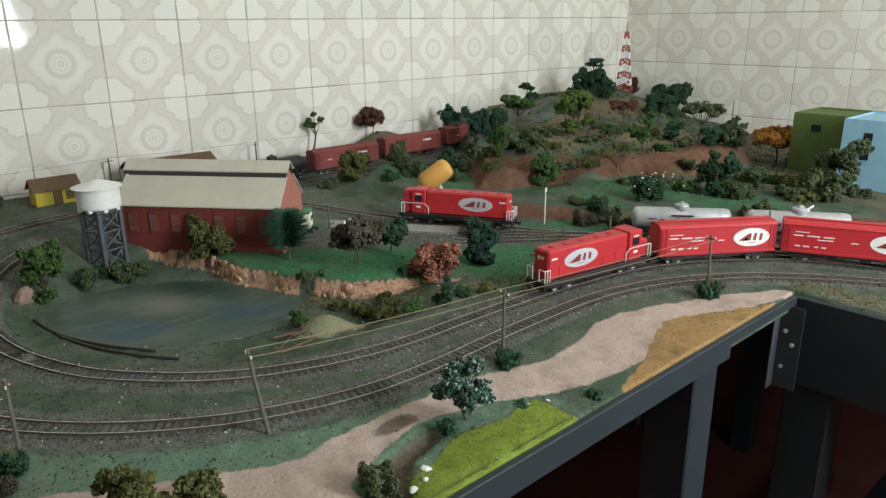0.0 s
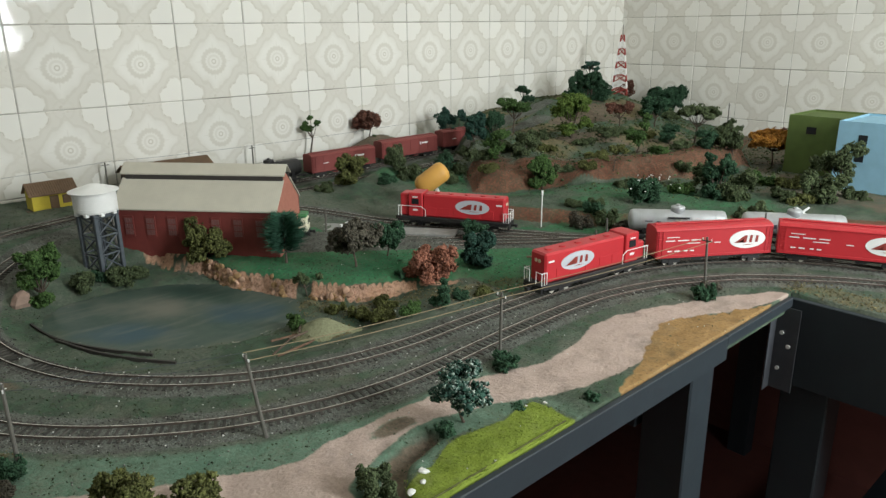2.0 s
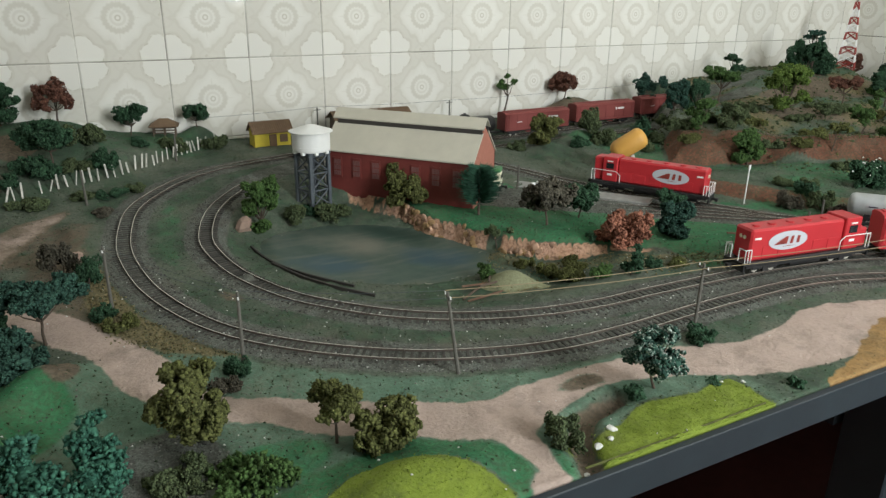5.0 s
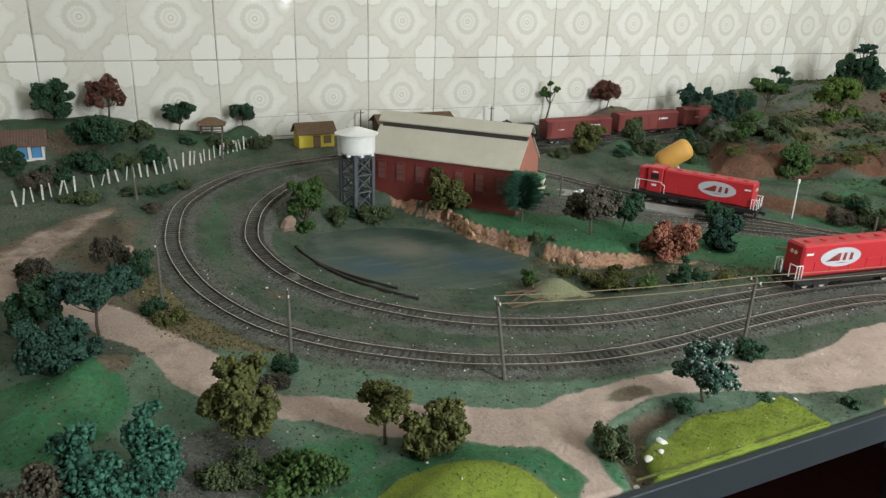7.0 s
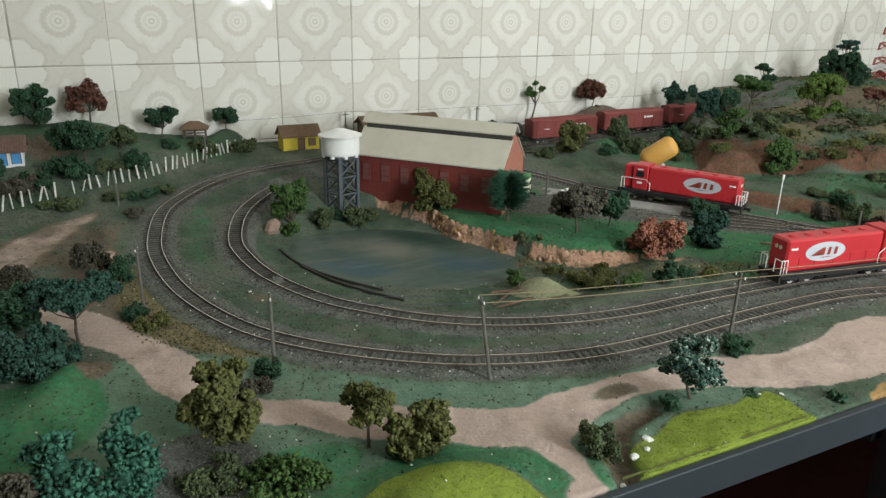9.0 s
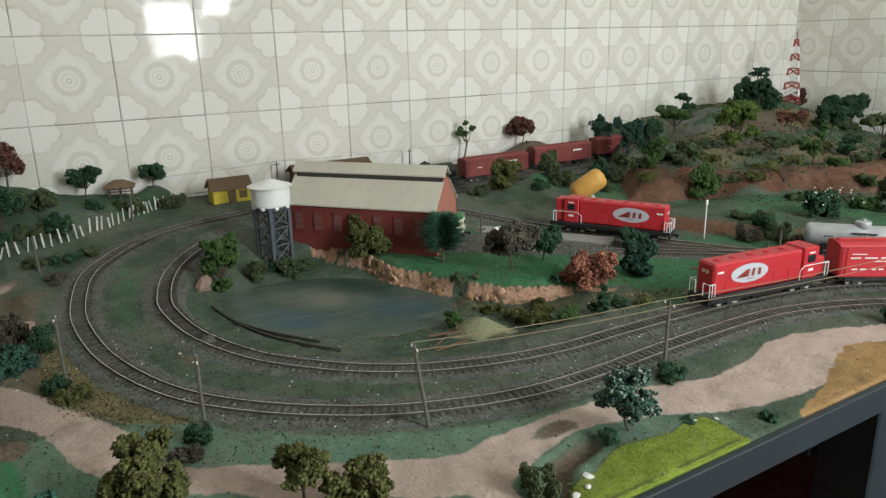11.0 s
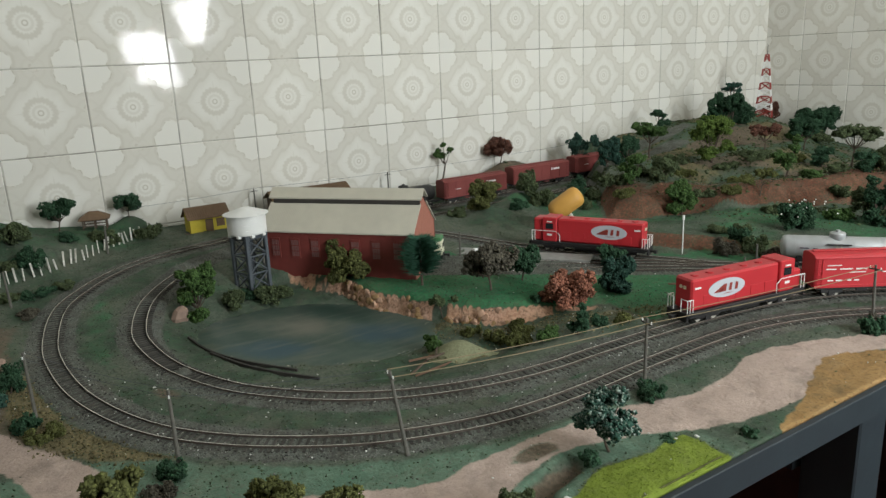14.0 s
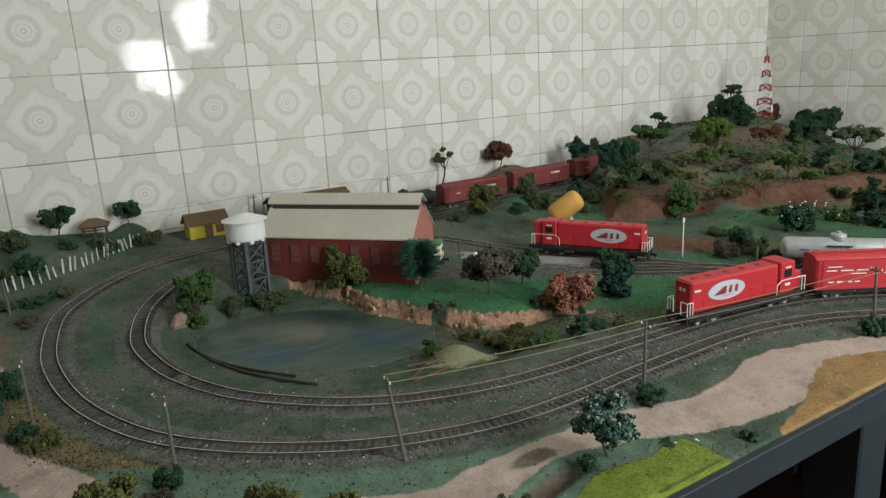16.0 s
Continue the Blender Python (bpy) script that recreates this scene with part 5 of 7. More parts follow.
def tank_wagon(label, shell, marked=True):
    t = thing("tank_wagon", Matrix(), label, "tank wagon", "tank wagons")
    L, R, Z = 0.076, 0.0168, 0.0305
    bm = bmesh.new()
    box(bm, -L, -0.010, 0.0100, L, 0.010, 0.0135)
    for x in (-0.05, 0.05):
        box(bm, x - 0.004, -0.013, 0.0135, x + 0.004, 0.013, 0.020)
    part("underframe", bm, M_BLACK, t)
    bm = bmesh.new()
    lathe(bm, [(0.0, -L + 0.001), (R * 0.6, -L + 0.0022), (R * 0.9, -L + 0.0045), (R, -L + 0.009), (R, L - 0.009), (R * 0.9, L - 0.0045), (R * 0.6, L - 0.0022), (0.0, L - 0.001)], 32)
    bmesh.ops.remove_doubles(bm, verts=bm.verts[:], dist=1e-5)
    bmesh.ops.rotate(bm, verts=bm.verts[:], cent=(0, 0, 0), matrix=Matrix.Rotation(radians(90), 3, "Y"))
    bmesh.ops.translate(bm, verts=bm.verts[:], vec=(0, 0, Z))
    body = part("tank", bm, shell, t, smooth=True)
    for x in (-0.056, 0.056, -0.02, 0.02):
        bm = bmesh.new()
        lathe(bm, [(R + 0.0003, x - 0.0008), (R + 0.0003, x + 0.0008)], 32)
        bmesh.ops.rotate(bm, verts=bm.verts[:], cent=(0, 0, 0), matrix=Matrix.Rotation(radians(90), 3, "Y"))
        bmesh.ops.translate(bm, verts=bm.verts[:], vec=(0, 0, Z))
        part("band", bm, shell, body)
    bm = bmesh.new()
    lathe(bm, [(0.0105, Z + R - 0.004), (0.0108, Z + R + 0.0045), (0.0105, Z + R + 0.0055), (0.0075, Z + R + 0.0068), (0.0, Z + R + 0.0072)], 24)
    dome = part("dome", bm, shell, t, smooth=True)
    bm = bmesh.new()
    lathe(bm, [(0.003, Z + R + 0.0065), (0.003, Z + R + 0.0095), (0.0018, Z + R + 0.010)], 12)
    part("hatch", bm, shell, dome)
    for y in (-1, 1):
        bm = bmesh.new()
        box(bm, -0.016, min(y * 0.0105, y * 0.019), Z + 0.0075, 0.016, max(y * 0.0105, y * 0.019), Z + 0.0087)
        part("platform", bm, M_BLACK, t)
        bm = bmesh.new()
        for dx in (-0.003, 0.003):
            rod(bm, (dx, y * 0.0185, 0.011), (dx, y * 0.0185, Z + 0.008), 0.0005, n=5)
        for k in range(6):
            rod(bm, (-0.003, y * 0.0185, 0.013 + 0.0042 * k), (0.003, y * 0.0185, 0.013 + 0.0042 * k), 0.0005, n=5)
        part("ladder", bm, M_CREAM, t)
        if marked:
            f = -y
            bars(body, [(f * 0.022, Z + 0.001, 0.010, 0.0045), (f * 0.046, Z + 0.001, 0.026, 0.0036), (f * -0.045, Z + 0.002, 0.012, 0.0015), (f * -0.030, Z - 0.001, 0.006, 0.006)], y * (R + 0.0002), M_NAVY)
    for x in (-0.054, 0.054):
        bogie(t, x)
    coupler(t, -L, -1)
    coupler(t, L, 1)
    return t


def stand_all():
    # the red train on the inner loop: locomotive first (its long hood leads), wagons behind
    line = TRACKS[1]
    front = along(line, 0.345, -0.905)
    loco = locomotive("bright red model locomotive with pale oval badges on the inner loop", False)
    flip = pose(0, 0, 0, 0, 0, 180) @ Matrix.Diagonal((1, 1.05, 1.12, 1))
    turn = pose(0, 0, 0, 0, 0, 180)
    s = front - 0.100
    loco.matrix_basis = rail_pose(line, s, 0.055) @ flip
    wagon = box_wagon("bright red covered model wagon with a pale oval badge", M_RED, True)
    s -= 0.100 + 0.010 + 0.094
    wagon.matrix_basis = rail_pose(line, s) @ flip
    for k in range(4):
        s -= 0.190
        copy_thing(wagon, rail_pose(line, s) @ turn)
    # the locomotive that waits in the yard
    yard = locomotive("bright red model locomotive waiting on a yard siding", True)
    yard.matrix_basis = rail_pose(TRACKS[2], along(TRACKS[2], 0.503, -0.598), 0.055) @ flip
    # silver tank wagons
    tank = tank_wagon("silver model tank wagon with a dome and ladder", M_SILVER)
    a = along(TRACKS[2], 0.700, -0.895)
    tank.matrix_basis = rail_pose(TRACKS[2], a, 0.05)
    copy_thing(tank, rail_pose(TRACKS[2], a + 0.172, 0.05))
    # old wagons along the long wall
    old = box_wagon("dull oxide red ribbed model hopper wagon", M_REDOLD, False)
    b = along(TRACKS[0], 0.592, -0.125)
    old.matrix_basis = rail_pose(TRACKS[0], b)
    for k in (1, 2):
        copy_thing(old, rail_pose(TRACKS[0], b + 0.194 * k))
    black = tank_wagon("black model tank wagon behind the shed", M_BLACK, False)
    black.matrix_basis = rail_pose(TRACKS[0], b - 0.182, 0.05)


stand_all()

# ---- buildings and fixtures ----
def shed():
    """The engine shed: long red walls, a two-stepped cream roof, brick gables."""
    t = thing("engine_shed", pose(0.0295, -0.3568, 1.0035, 0, 0, -49.46), "long red model engine shed with a cream stepped roof", "shed")
    L, D, E, R = 0.248, 0.104, 0.0745, 0.1225
    bm = bmesh.new()
    box(bm, 0, 0, -0.012, L, 0.003, E)
    fw = part("front_wall", bm, M_WALLRED, t, "dark red painted wall")
    bm = bmesh.new()
    box(bm, 0, D - 0.003, -0.012, L, D, E)
    part("back_wall", bm, M_WALLRED, t)
    for x in (0, L - 0.003):
        bm = bmesh.new()
        prism(bm, [(0.0032, -0.012), (D - 0.0032, -0.012), (D - 0.0032, E), (D / 2, R - 0.003), (0.0032, E)], x, x + 0.003)
        bmesh.ops.rotate(bm, verts=bm.verts[:], cent=(0, 0, 0), matrix=Matrix(((0, 1, 0), (1, 0, 0), (0, 0, 1))))
        bmesh.ops.recalc_face_normals(bm, faces=bm.faces[:])
        g = part("gable", bm, M_GABLE, t, "salmon brick gable end")
        if x:
            bm = bmesh.new()
            box(bm, x + 0.0028, D / 2 - 0.022, -0.005, x + 0.0036, D / 2 + 0.022, 0.055)
            part("doorway", bm, M_DARKTRIM, g, "dark doorway")
    for i in range(7):
        x = 0.018 + i * 0.034
        bm = bmesh.new()
        box(bm, x - 0.0075, -0.0012, 0.030, x + 0.0075, 0.0, 0.062)
        w = part("window", bm, M_WALLRED, fw, "painted-over window")
        for k in range(3):
            for r in range(3):
                bm = bmesh.new()
                box(bm, x - 0.0062 + k * 0.0042, -0.0016, 0.033 + r * 0.009, x - 0.0026 + k * 0.0042, -0.0012, 0.0405 + r * 0.009)
                part("pane", bm, M_PANERED, w)
    # roofs: corrugated sheets, lower slope and a raised ridge strip
    slope = math.atan2(R - E, D / 2)

    def sheet(name, d0, d1, lift, side, x0, x1):
        bm = bmesh.new()
        n = 170
        rows = []
        for d in (d0, d1):
            z = E + (R - E) * d / (D / 2) + lift
            y = d if side > 0 else D - d
            top = [bm.verts.new((x0 + (x1 - x0) * i / n, y, z + (0.00018 if i % 2 else 0.0))) for i in range(n + 1)]
            low = [bm.verts.new((x0 + (x1 - x0) * i / n, y, z - 0.002)) for i in range(n + 1)]
            rows.append((top, low))
        (a, al), (b, bl) = rows
        for i in range(n):
            bm.faces.new((a[i], a[i + 1], b[i + 1], b[i]))
            bm.faces.new((al[i], bl[i], bl[i + 1], al[i + 1]))
            bm.faces.new((a[i], al[i], al[i + 1], a[i + 1]))
            bm.faces.new((b[i], b[i + 1], bl[i + 1], bl[i]))
        bm.faces.new((a[0], b[0], bl[0], al[0]))
        bm.faces.new((a[n], al[n], bl[n], b[n]))
        bmesh.ops.recalc_face_normals(bm, faces=bm.faces[:])
        return part(name, bm, M_ROOF, t)

    for side in (1, -1):
        sheet("roof", -0.003, 0.0385, 0.0012, side, -0.006, L + 0.0015)
        sheet("ridge_roof", 0.0365, 0.0515, 0.0105, side, -0.008, L + 0.003)
        # riser between the roofs, coloured dark as the overhang's shade
        bm = bmesh.new()
        y = 0.0378 if side > 0 else D - 0.0378
        z = E + (R - E) * 0.0378 / (D / 2)
        box(bm, 0.0, y - 0.001, z - 0.002, L, y + 0.001, z + 0.0085)
        part("clerestory", bm, M_DARKTRIM, t, "clerestory strip coloured dark for the ridge roof's overhang shade")


shed()


def water_tower():
    t = thing("water_tower", pose(-0.006, -0.385, land(-0.006, -0.385), 0, 0, 20), "white model water tower on a dark steel frame", "water tower")
    H = 1.086 - land(-0.006, -0.385)
    bm = bmesh.new()
    lathe(bm, [(0.0280, H - 0.002), (0.0290, H + 0.001), (0.0290, H + 0.0255), (0.0278, H + 0.0275)], 72)
    tank = part("tank", bm, M_WHITE, t, "white drum", smooth=False)
    for k in range(3):
        bm = bmesh.new()
        lathe(bm, [(0.0292, H + 0.005 + 0.008 * k), (0.0292, H + 0.0056 + 0.008 * k)], 72)
        part("hoop", bm, M_WHITE, tank)
    bm = bmesh.new()
    lathe(bm, [(0.0335, H + 0.0268), (0.0338, H + 0.0280), (0.020, H + 0.0325), (0.008, H + 0.0365), (0.0, H + 0.0378)], 36)
    part("roof", bm, M_WHITE, t, "flat white cone lid")
    for k in range(8):
        a = math.pi * (k + 0.5) / 4
        bm = bmesh.new()
        box(bm, 0.026 * math.cos(a) - 0.003, 0.026 * math.sin(a) - 0.003, H - 0.006, 0.026 * math.cos(a) + 0.003, 0.026 * math.sin(a) + 0.003, H - 0.001, bevel=0.0008)
        part("lug", bm, M_WHITE, tank)
    bm = bmesh.new()
    box(bm, -0.021, -0.021, H - 0.008, 0.021, 0.021, H - 0.003, bevel=0.001)
    part("platform", bm, M_TOWERSTEEL, t)
    q = 0.0175
    for sx in (-1, 1):
        for sy in (-1, 1):
            bm = bmesh.new()
            box(bm, sx * q - 0.0028, sy * q - 0.0028, -0.004, sx * q + 0.0028, sy * q + 0.0028, H - 0.008, bevel=0.0006)
            part("leg", bm, M_TOWERSTEEL, t)
    levels = [0.0, (H - 0.008) / 3, 2 * (H - 0.008) / 3, H - 0.008]
    for a, b in zip(levels, levels[1:]):
        for p0, p1 in (((-q, -q), (q, -q)), ((q, -q), (q, q)), ((q, q), (-q, q)), ((-q, q), (-q, -q))):
            bm = bmesh.new()
            rod(bm, (*p0, a), (*p1, b), 0.0011, n=6)
            rod(bm, (*p1, a), (*p0, b), 0.0011, n=6)
            rod(bm, (*p0, b - 0.001), (*p1, b - 0.001), 0.0013, n=6)
            part("brace", bm, M_TOWERSTEEL, t)
    bm = bmesh.new()
    rod(bm, (0, 0, -0.003), (0, 0, H - 0.008), 0.002, n=10)
    part("pipe", bm, M_TOWERSTEEL, t)


water_tower()


def house(name, m, w, d, h, ridge, walls, roof, label, category, openings, over=0.006):
    """A small gabled house, ridge along x. openings: (part, x, z0, width, height, material) on the front (-y)."""
    t = thing(name, m, label, category)
    bm = bmesh.new()
    prism(bm, [(-d / 2, -0.012), (d / 2, -0.012), (d / 2, h), (0, h + ridge - 0.001), (-d / 2, h)], -w / 2, w / 2)
    bmesh.ops.rotate(bm, verts=bm.verts[:], cent=(0, 0, 0), matrix=Matrix.Rotation(radians(90), 3, "Z"))
    body = part("wall", bm, walls, t)
    for s in (-1, 1):
        bm = bmesh.new()
        y1, z1 = d / 2 + over, h - ridge * over / (d / 2)
        a = [(-w / 2 - over, 0, h + ridge), (w / 2 + over, 0, h + ridge), (w / 2 + over, s * y1, z1), (-w / 2 - over, s * y1, z1)]
        top = [bm.verts.new(v) for v in a]
        low = [bm.verts.new((x, y, z - 0.0016)) for x, y, z in a]
        bm.faces.new(top)
        bm.faces.new(low[::-1])
        for i in range(4):
            bm.faces.new((top[i], low[i], low[(i + 1) % 4], top[(i + 1) % 4]))
        bmesh.ops.recalc_face_normals(bm, faces=bm.faces[:])
        bmesh.ops.translate(bm, verts=bm.verts[:], vec=(0, 0, 0.0012))
        r = part("roof", bm, roof, t)
        n = int((w + 2 * over) / 0.004)
        bm = bmesh.new()
        for i in range(n):
            x = -w / 2 - over + 0.002 + i * 0.004
            rod(bm, (x, s * 0.001, h + ridge + 0.0014), (x, s * y1, z1 + 0.0014), 0.0009, n=5)
        part("roof_ribs", bm, roof, r)
    for name2, x, z0, ww, hh, material in openings:
        bm = bmesh.new()
        box(bm, x - ww / 2, -d / 2 - 0.0007, z0, x + ww / 2, -d / 2 + 0.0002, z0 + hh)
        o = part(name2, bm, material, body)
        bm = bmesh.new()
        for x0, x1, q0, q1 in ((-ww / 2 - 0.001, -ww / 2, 0, hh), (ww / 2, ww / 2 + 0.001, 0, hh), (-ww / 2 - 0.001, ww / 2 + 0.001, hh, hh + 0.001)):
            box(bm, x + x0, -d / 2 - 0.0011, z0 + q0, x + x1, -d / 2 + 0.0002, z0 + q1)
        part("frame", bm, M_WOOD, o)
    return t


house("halt", pose(0.0094, -0.081, 1.0315, 0, 0, 2), 0.070, 0.036, 0.032, 0.015, M_YELLOW, M_BROWNROOF, "small yellow model halt with a brown roof", "house",
      [("door", 0.0, 0.0, 0.012, 0.024, M_BROWNROOF), ("window", 0.021, 0.009, 0.013, 0.014, M_BROWNROOF)], 0.005)
bm = bmesh.new()
box(bm, -0.044, -0.024, -0.006, 0.044, 0.024, 0.0020, bevel=0.001)
solo("platform", bm, M_WOOD, pose(0.0094, -0.084, 1.0315, 0, 0, 2), "low brown platform under the yellow halt", "platform")
house("goods_shed", pose(0.228, -0.055, 1.030, 0, 0, 0), 0.160, 0.050, 0.040, 0.013, M_WOOD, M_BROWNROOF, "long low goods shed with a dull brown roof", "house", [("door", 0.0, 0.0, 0.03, 0.03, M_DARKTRIM)], 0.007)
house("cottage", pose(-0.487, -0.160, land(-0.487, -0.185) - 0.001, 0, 0, 0), 0.082, 0.050, 0.028, 0.016, M_WHITE, M_TERRACOTTA, "white model cottage with blue shutters and a dull red roof", "house",
      [("shutter", 0.012, 0.004, 0.012, 0.020, M_BLUE), ("shutter", 0.031, 0.006, 0.012, 0.016, M_BLUE), ("shutter", -0.02, 0.004, 0.012, 0.018, M_BLUE)])


def block(name, m, w, d, h, walls, label, openings):
    """A flat-roofed card building with a parapet."""
    t = thing(name, m, label, "house")
    bm = bmesh.new()
    box(bm, -w / 2, -d / 2, -0.01, w / 2, d / 2, h - 0.002)
    body = part("wall", bm, walls, t)
    bm = bmesh.new()
    for x0, y0, x1, y1 in ((-w / 2, -d / 2, w / 2, -d / 2 + 0.002), (-w / 2, d / 2 - 0.002, w / 2, d / 2), (-w / 2, -d / 2 + 0.002, -w / 2 + 0.002, d / 2 - 0.002), (w / 2 - 0.002, -d / 2 + 0.002, w / 2, d / 2 - 0.002)):
        box(bm, x0, y0, h - 0.002, x1, y1, h + 0.002)
    part("parapet", bm, walls, t)
    for face, a, z, ww, hh in openings:
        bm = bmesh.new()
        if face == "x":
            box(bm, -w / 2 - 0.0006, a - ww / 2, z, -w / 2 + 0.0003, a + ww / 2, z + hh)
        else:
            box(bm, a - ww / 2, -d / 2 - 0.0006, z, a + ww / 2, -d / 2 + 0.0003, z + hh)
        win = part("window", bm, M_GLASSDARK, body, "dark square window")
        bm = bmesh.new()
        if face == "x":
            box(bm, -w / 2 - 0.002, a - ww / 2 - 0.001, z - 0.0015, -w / 2, a + ww / 2 + 0.001, z)
        else:
            box(bm, a - ww / 2 - 0.001, -d / 2 - 0.002, z - 0.0015, a + ww / 2 + 0.001, -d / 2, z)
        part("sill", bm, walls, win)
    return t


block("green_house", pose(1.37, -0.885, 1.010), 0.14, 0.158, 0.128, M_GREENWALL, "dark green flat-roofed card building", [("x", 0.030, 0.092, 0.020, 0.015)])
block("blue_house", pose(1.28, -1.040, 1.010), 0.16, 0.196, 0.136, M_BLUEWALL, "light blue flat-roofed card building", [("x", 0.052, 0.098, 0.016, 0.016), ("x", 0.054, 0.062, 0.016, 0.016), ("x", -0.010, 0.098, 0.016, 0.016), ("x", -0.010, 0.062, 0.016, 0.016)])


def mast():
    """The red and white lattice mast on the hilltop."""
    x, y = 1.56, -0.195
    t = thing("radio_mast", on_land(x, y, 30, 0.002), "red and white lattice radio mast on the hilltop", "mast")
    H, W = 0.172, 0.0225
    levels = 9
    for k in range(levels):
        z0, z1 = H * k / levels, H * (k + 1) / levels
        a, b = W * (1 - 0.82 * k / levels), W * (1 - 0.82 * (k + 1) / levels)
        m = M_RWRED if k % 2 == 0 else M_WHITE
        bm = bmesh.new()
        for (sx, sy), (ux, uy) in zip(((-1, -1), (1, -1), (1, 1), (-1, 1)), ((1, -1), (1, 1), (-1, 1), (-1, -1))):
            rod(bm, (sx * a, sy * a, z0), (sx * b, sy * b, z1), 0.0019, n=6)
            rod(bm, (sx * a, sy * a, z0), (ux * b, uy * b, z1), 0.0014, n=6)
            rod(bm, (ux * a, uy * a, z0), (sx * b, sy * b, z1), 0.0011, n=6)
            rod(bm, (sx * b, sy * b, z1), (ux * b, uy * b, z1), 0.0012, n=6)
        part("lattice", bm, m, t, "red lattice section" if k % 2 == 0 else "white lattice section")
    bm = bmesh.new()
    rod(bm, (0, 0, H), (0, 0, H + 0.028), 0.0012, 0.0007, n=6)
    part("antenna", bm, M_DARKTRIM, t)


mast()


def pole(x, y, h, arms=1, lean=(0, 0), label="weathered grey telegraph pole with a crossarm", turn=0):
    t = thing("telegraph_pole", on_land(x, y, turn, 0.003) @ pose(0, 0, 0, lean[0], lean[1], 0), label, "pole", "telegraph poles")
    bm = bmesh.new()
    rod(bm, (0, 0, 0), (0, 0, h), 0.0019, 0.0014, n=8)
    part("post", bm, M_POLE, t)
    for k in range(arms):
        bm = bmesh.new()
        box(bm, -0.008, -0.0008, h - 0.006 - 0.006 * k, 0.008, 0.0008, h - 0.0045 - 0.006 * k)
        part("crossarm", bm, M_POLE, t)
        for s in (-0.0068, 0.0068):
            bm = bmesh.new()
            rod(bm, (s, 0, h - 0.0045 - 0.006 * k), (s, 0, h - 0.002 - 0.006 * k), 0.0007, n=6)
            part("insulator", bm, M_WHITE, t)
    return t


LINE = [(-0.323, -0.674, 0.072), (-0.227, -0.850, 0.072), (-0.063, -0.958, 0.082), (0.203, -0.979, 0.070), (0.547, -1.028, 0.068)]
LEANS = [(0, 0), (0, -1), (-7.2, 3), (0, -1), (0, 3)]
for (x, y, h), lean in zip(LINE, LEANS):
    pole(x, y, h, 1, lean, turn=80)
pole(0.018, -0.372, 0.098, 0, (0, 0), "thin dark pole at the shed corner")
for x, y, h in ((0.314, -0.482, 0.045), (0.554, -0.848, 0.040), (0.576, -0.850, 0.055), (0.747, -1.014, 0.062), (-0.326, -0.316, 0.055), (-0.175, -0.150, 0.05)):
    pole(x, y, h, 0, (random.uniform(-3, 3), random.uniform(-3, 3)), "plain grey wooden pole")
for x, y, h in ((0.125, -0.022, 0.058), (0.429, -0.030, 0.056), (1.80, -0.425, 0.10)):
    pole(x, y, h, 1, label="grey telegraph pole beside the tiled wall", turn=10)


def wire(points, material, label, sag=0.003, r=0.00045):
    """A thread that sags between its supports, as one tube."""
    path = []
    for a, b in zip(points, points[1:]):
        a, b = Vector(a), Vector(b)
        path += [a.lerp(b, i / 8) - Vector((0, 0, sag * 4 * (i / 8) * (1 - i / 8))) for i in range(8)]
    path.append(Vector(points[-1]))
    bm = bmesh.new()
    prev = None
    for i, p in enumerate(path):
        q = (path[min(i + 1, len(path) - 1)] - path[max(i - 1, 0)]).to_track_quat("Z", "Y")
        ring = [bm.verts.new(p + q @ Vector((r * math.cos(k * 1.2566), r * math.sin(k * 1.2566), 0))) for k in range(5)]
        if prev:
            for k in range(5):
                bm.faces.new((prev[k], prev[(k + 1) % 5], ring[(k + 1) % 5], ring[k]))
        prev = ring
    return solo("wire", bm, material, Matrix(), label, "wire", "strung threads")


tops = [(x, y, land(x, y) + h - 0.006) for x, y, h in LINE]
tops[2] = (tops[2][0] - 0.009, tops[2][1] + 0.0056, tops[2][2])
for dx in (-0.004, 0.005):
    wire([(x, y + dx, z + dx * 0.4) for x, y, z in tops[2:]], M_WIRE, "tan thread strung between telegraph poles", 0.003, 0.0004)
    wire([(x, y + dx, z + dx * 0.4) for x, y, z in tops[:3]], M_TOWERSTEEL, "thin grey thread between telegraph poles", 0.003, 0.0002)
back = [(-0.10, -0.03, 1.085), (0.125, -0.022, 1.09), (0.429, -0.030, 1.087), (0.80, -0.035, 1.092), (1.03, -0.03, 1.10)]
wire(back, M_TOWERSTEEL, "dark thread along the tiled wall", 0.002, 0.0003)


wire([(-0.048, -1.1165, 1.0010), (0.0, -1.1172, 1.0016), (0.06, -1.1172, 1.0016), (0.140, -1.1162, 1.0012)], M_LEAF["olive"], "dull olive cord along the edge of the moss", 0.0, 0.0009)


def sign(x, y, h, top):
    t = thing("trackside_post", on_land(x, y), "white trackside post with a small head", "post")
    bm = bmesh.new()
    rod(bm, (0, 0, -0.004), (0, 0, h), 0.0010, n=8)
    p = part("post", bm, M_WHITE, t)
    bm = bmesh.new()
    box(bm, -0.002, -0.0012, h - top, 0.002, 0.0012, h, bevel=0.0004)
    part("head", bm, M_WHITE, p)


sign(0.615, -0.690, 0.063, 0.008)


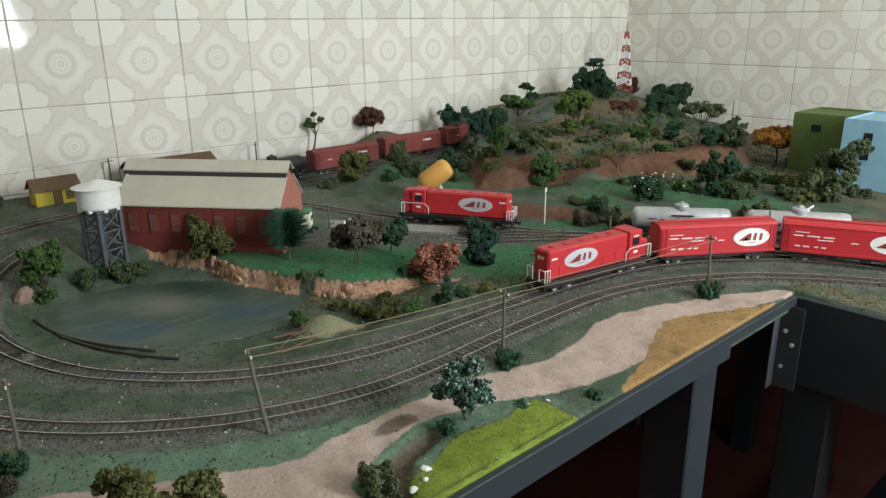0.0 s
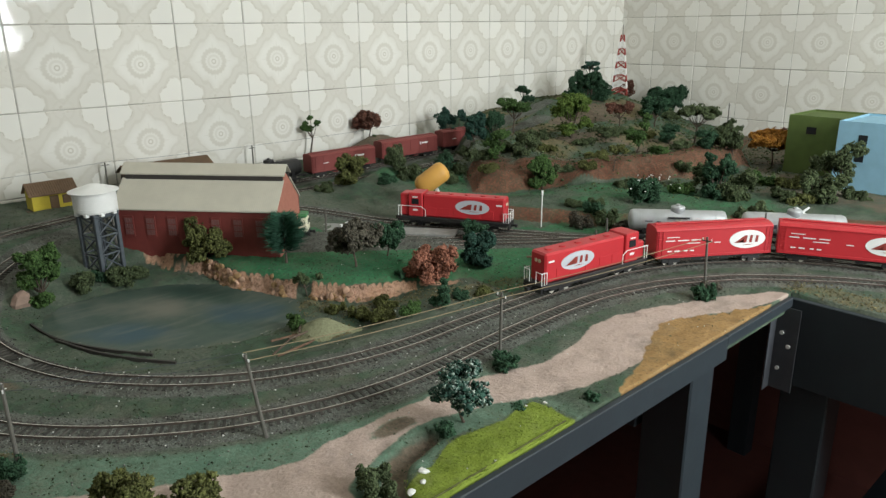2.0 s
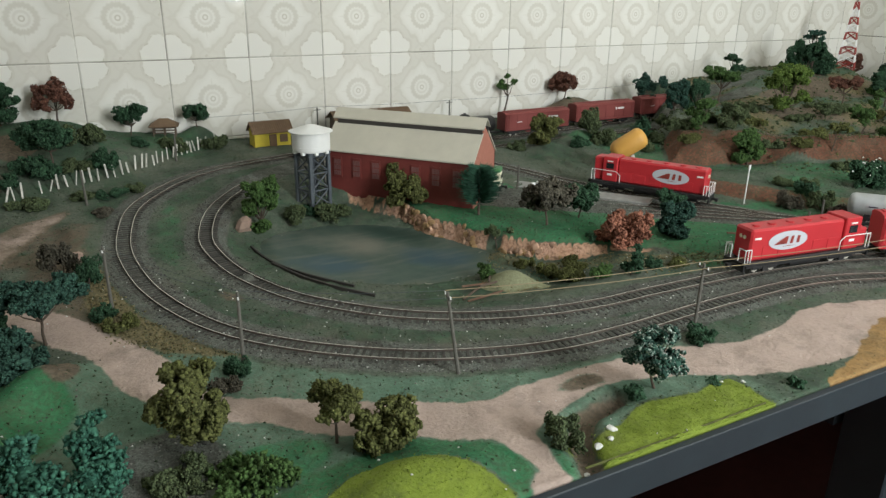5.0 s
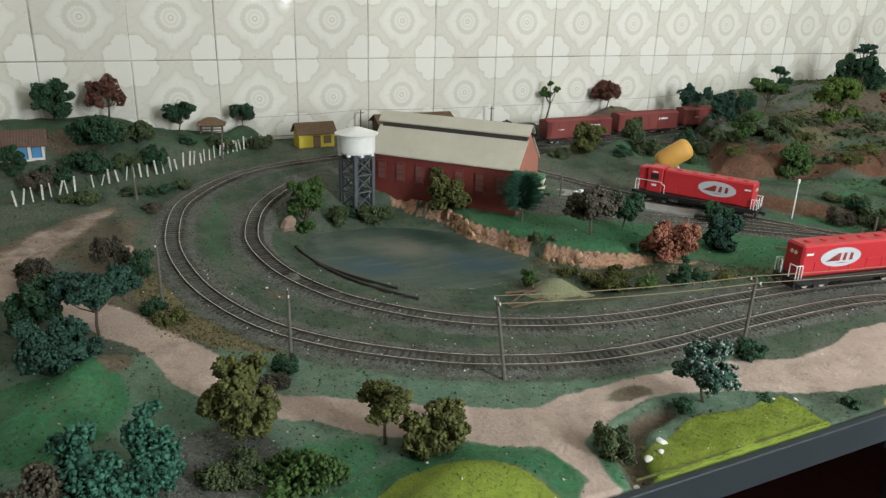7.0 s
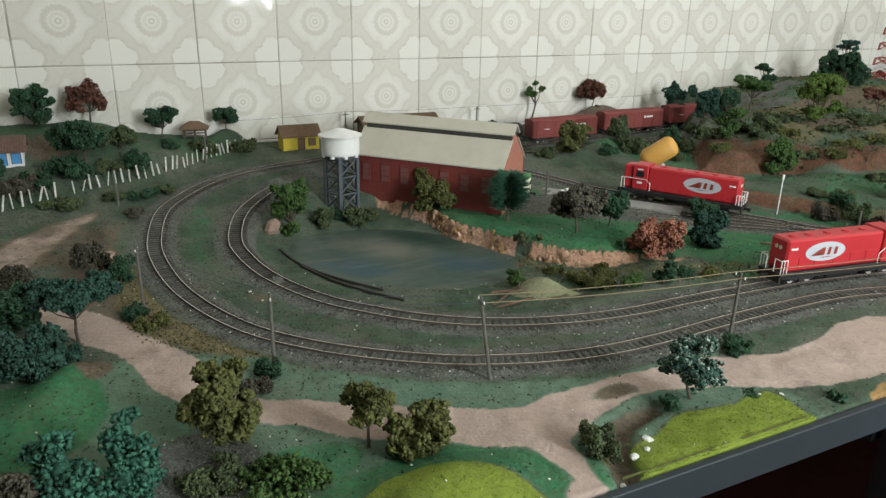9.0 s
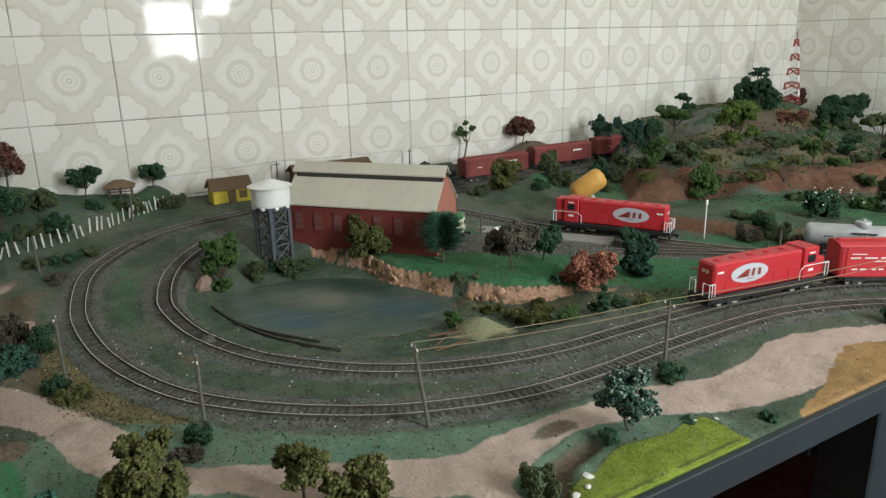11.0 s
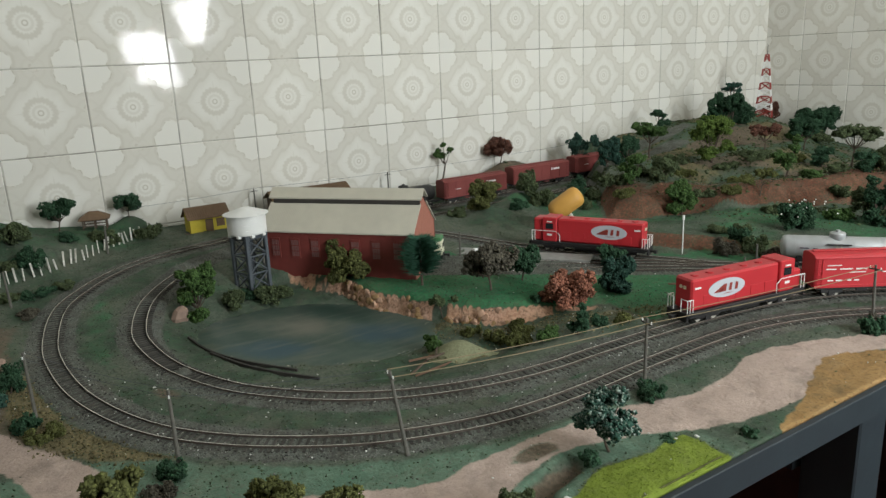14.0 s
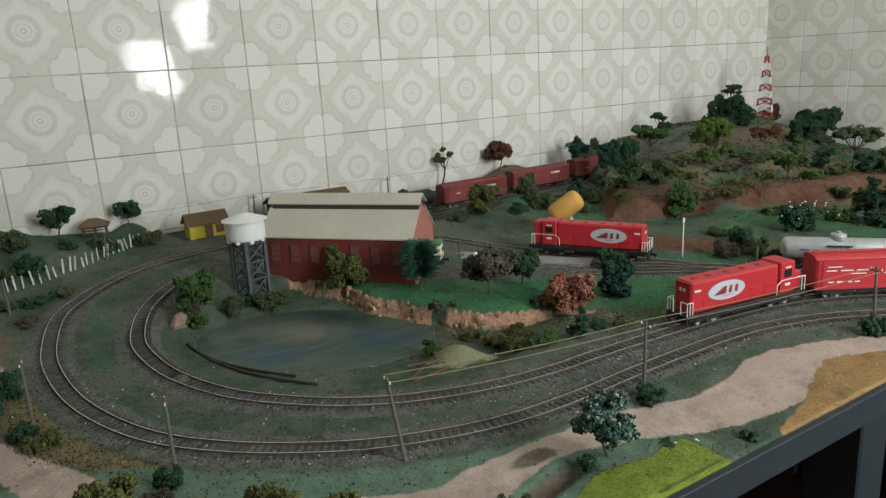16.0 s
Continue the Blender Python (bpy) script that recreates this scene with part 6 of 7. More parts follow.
def crossbuck(x, y):
    t = thing("crossing_sign", on_land(x, y), "white crossed-boards level crossing sign", "sign")
    bm = bmesh.new()
    rod(bm, (0, 0, -0.003), (0, 0, 0.045), 0.0011, n=8)
    part("post", bm, M_WHITE, t)
    for a in (35, -35):
        bm = bmesh.new()
        box(bm, -0.012, -0.0006, -0.0016, 0.012, 0.0006, 0.0016)
        b = part("board", bm, M_WHITE, t)
        b.matrix_basis = pose(0, -0.0018 if a > 0 else -0.003, 0.042, 0, a, -40)


crossbuck(0.86, -1.02)


def storage_tank():
    """The orange-yellow tank, tipped up on its cradle in the yard."""
    t = thing("storage_tank", pose(0.560, -0.470, land(0.560, -0.470), 0, 0, -38), "orange-yellow horizontal model storage tank on a white cradle", "tank")
    bm = bmesh.new()
    R, L = 0.0195, 0.034
    lathe(bm, [(0.0, -L), (R * 0.5, -L + 0.0015), (R * 0.82, -L + 0.006), (R, -L + 0.014), (R, L - 0.012), (R * 0.85, L - 0.005), (R * 0.5, L - 0.0012), (0.0, L)], 32)
    bmesh.ops.remove_doubles(bm, verts=bm.verts[:], dist=1e-5)
    turn = Matrix.Rotation(radians(54), 3, "Y")
    bmesh.ops.rotate(bm, verts=bm.verts[:], cent=(0, 0, 0), matrix=turn)
    bmesh.ops.translate(bm, verts=bm.verts[:], vec=(0, 0, 0.056))
    body = part("tank", bm, M_TANKYELLOW, t, smooth=True)
    up, axis = turn @ Vector((-1, 0, 0)), turn @ Vector((0, 0, 1))
    c = Vector((0, 0, 0.056))
    for k in range(7):
        bm = bmesh.new()
        foot = c + axis * (-0.012 + 0.0055 * k) + up * R * 0.98
        rod(bm, foot, foot + up * 0.0055, 0.0007, n=5)
        part("walkway_post", bm, M_DARKTRIM, body)
    for dx, hh in ((-0.010, 0.034), (0.010, 0.036)):
        bm = bmesh.new()
        box(bm, dx - 0.003, -0.012, -0.004, dx + 0.003, 0.012, hh, bevel=0.001)
        part("cradle", bm, M_WHITE, t)


storage_tank()


def railcar():
    """The cream and green nose that looks out of the shed."""
    t = thing("railcar", pose(0.272, -0.476, 1.0075, 0, 0, -40), "cream and green model railcar at the shed door", "railcar")
    bm = bmesh.new()
    box(bm, -0.03, -0.013, 0.010, 0.012, 0.013, 0.034, bevel=0.003)
    b = part("body", bm, M_CREAM, t)
    bm = bmesh.new()
    box(bm, -0.03, -0.0135, 0.034, 0.0115, 0.0135, 0.040, bevel=0.002)
    part("roof", bm, M_GREENSHELL, t, "green roof")
    bm = bmesh.new()
    box(bm, -0.03, -0.0132, 0.005, 0.0125, 0.0132, 0.010)
    part("skirt", bm, M_BLACK, t)
    for y in (-0.006, 0.006):
        bm = bmesh.new()
        box(bm, 0.0118, y - 0.004, 0.023, 0.0124, y + 0.004, 0.031)
        part("window", bm, M_GLASSDARK, b)
    coupler(t, 0.012, 1)


railcar()
bm = bmesh.new()
box(bm, -0.085, -0.019, -0.006, 0.125, 0.019, 0.0012, bevel=0.0006)
solo("loading_pad", bm, M_CONCRETE, pose(0.395, -0.53, 1.0045, 0, 0, -52), "pale grey concrete pad between yard tracks", "pad")

bm = bmesh.new()
box(bm, -0.030, -0.020, -0.006, 0.030, 0.020, 0.0014, bevel=0.0006)
solo("loading_pad", bm, M_CONCRETE, pose(0.344, -0.464, 1.0062, 0, 0, -52), "small pale concrete pad before the shed door", "pad")
for dx, dy in ((0.006, -0.012), (0.020, -0.008)):
    bm = bmesh.new()
    box(bm, -0.0035, -0.0025, 0.0, 0.0035, 0.0025, 0.0055, bevel=0.0005)
    solo("crate", bm, M_WHITE, pose(0.344 + dx, -0.464 + dy, 1.0076, 0, 0, 300 * dx), "small white crate standing on the concrete pad", "crate", "small crates")


def shelter(x, y, z):
    t = thing("shelter", pose(x, y, z, 0, 0, -12), "open dark timber picnic shelter with a dull brown hipped roof", "shelter")
    for sx in (-0.019, 0.0, 0.019):
        for sy in (-0.012, 0.012):
            bm = bmesh.new()
            rod(bm, (sx, sy, -0.012), (sx, sy, 0.019), 0.0012, n=6)
            part("post", bm, M_WOOD, t)
    ridge = [(-0.008, 0, 0.030), (0.008, 0, 0.030)]
    eave = [(-0.026, -0.019, 0.0175), (0.026, -0.019, 0.0175), (0.026, 0.019, 0.0175), (-0.026, 0.019, 0.0175)]
    for vs in ((eave[0], eave[1], ridge[1], ridge[0]), (eave[2], eave[3], ridge[0], ridge[1]), (eave[1], eave[2], ridge[1]), (eave[3], eave[0], ridge[0])):
        bm = bmesh.new()
        a = [bm.verts.new(v) for v in vs]
        b = [bm.verts.new((x0 * 0.98, y0 * 0.98, z0 - 0.0014)) for x0, y0, z0 in vs]
        bm.faces.new(a), bm.faces.new(b[::-1])
        for i in range(len(vs)):
            k = (i + 1) % len(vs)
            bm.faces.new((a[i], b[i], b[k], a[k]))
        bmesh.ops.recalc_face_normals(bm, faces=bm.faces[:])
        part("roof", bm, M_BROWNROOF, t)
    for q in (-0.0125, 0.0125):
        for z0 in (0.004, 0.009):
            bm = bmesh.new()
            box(bm, -0.019, q - 0.0006, z0, 0.019, q + 0.0006, z0 + 0.0016)
            part("rail", bm, M_WOOD, t)


shelter(-0.174, -0.034, land(-0.174, -0.034) + 0.004)


def fence():
    t = thing("fence", Matrix(), "row of leaning whitewashed fence posts", "fence")
    line = smooth_line([(-0.60, -0.35, 0), (-0.477, -0.30, 0), (-0.406, -0.262, 0), (-0.327, -0.232, 0), (-0.238, -0.19, 0), (-0.15, -0.11, 0), (-0.085, -0.045, 0)], 0.0125)
    bm = bmesh.new()
    box(bm, -0.0013, -0.0008, -0.004, 0.0013, 0.0008, 0.021, bevel=0.0002)
    me = finish(bm, "fence_post", mat("whitewash", (0.80, 0.78, 0.72), 0.8, grain=0.6, scale=200, colour2=(0.20, 0.17, 0.13)))
    for p in line:
        if random.random() < 0.12:
            continue
        ob = new("fence_post", me)
        ob.parent = t
        x, y = p.x + random.uniform(-0.002, 0.002), p.y + random.uniform(-0.002, 0.002)
        ob.matrix_basis = pose(x, y, land(x, y), random.gauss(0, 7), random.gauss(0, 10), random.uniform(0, 180)) @ Matrix.Diagonal((1, 1, random.uniform(0.8, 1.15), 1))


fence()

# ---- trees, bushes, stones ----
ICO = bmesh.new()
bmesh.ops.create_icosphere(ICO, subdivisions=1, radius=1.0)
ICO_V = np.array([v.co[:] for v in ICO.verts])
ICO_F = np.array([[v.index for v in fc.verts] for fc in ICO.faces])
ICO.free()
RNG = np.random.default_rng(5)


def scatter_mesh(name, centres, sizes, material, squash=1.0, rough=0.35, template=(ICO_V, ICO_F), smooth=False):
    """Many small uneven lumps in one mesh."""
    tv, tf = template
    n, k = len(centres), len(tv)
    a = RNG.normal(size=(n, 3, 3))
    q, _ = np.linalg.qr(a)
    shape = tv[None] * (1 + rough * RNG.uniform(-1, 1, size=(n, k, 1)))
    shape = np.einsum("nij,nkj->nki", q, shape) * np.asarray(sizes)[:, None, None]
    shape[..., 2] *= squash
    verts = (np.asarray(centres)[:, None] + shape).reshape(-1, 3)
    faces = (tf[None] + k * np.arange(n)[:, None, None]).reshape(-1, tf.shape[1])
    me = bpy.data.meshes.new(name)
    me.vertices.add(len(verts))
    me.vertices.foreach_set("co", verts.ravel())
    c = tf.shape[1]
    me.loops.add(len(faces) * c)
    me.loops.foreach_set("vertex_index", faces.ravel().astype(np.int32))
    me.polygons.add(len(faces))
    me.polygons.foreach_set("loop_start", np.arange(0, len(faces) * c, c, dtype=np.int32))
    me.update(calc_edges=True)
    me.validate()
    me.materials.append(material)
    if smooth:
        me.polygons.foreach_set("use_smooth", [True] * len(me.polygons))
    return me


FLAKE = (np.array([(1.0, 0.0, 0.0), (-0.5, 0.8, 0.15), (-0.5, -0.8, 0.15), (0.0, 0.0, -0.45)]), np.array([(0, 1, 2), (0, 3, 1), (1, 3, 2), (2, 3, 0)]))
OCTA = (np.array([(1, 0, 0), (-1, 0, 0), (0, 1, 0), (0, -1, 0), (0, 0, 1), (0, 0, -1)], dtype=float),
        np.array([(0, 2, 4), (2, 1, 4), (1, 3, 4), (3, 0, 4), (2, 0, 5), (1, 2, 5), (3, 1, 5), (0, 3, 5)]))


def crown_points(lobes, size):
    """Centres of foam crumbs: tufts on the skin of some lobes, crumbs on the skin of the tufts, gaps between them."""
    pts = []
    for (cx, cy, cz), r, flat in lobes:
        tufts = 9
        d = RNG.normal(size=(tufts, 3))
        d /= np.linalg.norm(d, axis=1)[:, None]
        centres = d * (r * RNG.uniform(0.35, 0.85, tufts))[:, None]
        for c in centres:
            tr = r * RNG.uniform(0.28, 0.50)
            n = int(8.0 * (tr / size) ** 2) + 10
            e = RNG.normal(size=(n, 3))
            e /= np.linalg.norm(e, axis=1)[:, None]
            q = c + e * (tr * (1.08 - 0.6 * RNG.random(n) ** 2))[:, None]
            q[:, 2] *= flat
            pts.append(q + (cx, cy, cz))
    return np.concatenate(pts)


WORDS = {"dark": "dark green", "blue": "bluish green", "green": "mid green", "olive": "olive green", "bright": "bright green", "teal": "teal lichen", "brown": "reddish brown", "rust": "rust red", "orange": "orange", "grey": "greyish purple", "frost": "dull green"}
SHAPES = {"low": "with foliage down to the ground", "round": "with a rounded foam crown", "umbrella": "with a flat spreading crown", "tall": "with a tall foam crown", "open": "with a sparse forked crown", "bush": "of crumbled foam"}


def tree(x, y, h, w, kind, form="round", lean=0.0, label="", z=None, tips="", chunk=1.0):
    """A model tree: forked wire trunk and a crown of foam crumbs. h, w: its height and the crown's width."""
    bush = form == "bush"
    turn = 0.0 if lean else float(RNG.uniform(0, 360))
    t = thing("bush" if bush else "tree", pose(x, y, (land(x, y) if z is None else z) - 0.002, 0, lean, turn), label or "%s model %s %s" % (WORDS[kind], "bush" if bush else "tree", SHAPES[form]), "bush" if bush else "tree", "bushes" if bush else "trees")
    r = w / 2
    lobes = []
    if bush:
        for i in range(6):
            a = RNG.uniform(0, 6.28)
            k = RNG.uniform(0.2, 0.72) * r
            lobes.append(((k * math.cos(a), k * math.sin(a), h * RNG.uniform(0.15, 0.5)), r * RNG.uniform(0.32, 0.52), min(1.0, 0.9 * h / r)))
    else:
        low = {"low": 0.50, "round": 0.64, "umbrella": 0.78, "tall": 0.56, "open": 0.76}[form]
        count = {"low": 12, "round": 10, "umbrella": 11, "tall": 9, "open": 5}[form]
        for i in range(count):
            a = 6.28 * i / count + RNG.uniform(-0.5, 0.5)
            k = r * (RNG.uniform(0.30, 0.75) if i else 0.0)
            lr = r * {"low": RNG.uniform(0.34, 0.52), "round": RNG.uniform(0.30, 0.48), "umbrella": RNG.uniform(0.24, 0.38), "tall": RNG.uniform(0.32, 0.50), "open": RNG.uniform(0.22, 0.34)}[form]
            zz = h * (low + RNG.uniform(-0.18, 0.24) * (2.0 if form == "low" else 1.6 if form == "tall" else 0.5 if form == "umbrella" else 1.0))
            lobes.append(((k * math.cos(a), k * math.sin(a), min(zz, h - lr * 0.75)), lr, 0.75 if form == "umbrella" else 0.9))
    size = max(0.0010, min(0.0017, w * 0.026)) * chunk
    pts = crown_points(lobes, size)
    # bring the crown to its full height and width
    kz = h / pts[:, 2].max()
    kx = w / max(np.ptp(pts[:, 0]), np.ptp(pts[:, 1]))
    cx, cy = (pts[:, 0].max() + pts[:, 0].min()) / 2, (pts[:, 1].max() + pts[:, 1].min()) / 2
    pts = (pts - (cx, cy, 0)) * (kx, kx, kz)
    lobes = [(((c[0] - cx) * kx, (c[1] - cy) * kx, c[2] * kz), lr * kx, fl) for c, lr, fl in lobes]
    pts = pts[pts[:, 2] > 0.0008]
    # holes and ragged places in the foam
    gap = 1.0 / max(0.004, 0.11 * w)
    seed = float(RNG.uniform(0, 50))
    pts = pts[[noise.noise((a * gap, b * gap, c * gap + seed)) + 0.5 * noise.noise((a * gap * 2.6, b * gap * 2.6, c * gap * 2.6 + seed)) > (-0.12 if chunk < 1.1 else 0.0) for a, b, c in pts]]
    n = len(pts)
    crumb = RNG.random(n) < 0.62
    me = scatter_mesh("crown", np.concatenate([pts[crumb], [c for c, _, _ in lobes]]), np.concatenate([size * RNG.uniform(0.6, 1.5, int(crumb.sum())), [0.42 * lr * min(1.0, fl + 0.1) for _, lr, fl in lobes]]), M_LEAF[kind], rough=0.45, template=OCTA, smooth=True)
    crown = new("crown", me)
    crown.parent = t
    me = scatter_mesh("foliage", pts[~crumb], size * RNG.uniform(0.9, 2.0, int((~crumb).sum())), M_LEAF[tips or kind], rough=0.4, template=FLAKE)
    flakes = new("foliage", me)
    flakes.parent = crown
    tagged(flakes, kind="stuff")
    bm = bmesh.new()
    if bush:
        for c, lr, _ in lobes[:4]:
            rod(bm, (0, 0, -0.002), c, 0.0008, 0.0004, n=5)
        part("stem", bm, M_TRUNK, t)
        return t
    fork = h * {"low": 0.16, "round": 0.30, "umbrella": 0.42, "tall": 0.25, "open": 0.40}[form]
    tr = max(0.0008, h * 0.020)
    bend = Vector((RNG.uniform(-1, 1) * 0.08 * h, RNG.uniform(-1, 1) * 0.08 * h, fork))
    mid = bend * 0.5 + Vector((RNG.uniform(-1, 1), RNG.uniform(-1, 1), 0)) * 0.02 * h
    rod(bm, (0, 0, -0.003), mid, tr * 1.35, tr * 1.05, n=7)
    rod(bm, mid, bend, tr * 1.05, tr * 0.9, n=7)
    for c, lr, _ in lobes:
        c = Vector(c)
        m1 = bend.lerp(c, 0.5) + Vector((0, 0, -0.05 * h))
        rod(bm, bend, m1, tr * 0.62, tr * 0.45, n=5)
        rod(bm, m1, c, tr * 0.45, tr * 0.2, n=5)
    part("trunk", bm, M_TRUNK, t)
    return t


# wooded hill in the corner
tree(0.953, -0.105, 0.108, 0.080, "blue", "low")
tree(0.904, -0.239, 0.076, 0.062, "blue", "low")
tree(0.977, -0.221, 0.078, 0.064, "dark", "low")
tree(1.049, -0.232, 0.090, 0.083, "green", "umbrella")
tree(1.227, -0.113, 0.074, 0.047, "dark", "round")
tree(1.084, -0.386, 0.109, 0.101, "bright", "low")
tree(1.403, -0.194, 0.087, 0.142, "dark", "low")
tree(1.412, -0.199, 0.109, 0.052, "blue", "umbrella")
tree(1.253, -0.405, 0.075, 0.083, "brown", "umbrella")
tree(1.090, -0.567, 0.093, 0.061, "green", "tall")
tree(1.452, -0.388, 0.084, 0.087, "dark", "round")
tree(1.749, -0.235, 0.095, 0.161, "dark", "low")
tree(1.280, -0.601, 0.091, 0.105, "frost", "umbrella")
tree(1.241, -0.696, 0.063, 0.069, "frost", "low")
tree(1.238, -0.719, 0.083, 0.048, "frost", "tall")
tree(0.966, -0.827, 0.087, 0.066, "dark", "low")
tree(0.994, -0.782, 0.056, 0.049, "frost", "low")
tree(1.344, -0.763, 0.085, 0.140, "orange", "umbrella")
tree(1.585, -0.700, 0.060, 0.073, "brown", "round")
tree(1.129, -0.979, 0.105, 0.089, "frost", "round")
tree(1.055, -0.979, 0.057, 0.086, "frost", "low")
tree(0.823, -0.519, 0.073, 0.077, "green", "low")
tree(0.948, -0.603, 0.056, 0.061, "olive", "open")
tree(0.816, -0.393, 0.069, 0.059, "green", "low")
tree(0.892, -0.410, 0.052, 0.068, "frost", "low")
tree(1.803, -0.058, 0.080, 0.054, "brown", "round")
tree(1.224, -0.567, 0.048, 0.053, "dark", "low")
tree(1.206, -0.670, 0.042, 0.051, "dark", "low")
tree(0.843, -0.749, 0.050, 0.078, "dark", "bush", label="dark bush dotted with small white flowers")
tree(0.715, -0.683, 0.017, 0.039, "frost", "bush")
tree(0.758, -0.701, 0.014, 0.035, "frost", "bush")
tree(0.881, -0.232, 0.025, 0.040, "frost", "bush")
tree(1.184, -0.420, 0.020, 0.098, "frost", "bush")
tree(0.971, -0.408, 0.022, 0.052, "olive", "bush")
tree(0.893, -0.348, 0.024, 0.057, "frost", "bush")
tree(1.026, -0.502, 0.019, 0.056, "olive", "bush")
tree(1.093, -0.618, 0.021, 0.050, "green", "bush")
tree(0.921, -0.650, 0.017, 0.046, "frost", "bush")
tree(0.742, -0.441, 0.019, 0.051, "olive", "bush")
tree(0.942, -0.764, 0.025, 0.050, "green", "bush")
tree(1.073, -0.824, 0.041, 0.072, "frost", "bush")
tree(0.877, -0.938, 0.028, 0.067, "frost", "bush")
tree(1.135, -0.886, 0.029, 0.067, "olive", "bush")
tree(1.025, -0.922, 0.024, 0.052, "frost", "bush")
tree(1.087, -0.425, 0.014, 0.067, "frost", "bush")
tree(1.303, -0.456, 0.021, 0.057, "olive", "bush")
tree(1.130, -1.012, 0.024, 0.052, "frost", "bush")
tree(0.880, -0.522, 0.019, 0.060, "frost", "bush")
tree(0.907, -0.568, 0.017, 0.047, "olive", "bush")
tree(1.067, -0.696, 0.025, 0.052, "frost", "bush")
tree(1.096, -0.720, 0.031, 0.060, "frost", "bush")
tree(1.040, -0.324, 0.020, 0.069, "frost", "bush")
tree(1.612, -0.318, 0.029, 0.083, "frost", "bush")
tree(1.489, -0.337, 0.026, 0.064, "green", "bush")
tree(0.965, -0.854, 0.035, 0.059, "frost", "bush")
tree(1.338, -0.850, 0.039, 0.075, "frost", "bush")
tree(1.148, -0.823, 0.024, 0.070, "green", "bush")
tree(1.028, -0.952, 0.021, 0.062, "olive", "bush")
tree(0.795, -0.355, 0.026, 0.062, "frost", "bush")
tree(0.782, -0.315, 0.021, 0.055, "frost", "bush")
tree(1.166, -0.630, 0.021, 0.058, "frost", "bush")

# between the back line and the yard
tree(0.577, -0.025, 0.090, 0.060, "green", "open", z=1.052)
tree(0.742, -0.032, 0.066, 0.076, "brown", "round")
tree(0.492, -0.300, 0.060, 0.065, "olive", "low")
tree(0.633, -0.266, 0.053, 0.070, "frost", "bush")
tree(0.650, -0.306, 0.032, 0.065, "frost", "bush")
tree(0.585, -0.300, 0.017, 0.058, "dark", "bush")
tree(0.746, -0.298, 0.049, 0.055, "dark", "bush")
tree(0.707, -0.358, 0.022, 0.048, "frost", "bush")
tree(0.450, -0.275, 0.019, 0.045, "frost", "bush")

# turf strip and pond side
tree(0.123, -0.470, 0.062, 0.086, "olive", "low")


def needle_tree(x, y, h, w, kind, label):
    """A bushy model pine: whorls of thin spikes that point out and up from a short trunk."""
    t = thing("tree", on_land(x, y, 0, 0.002), label, "tree", "trees")
    verts, faces = [], []
    for _ in range(1500):
        k = RNG.random() ** 0.8
        a, zc = RNG.uniform(0, 6.283), h * (0.22 + 0.60 * k)
        reach = 0.5 * w * (1.0 - 0.50 * k ** 3.0) * (0.72 + 0.28 * min(1.0, 3.0 * k)) * RNG.uniform(0.6, 1.0)
        d = Vector((math.cos(a), math.sin(a), RNG.uniform(0.05, 0.55))).normalized()
        p = Vector((0, 0, zc)) + d * reach * RNG.uniform(0.10, 0.55)
        q = Vector((0, 0, zc)) + d * reach
        u = d.orthogonal().normalized() * 0.0011
        v = d.cross(u)
        i = len(verts)
        verts += [p + u, p - 0.5 * u + 0.87 * v, p - 0.5 * u - 0.87 * v, q]
        faces += [(i, i + 1, i + 3), (i + 1, i + 2, i + 3), (i + 2, i, i + 3)]
    me = bpy.data.meshes.new("crown")
    me.from_pydata(verts, [], faces)
    me.materials.append(M_LEAF[kind])
    crown = new("crown", me)
    crown.parent = t
    tagged(crown, kind="stuff")
    bm = bmesh.new()
    rod(bm, (0, 0, -0.004), (0, 0, h * 0.82), 0.0022, 0.0008, n=7)
    part("trunk", bm, M_TRUNK, t)


needle_tree(0.184, -0.575, 0.088, 0.084, "pine", "dense needle-leaved dark tree at the shed corner")
tree(0.247, -0.659, 0.074, 0.086, "grey", "round")
tree(0.308, -0.651, 0.056, 0.058, "dark", "round")
tree(0.302, -0.757, 0.047, 0.074, "rust", "low", label="rust red lichen tree with a dense crown")
tree(0.382, -0.769, 0.050, 0.058, "blue", "low")
tree(0.479, -0.665, 0.034, 0.044, "dark", "round")
tree(0.239, -0.845, 0.038, 0.029, "dark", "low")
tree(0.167, -0.655, 0.038, 0.041, "frost", "open")
tree(-0.103, -0.439, 0.081, 0.066, "green", "low")
tree(-0.053, -0.425, 0.028, 0.041, "frost", "bush")
tree(0.007, -0.433, 0.024, 0.052, "frost", "bush")
tree(-0.021, -0.401, 0.015, 0.041, "dark", "bush")
tree(0.180, -0.802, 0.023, 0.039, "olive", "bush")
tree(0.198, -0.835, 0.020, 0.034, "green", "bush")
tree(0.173, -0.764, 0.018, 0.031, "olive", "bush")
tree(0.097, -0.742, 0.021, 0.033, "green", "bush")
tree(0.221, -0.762, 0.017, 0.037, "olive", "bush")
tree(0.281, -0.837, 0.013, 0.029, "dark", "bush")
tree(0.313, -0.846, 0.012, 0.029, "olive", "bush")
tree(0.164, -0.727, 0.015, 0.029, "olive", "bush")
tree(0.271, -0.730, 0.010, 0.020, "dark", "bush")
tree(0.508, -0.889, 0.017, 0.035, "olive", "bush")
tree(0.589, -0.923, 0.009, 0.033, "olive", "bush")
tree(0.655, -0.745, 0.030, 0.040, "grey", "bush")
tree(0.690, -0.772, 0.034, 0.042, "frost", "bush")
tree(0.672, -0.812, 0.026, 0.036, "grey", "bush")
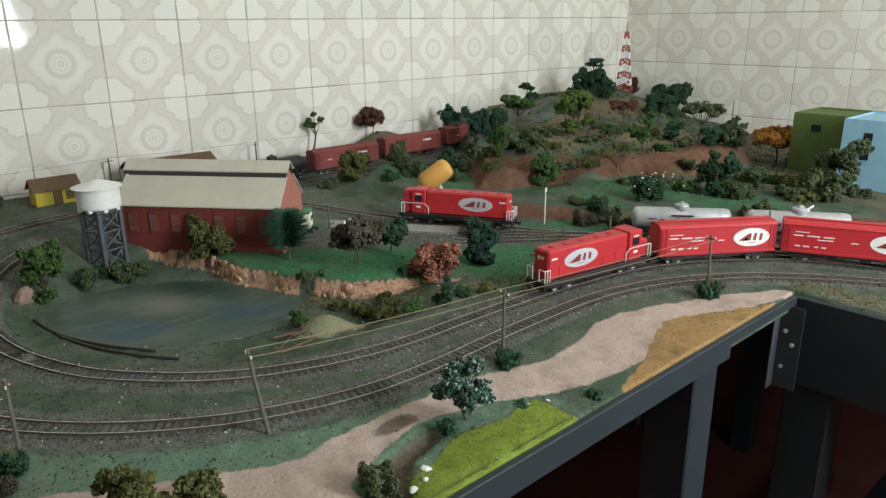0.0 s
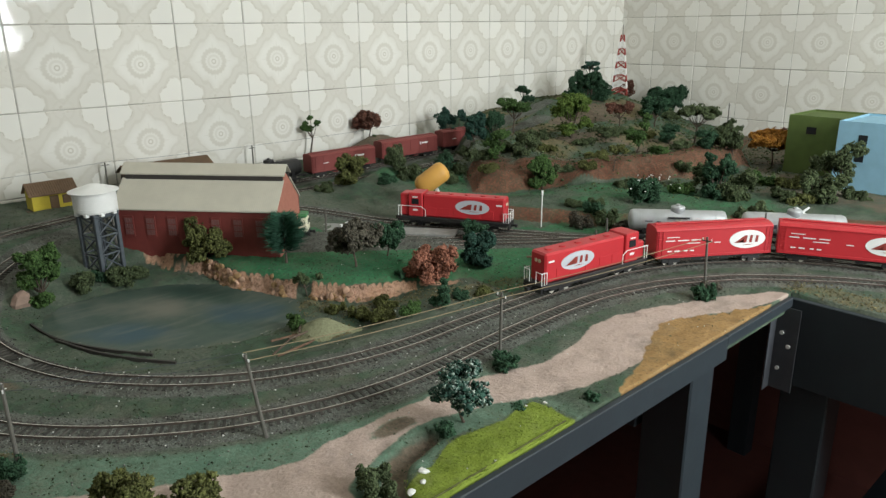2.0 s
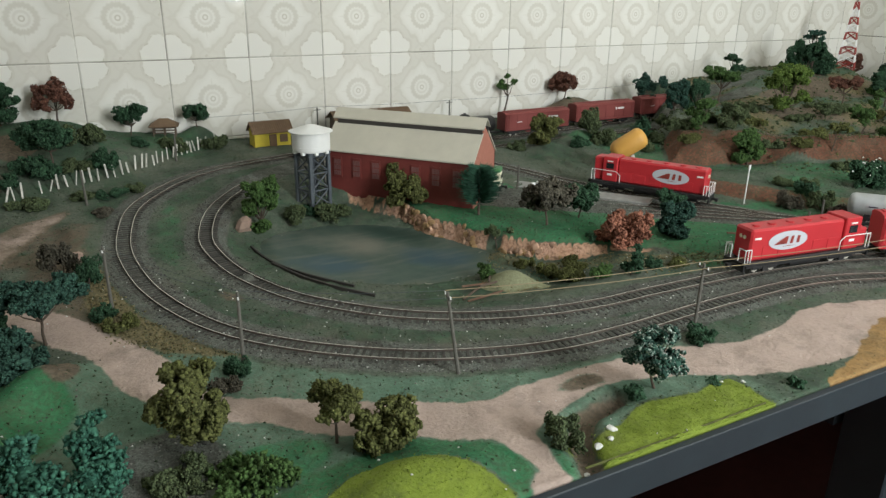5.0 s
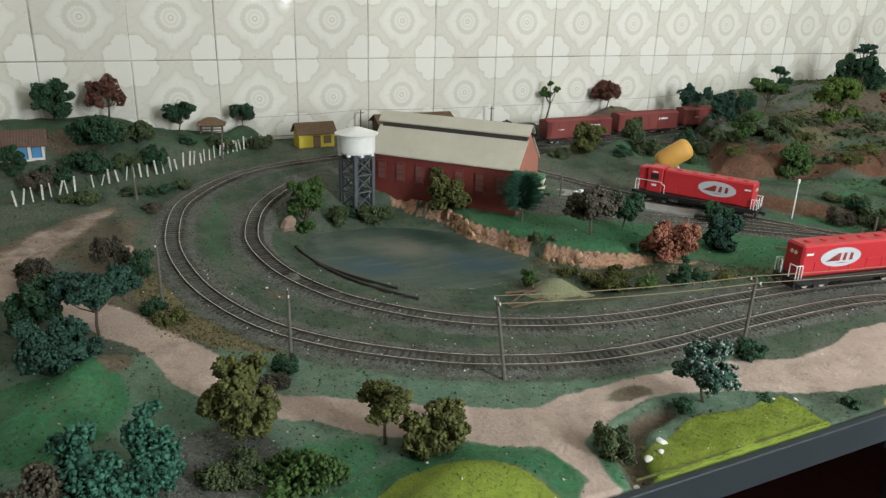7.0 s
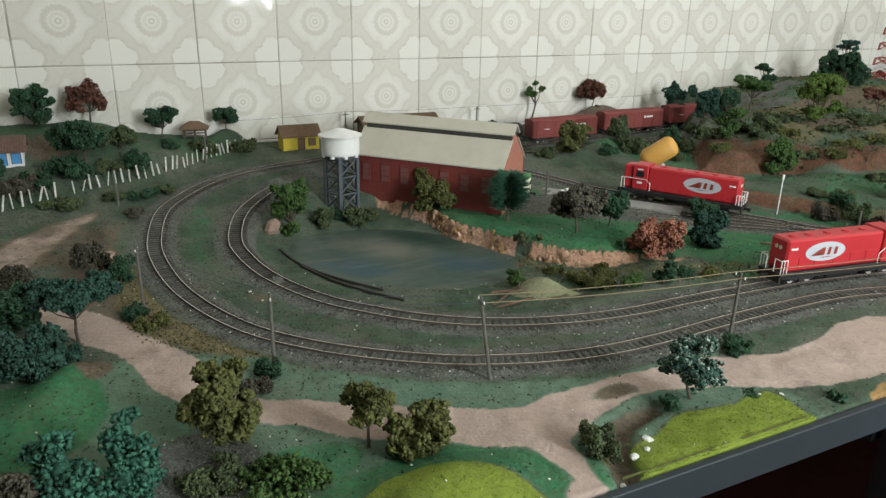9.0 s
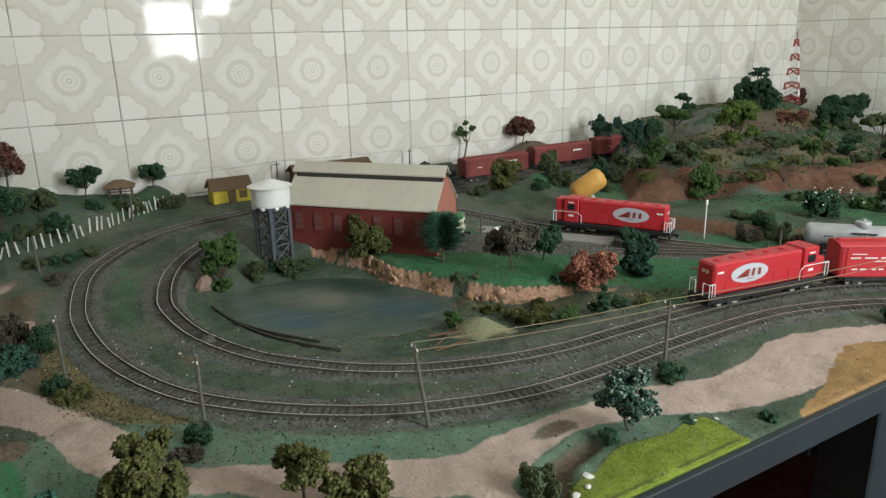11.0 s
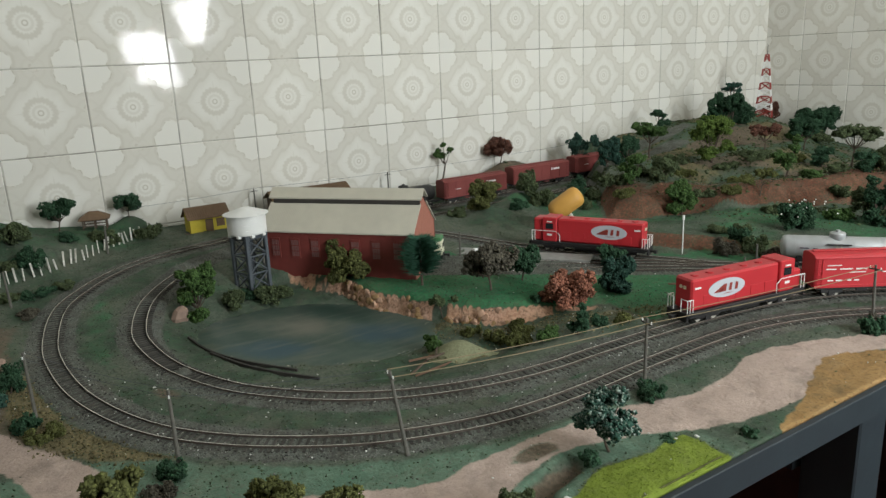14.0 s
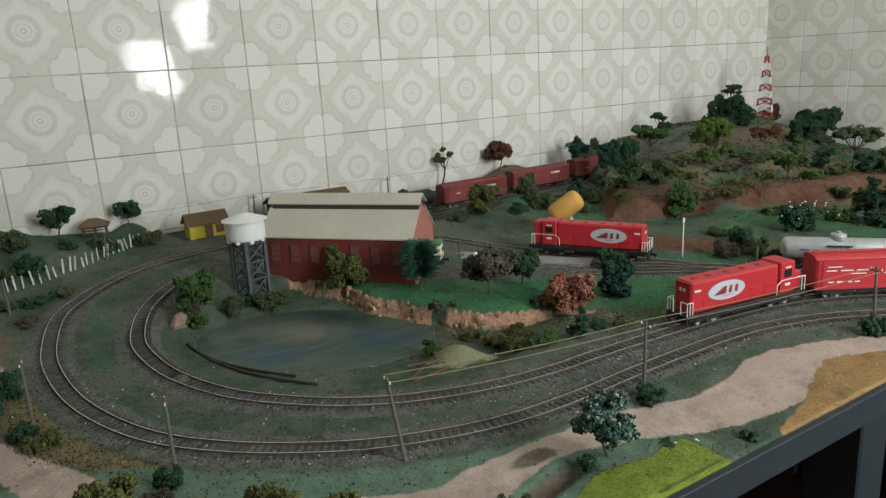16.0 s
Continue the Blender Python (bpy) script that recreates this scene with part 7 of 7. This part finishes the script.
tree(0.700, -0.735, 0.024, 0.044, "dark", "bush")
tree(0.500, -1.052, 0.022, 0.036, "dark", "bush")
tree(0.530, -1.045, 0.014, 0.030, "grey", "bush")

# along the front
tree(-0.291, -0.962, 0.066, 0.066, "olive", "low")
tree(-0.194, -1.006, 0.058, 0.046, "olive", "round")
tree(-0.160, -1.022, 0.032, 0.060, "olive", "low")
tree(0.077, -1.055, 0.058, 0.058, "blue", "round", lean=-8, tips="tips", label="dull green tree with frosted tips beside the lane")
tree(-0.385, -0.735, 0.066, 0.084, "blue", "umbrella")
tree(-0.416, -0.797, 0.052, 0.068, "blue", "low")
tree(-0.437, -0.712, 0.058, 0.059, "dark", "low")
tree(-0.040, -1.082, 0.026, 0.039, "frost", "bush")
tree(0.180, -1.006, 0.017, 0.035, "dark", "bush")
tree(-0.378, -0.982, 0.056, 0.086, "teal", "bush", chunk=1.15, label="large teal lichen bush")
tree(-0.430, -0.998, 0.034, 0.060, "grey", "bush")
tree(-0.264, -1.022, 0.019, 0.062, "green", "bush")
tree(-0.234, -0.869, 0.017, 0.031, "dark", "bush")
tree(-0.252, -0.894, 0.015, 0.027, "grey", "bush")
tree(-0.318, -0.728, 0.015, 0.034, "olive", "bush")
tree(-0.332, -0.693, 0.013, 0.029, "dark", "bush")
tree(-0.366, -0.548, 0.042, 0.044, "grey", "bush")
tree(-0.342, -0.594, 0.036, 0.043, "dark", "bush")
tree(-0.448, -0.578, 0.036, 0.052, "grey", "bush")
tree(-0.178, -1.018, 0.009, 0.017, "frost", "bush")
tree(-0.304, -1.002, 0.014, 0.046, "frost", "bush")
tree(0.055, -1.056, 0.008, 0.023, "dark", "bush")
tree(0.129, -1.072, 0.006, 0.017, "dark", "bush")
tree(0.190, -1.107, 0.010, 0.016, "dark", "bush")

# bank behind the fence
tree(-0.431, -0.040, 0.073, 0.069, "dark", "low")
tree(-0.347, -0.036, 0.078, 0.066, "brown", "round")
tree(-0.233, -0.036, 0.060, 0.064, "dark", "round")
tree(-0.114, -0.024, 0.046, 0.056, "dark", "round")
tree(-0.362, -0.190, 0.072, 0.090, "dark", "round")
tree(-0.485, -0.222, 0.052, 0.042, "dark", "low")
tree(-0.385, -0.215, 0.034, 0.072, "dark", "bush")
tree(-0.171, -0.105, 0.025, 0.061, "frost", "bush")
tree(-0.094, -0.070, 0.024, 0.064, "frost", "bush")
tree(-0.228, -0.110, 0.014, 0.049, "dark", "bush")
tree(-0.436, -0.232, 0.021, 0.058, "dark", "bush")
tree(-0.292, -0.290, 0.013, 0.043, "dark", "bush")
tree(-0.330, -0.200, 0.017, 0.050, "frost", "bush")
tree(-0.320, -0.130, 0.034, 0.080, "frost", "bush")
tree(-0.290, -0.190, 0.036, 0.060, "dark", "bush")
tree(-0.400, -0.300, 0.016, 0.060, "frost", "bush")
tree(-0.330, -0.285, 0.010, 0.040, "frost", "bush")
tree(-0.255, -0.275, 0.012, 0.040, "frost", "bush")
tree(-0.310, -0.360, 0.012, 0.036, "grey", "bush")
tree(-0.455, -0.255, 0.030, 0.050, "grey", "bush")


# ---- stones, rubble and litter ----
def strewn(name, count, weigh, size, material, label, template=OCTA, squash=0.7, lift=0.3, reach=1.0):
    """Loose bits on the ground; weigh gives their density from the places and what covers them."""
    pts, mask = GROUND["points"], GROUND["cover"]
    weights = np.clip(weigh(pts[:, 0], pts[:, 1], mask), 0, None) * ((pts[:, 0] < reach) & (pts[:, 0] > -0.62) & (pts[:, 1] > -1.3))
    pick = RNG.choice(len(pts), count, p=weights / weights.sum())
    p = pts[pick] + RNG.uniform(-0.0033, 0.0033, (count, 3)) * (1, 1, 0)
    p[:, 1] = np.maximum(p[:, 1], np.where(p[:, 0] < WING, FRONT, WING_END))
    p[:, 2] += size * lift
    me = scatter_mesh(name, p, size * RNG.uniform(0.5, 1.5, count), material, squash, 0.4, template)
    return tagged(new(name, me), label, "litter", kind="stuff")


def off_pond(x, y):
    c, s = math.cos(radians(-48)), math.sin(radians(-48))
    u, v = ((x - 0.012) * c + (y + 0.572) * s) / 0.165, (-(x - 0.012) * s + (y + 0.572) * c) / 0.11
    return (np.hypot(u, v) > 1.0) * 1.0


strewn("ballast_gravel", 36000, lambda x, y, m: m[:, 6] * np.clip(1.3 - x, 0.2, 1.0) + 0.06 * (1 - m[:, 2]) * off_pond(x, y) * (y > -1.0), 0.0009, M_BALLAST, "fine grey ballast along the tracks")
strewn("ground_litter", 22000, lambda x, y, m: (1 - m[:, 6]) * np.clip(1 - 1.6 * m[:, 2], 0, 1) * (1 - m[:, 1]) * (1 - 0.85 * m[:, 3]) * off_pond(x, y), 0.0012, M_LITTER, "crumbs of green and brown ground foam", FLAKE, 0.8)
strewn("dry_grass_litter", 4000, lambda x, y, m: m[:, 7], 0.0015, M_DRYGRASS, "tufts of dry yellow grass", FLAKE, 1.0)
strewn("moss_flock", 4500, lambda x, y, m: m[:, 1], 0.0006, M_MOSSBLADE, "bright yellow-green flock", FLAKE, 0.9)
strewn("pale_chip_litter", 430, lambda x, y, m: (m[:, 6] + 0.3) * (y < -0.6) * (x < 0.5) * off_pond(x, y), 0.0009, M_WHITESTONE, "scattered pale stone chips", OCTA, 0.7)


def on_hill(x, y):
    return (x > 0.72) * (y > -0.86) * np.clip((x - 0.70 + 0.5 * (y + 0.4)) * 6, 0, 1)


strewn("hill_scrub", 2600, lambda x, y, m: on_hill(x, y) * np.clip(1 - 0.75 * m[:, 4] - 0.6 * m[:, 8], 0.05, 1) * (1 - m[:, 6]), 0.0034, M_LEAF["frost"], "low dull green scrub over the hill", OCTA, 0.7, 0.2, 1.85)
strewn("hill_bracken", 1500, lambda x, y, m: on_hill(x, y) * (1 - m[:, 6]), 0.0026, M_LEAF["olive"], "low brownish olive scrub over the hill", FLAKE, 1.0, 0.3, 1.85)
strewn("hill_litter", 9000, lambda x, y, m: on_hill(x, y) * (1 - m[:, 6]), 0.0013, M_LITTER, "crumbs of green and brown ground foam on the hill", FLAKE, 0.9, 0.3, 1.85)


def stone_mesh(name, size, material, seed, squash=1.0):
    """A broken stone: a ball cut by flat faces and roughened."""
    bm = bmesh.new()
    bmesh.ops.create_icosphere(bm, subdivisions=2, radius=1.0)
    cuts = RNG.normal(size=(9, 3))
    cuts /= np.linalg.norm(cuts, axis=1)[:, None]
    for v in bm.verts:
        k = min(1.0, min(0.66 / max(0.01, v.co.dot(c)) if v.co.dot(c) > 0 else 1.0 for c in [Vector(q) for q in cuts]))
        v.co = v.co * (k * (1 + 0.10 * noise.noise(v.co * 3.0 + Vector((seed, 2 * seed, 0)))))
        v.co = Vector((v.co.x, v.co.y, v.co.z * squash + 0.1)) * size
    return finish(bm, name, material)


def cliff_rocks():
    """Salmon and ochre rock lumps set into the face of the low cutting, larger where the face is steep."""
    line = smooth_line([(x, y, 0) for x, y in CLIFF[2:-2]], 0.0058)
    t = thing("rock_cutting", Matrix(), "low cutting of salmon and ochre rock lumps", "rocks")
    shapes = [stone_mesh("rock", 0.0048, M_ROCK if k % 3 else M_OCHRE, 7.0 * k, 1.15) for k in range(9)]
    for i, p in enumerate(line):
        if p.x > 0.30 or noise.noise((p.x * 24, p.y * 24, 5.0)) < (-0.22 if p.x < 0.225 else 0.12):
            continue
        ahead = line[min(i + 1, len(line) - 1)] - line[max(i - 1, 0)]
        yaw = math.degrees(math.atan2(ahead.y, ahead.x))
        out = Vector((-ahead.y, ahead.x, 0)).normalized() * -0.0045
        for k in range(2 if p.x < 0.2 else 1):
            x, y = p.x + out.x + RNG.normal() * 0.0025, p.y + out.y + RNG.normal() * 0.0025
            ob = new("rock", shapes[int(RNG.integers(9))])
            ob.parent = t
            ob.matrix_basis = pose(x, y, land(x, y) - 0.0008 + 0.004 * k * RNG.random(), 0, 0, yaw + RNG.uniform(-30, 30)) @ Matrix.Diagonal((RNG.uniform(0.8, 1.5), 0.75, RNG.uniform(0.8, 1.35), 1))


cliff_rocks()


def hay_heap():
    """A low heap of pale greenish chaff beside the pond."""
    bm = bmesh.new()
    c, q = math.cos(radians(-40)), math.sin(radians(-40))
    rings = []
    for e in (0.0, 0.25, 0.5, 0.75, 0.95, 1.05):
        ring = []
        for i in range(28 if e else 1):
            a = 2 * math.pi * i / 28
            k = e * (1 + 0.10 * math.sin(3 * a + 1) + 0.06 * math.sin(7 * a))
            u, v = 0.040 * k * math.cos(a), 0.026 * k * math.sin(a)
            x, y = 0.113 + u * c - v * q, -0.775 + u * q + v * c
            ring.append(bm.verts.new((x, y, land(x, y) + 0.0045 * (1 - e * e) + 0.0008 * noise.noise((x * 260, y * 260, 1.0)))))
        rings.append(ring)
    for i in range(28):
        bm.faces.new((rings[0][0], rings[1][i], rings[1][(i + 1) % 28]))
    for a, b in zip(rings[1:], rings[2:]):
        for i in range(28):
            bm.faces.new((a[i], b[i], b[(i + 1) % 28], a[(i + 1) % 28]))
    bmesh.ops.recalc_face_normals(bm, faces=bm.faces[:])
    m = mat("pale_chaff", (0.27, 0.275, 0.165), 0.95, spec=0.2, grain=0.7, scale=420, colour2=(0.15, 0.16, 0.095), patch=0.4, patch_scale=40, bump=0.6, bump_scale=500)
    solo("chaff_mound", bm, m, Matrix(), "low mound of pale greenish chaff beside the pond", "mound", smooth=True)


hay_heap()


def rock(name, x, y, size, material, label, squash=1.0):
    ob = new(name, stone_mesh(name, size, material, x * 90, squash))
    ob.matrix_basis = on_land(x, y)
    return tagged(ob, label, "stone", "loose stones")


rock("rock", -0.133, -0.447, 0.013, M_PINKROCK, "pink plaster rock beside the inner loop", 1.5)
rock("rock", -0.352, -0.500, 0.011, M_PINKROCK, "pinkish rock bank beside the dirt road", 0.8)
for x, y, s in ((0.001, -1.087, 0.0062), (-0.008, -1.097, 0.0035), (-0.022, -1.099, 0.0050), (-0.043, -1.112, 0.0045), (-0.037, -1.079, 0.0026), (0.152, -1.083, 0.0032), (-0.212, -0.676, 0.003), (-0.177, -1.013, 0.003), (0.135, -1.075, 0.0024)):
    rock("stone", x, y, s * 0.8, M_WHITESTONE, "small white plaster stone", 0.55)


def lumber():
    for i, (x, y, a, n) in enumerate(((0.062, -0.772, 30, 0.05), (0.075, -0.762, -8, 0.045), (0.088, -0.775, 12, 0.05), (0.070, -0.790, 3, 0.055), (0.092, -0.758, 55, 0.03), (0.47, -0.805, -30, 0.035), (0.48, -0.80, -40, 0.03))):
        bm = bmesh.new()
        box(bm, -n / 2, -0.0012, 0, n / 2, 0.0012, 0.0022, bevel=0.0003)
        solo("plank", bm, M_PLANK if i % 2 else M_WOOD, on_land(x, y, a) @ pose(0, 0, 0.001 + 0.0012 * (i % 3), 0, 3 * (i % 3 - 1), 0), "loose weathered plank in a small heap", "plank", "loose planks")


lumber()


def flowers():
    pts = np.array([(0.843 + RNG.normal() * 0.020, -0.757 + RNG.normal() * 0.014, land(0.843, -0.75) + RNG.uniform(0.026, 0.052)) for _ in range(30)])
    me = scatter_mesh("white_flowers", pts, RNG.uniform(0.0009, 0.0019, 30), M_WHITESTONE, 1.0, 0.3, (ICO_V, ICO_F))
    return tagged(new("white_flowers", me), "white blossoms on the dark bush", "flowers", kind="stuff")


flowers()

# ---- wall tiles, last ----
FIRST, COLS = -7 * TILE, 20
tile_wall(wall_north, COLS, lambda i: pose(FIRST + TILE * (i + 0.5), 0.0, ROW0), -2 * TILE, 6)
tile_wall(wall_east, 13, lambda i: pose(EAST, 0.029 - TILE * (i + 0.5), ROW0 + 0.01, 0, 0, -90), -2 * TILE, 6)
LOW, HIGH = -2 * TILE, 4 * TILE
north_frame = pose(TILE / 2, 0.0, ROW0 + TILE / 2)
for x0, x1, z0, z1 in ((WEST, EAST, HIGH + 0.001, CEIL - ROW0), (WEST, FIRST - 0.001, LOW, HIGH)):
    plain_tiles(wall_north, x0 - TILE / 2, x1 - TILE / 2, z0 - TILE / 2, z1 - TILE / 2, north_frame, "tile_sheet")
east_frame = pose(EAST, 0.029 - TILE / 2, ROW0 + 0.01 + TILE / 2, 0, 0, -90)
for y0, y1, z0, z1 in ((0.0, -SOUTH, HIGH + 0.001, CEIL - ROW0 - 0.01), (13 * TILE - 0.028, -SOUTH, LOW, HIGH)):
    plain_tiles(wall_east, y0 + 0.029 - TILE / 2, y1 + 0.029 - TILE / 2, z0 - TILE / 2, z1 - TILE / 2, east_frame, "tile_sheet")
for parent, x0, y0, x1, y1 in ((wall_north, WEST, 0.0, EAST, 0.006), (wall_east, EAST, SOUTH, EAST + 0.006, 0.0)):
    bm = bmesh.new()
    box(bm, x0, y0, 0.0, x1, y1, ROW0 + LOW - 0.002)
    part("painted_dado", bm, M_FLOOR, parent, "dark red painted lower wall")
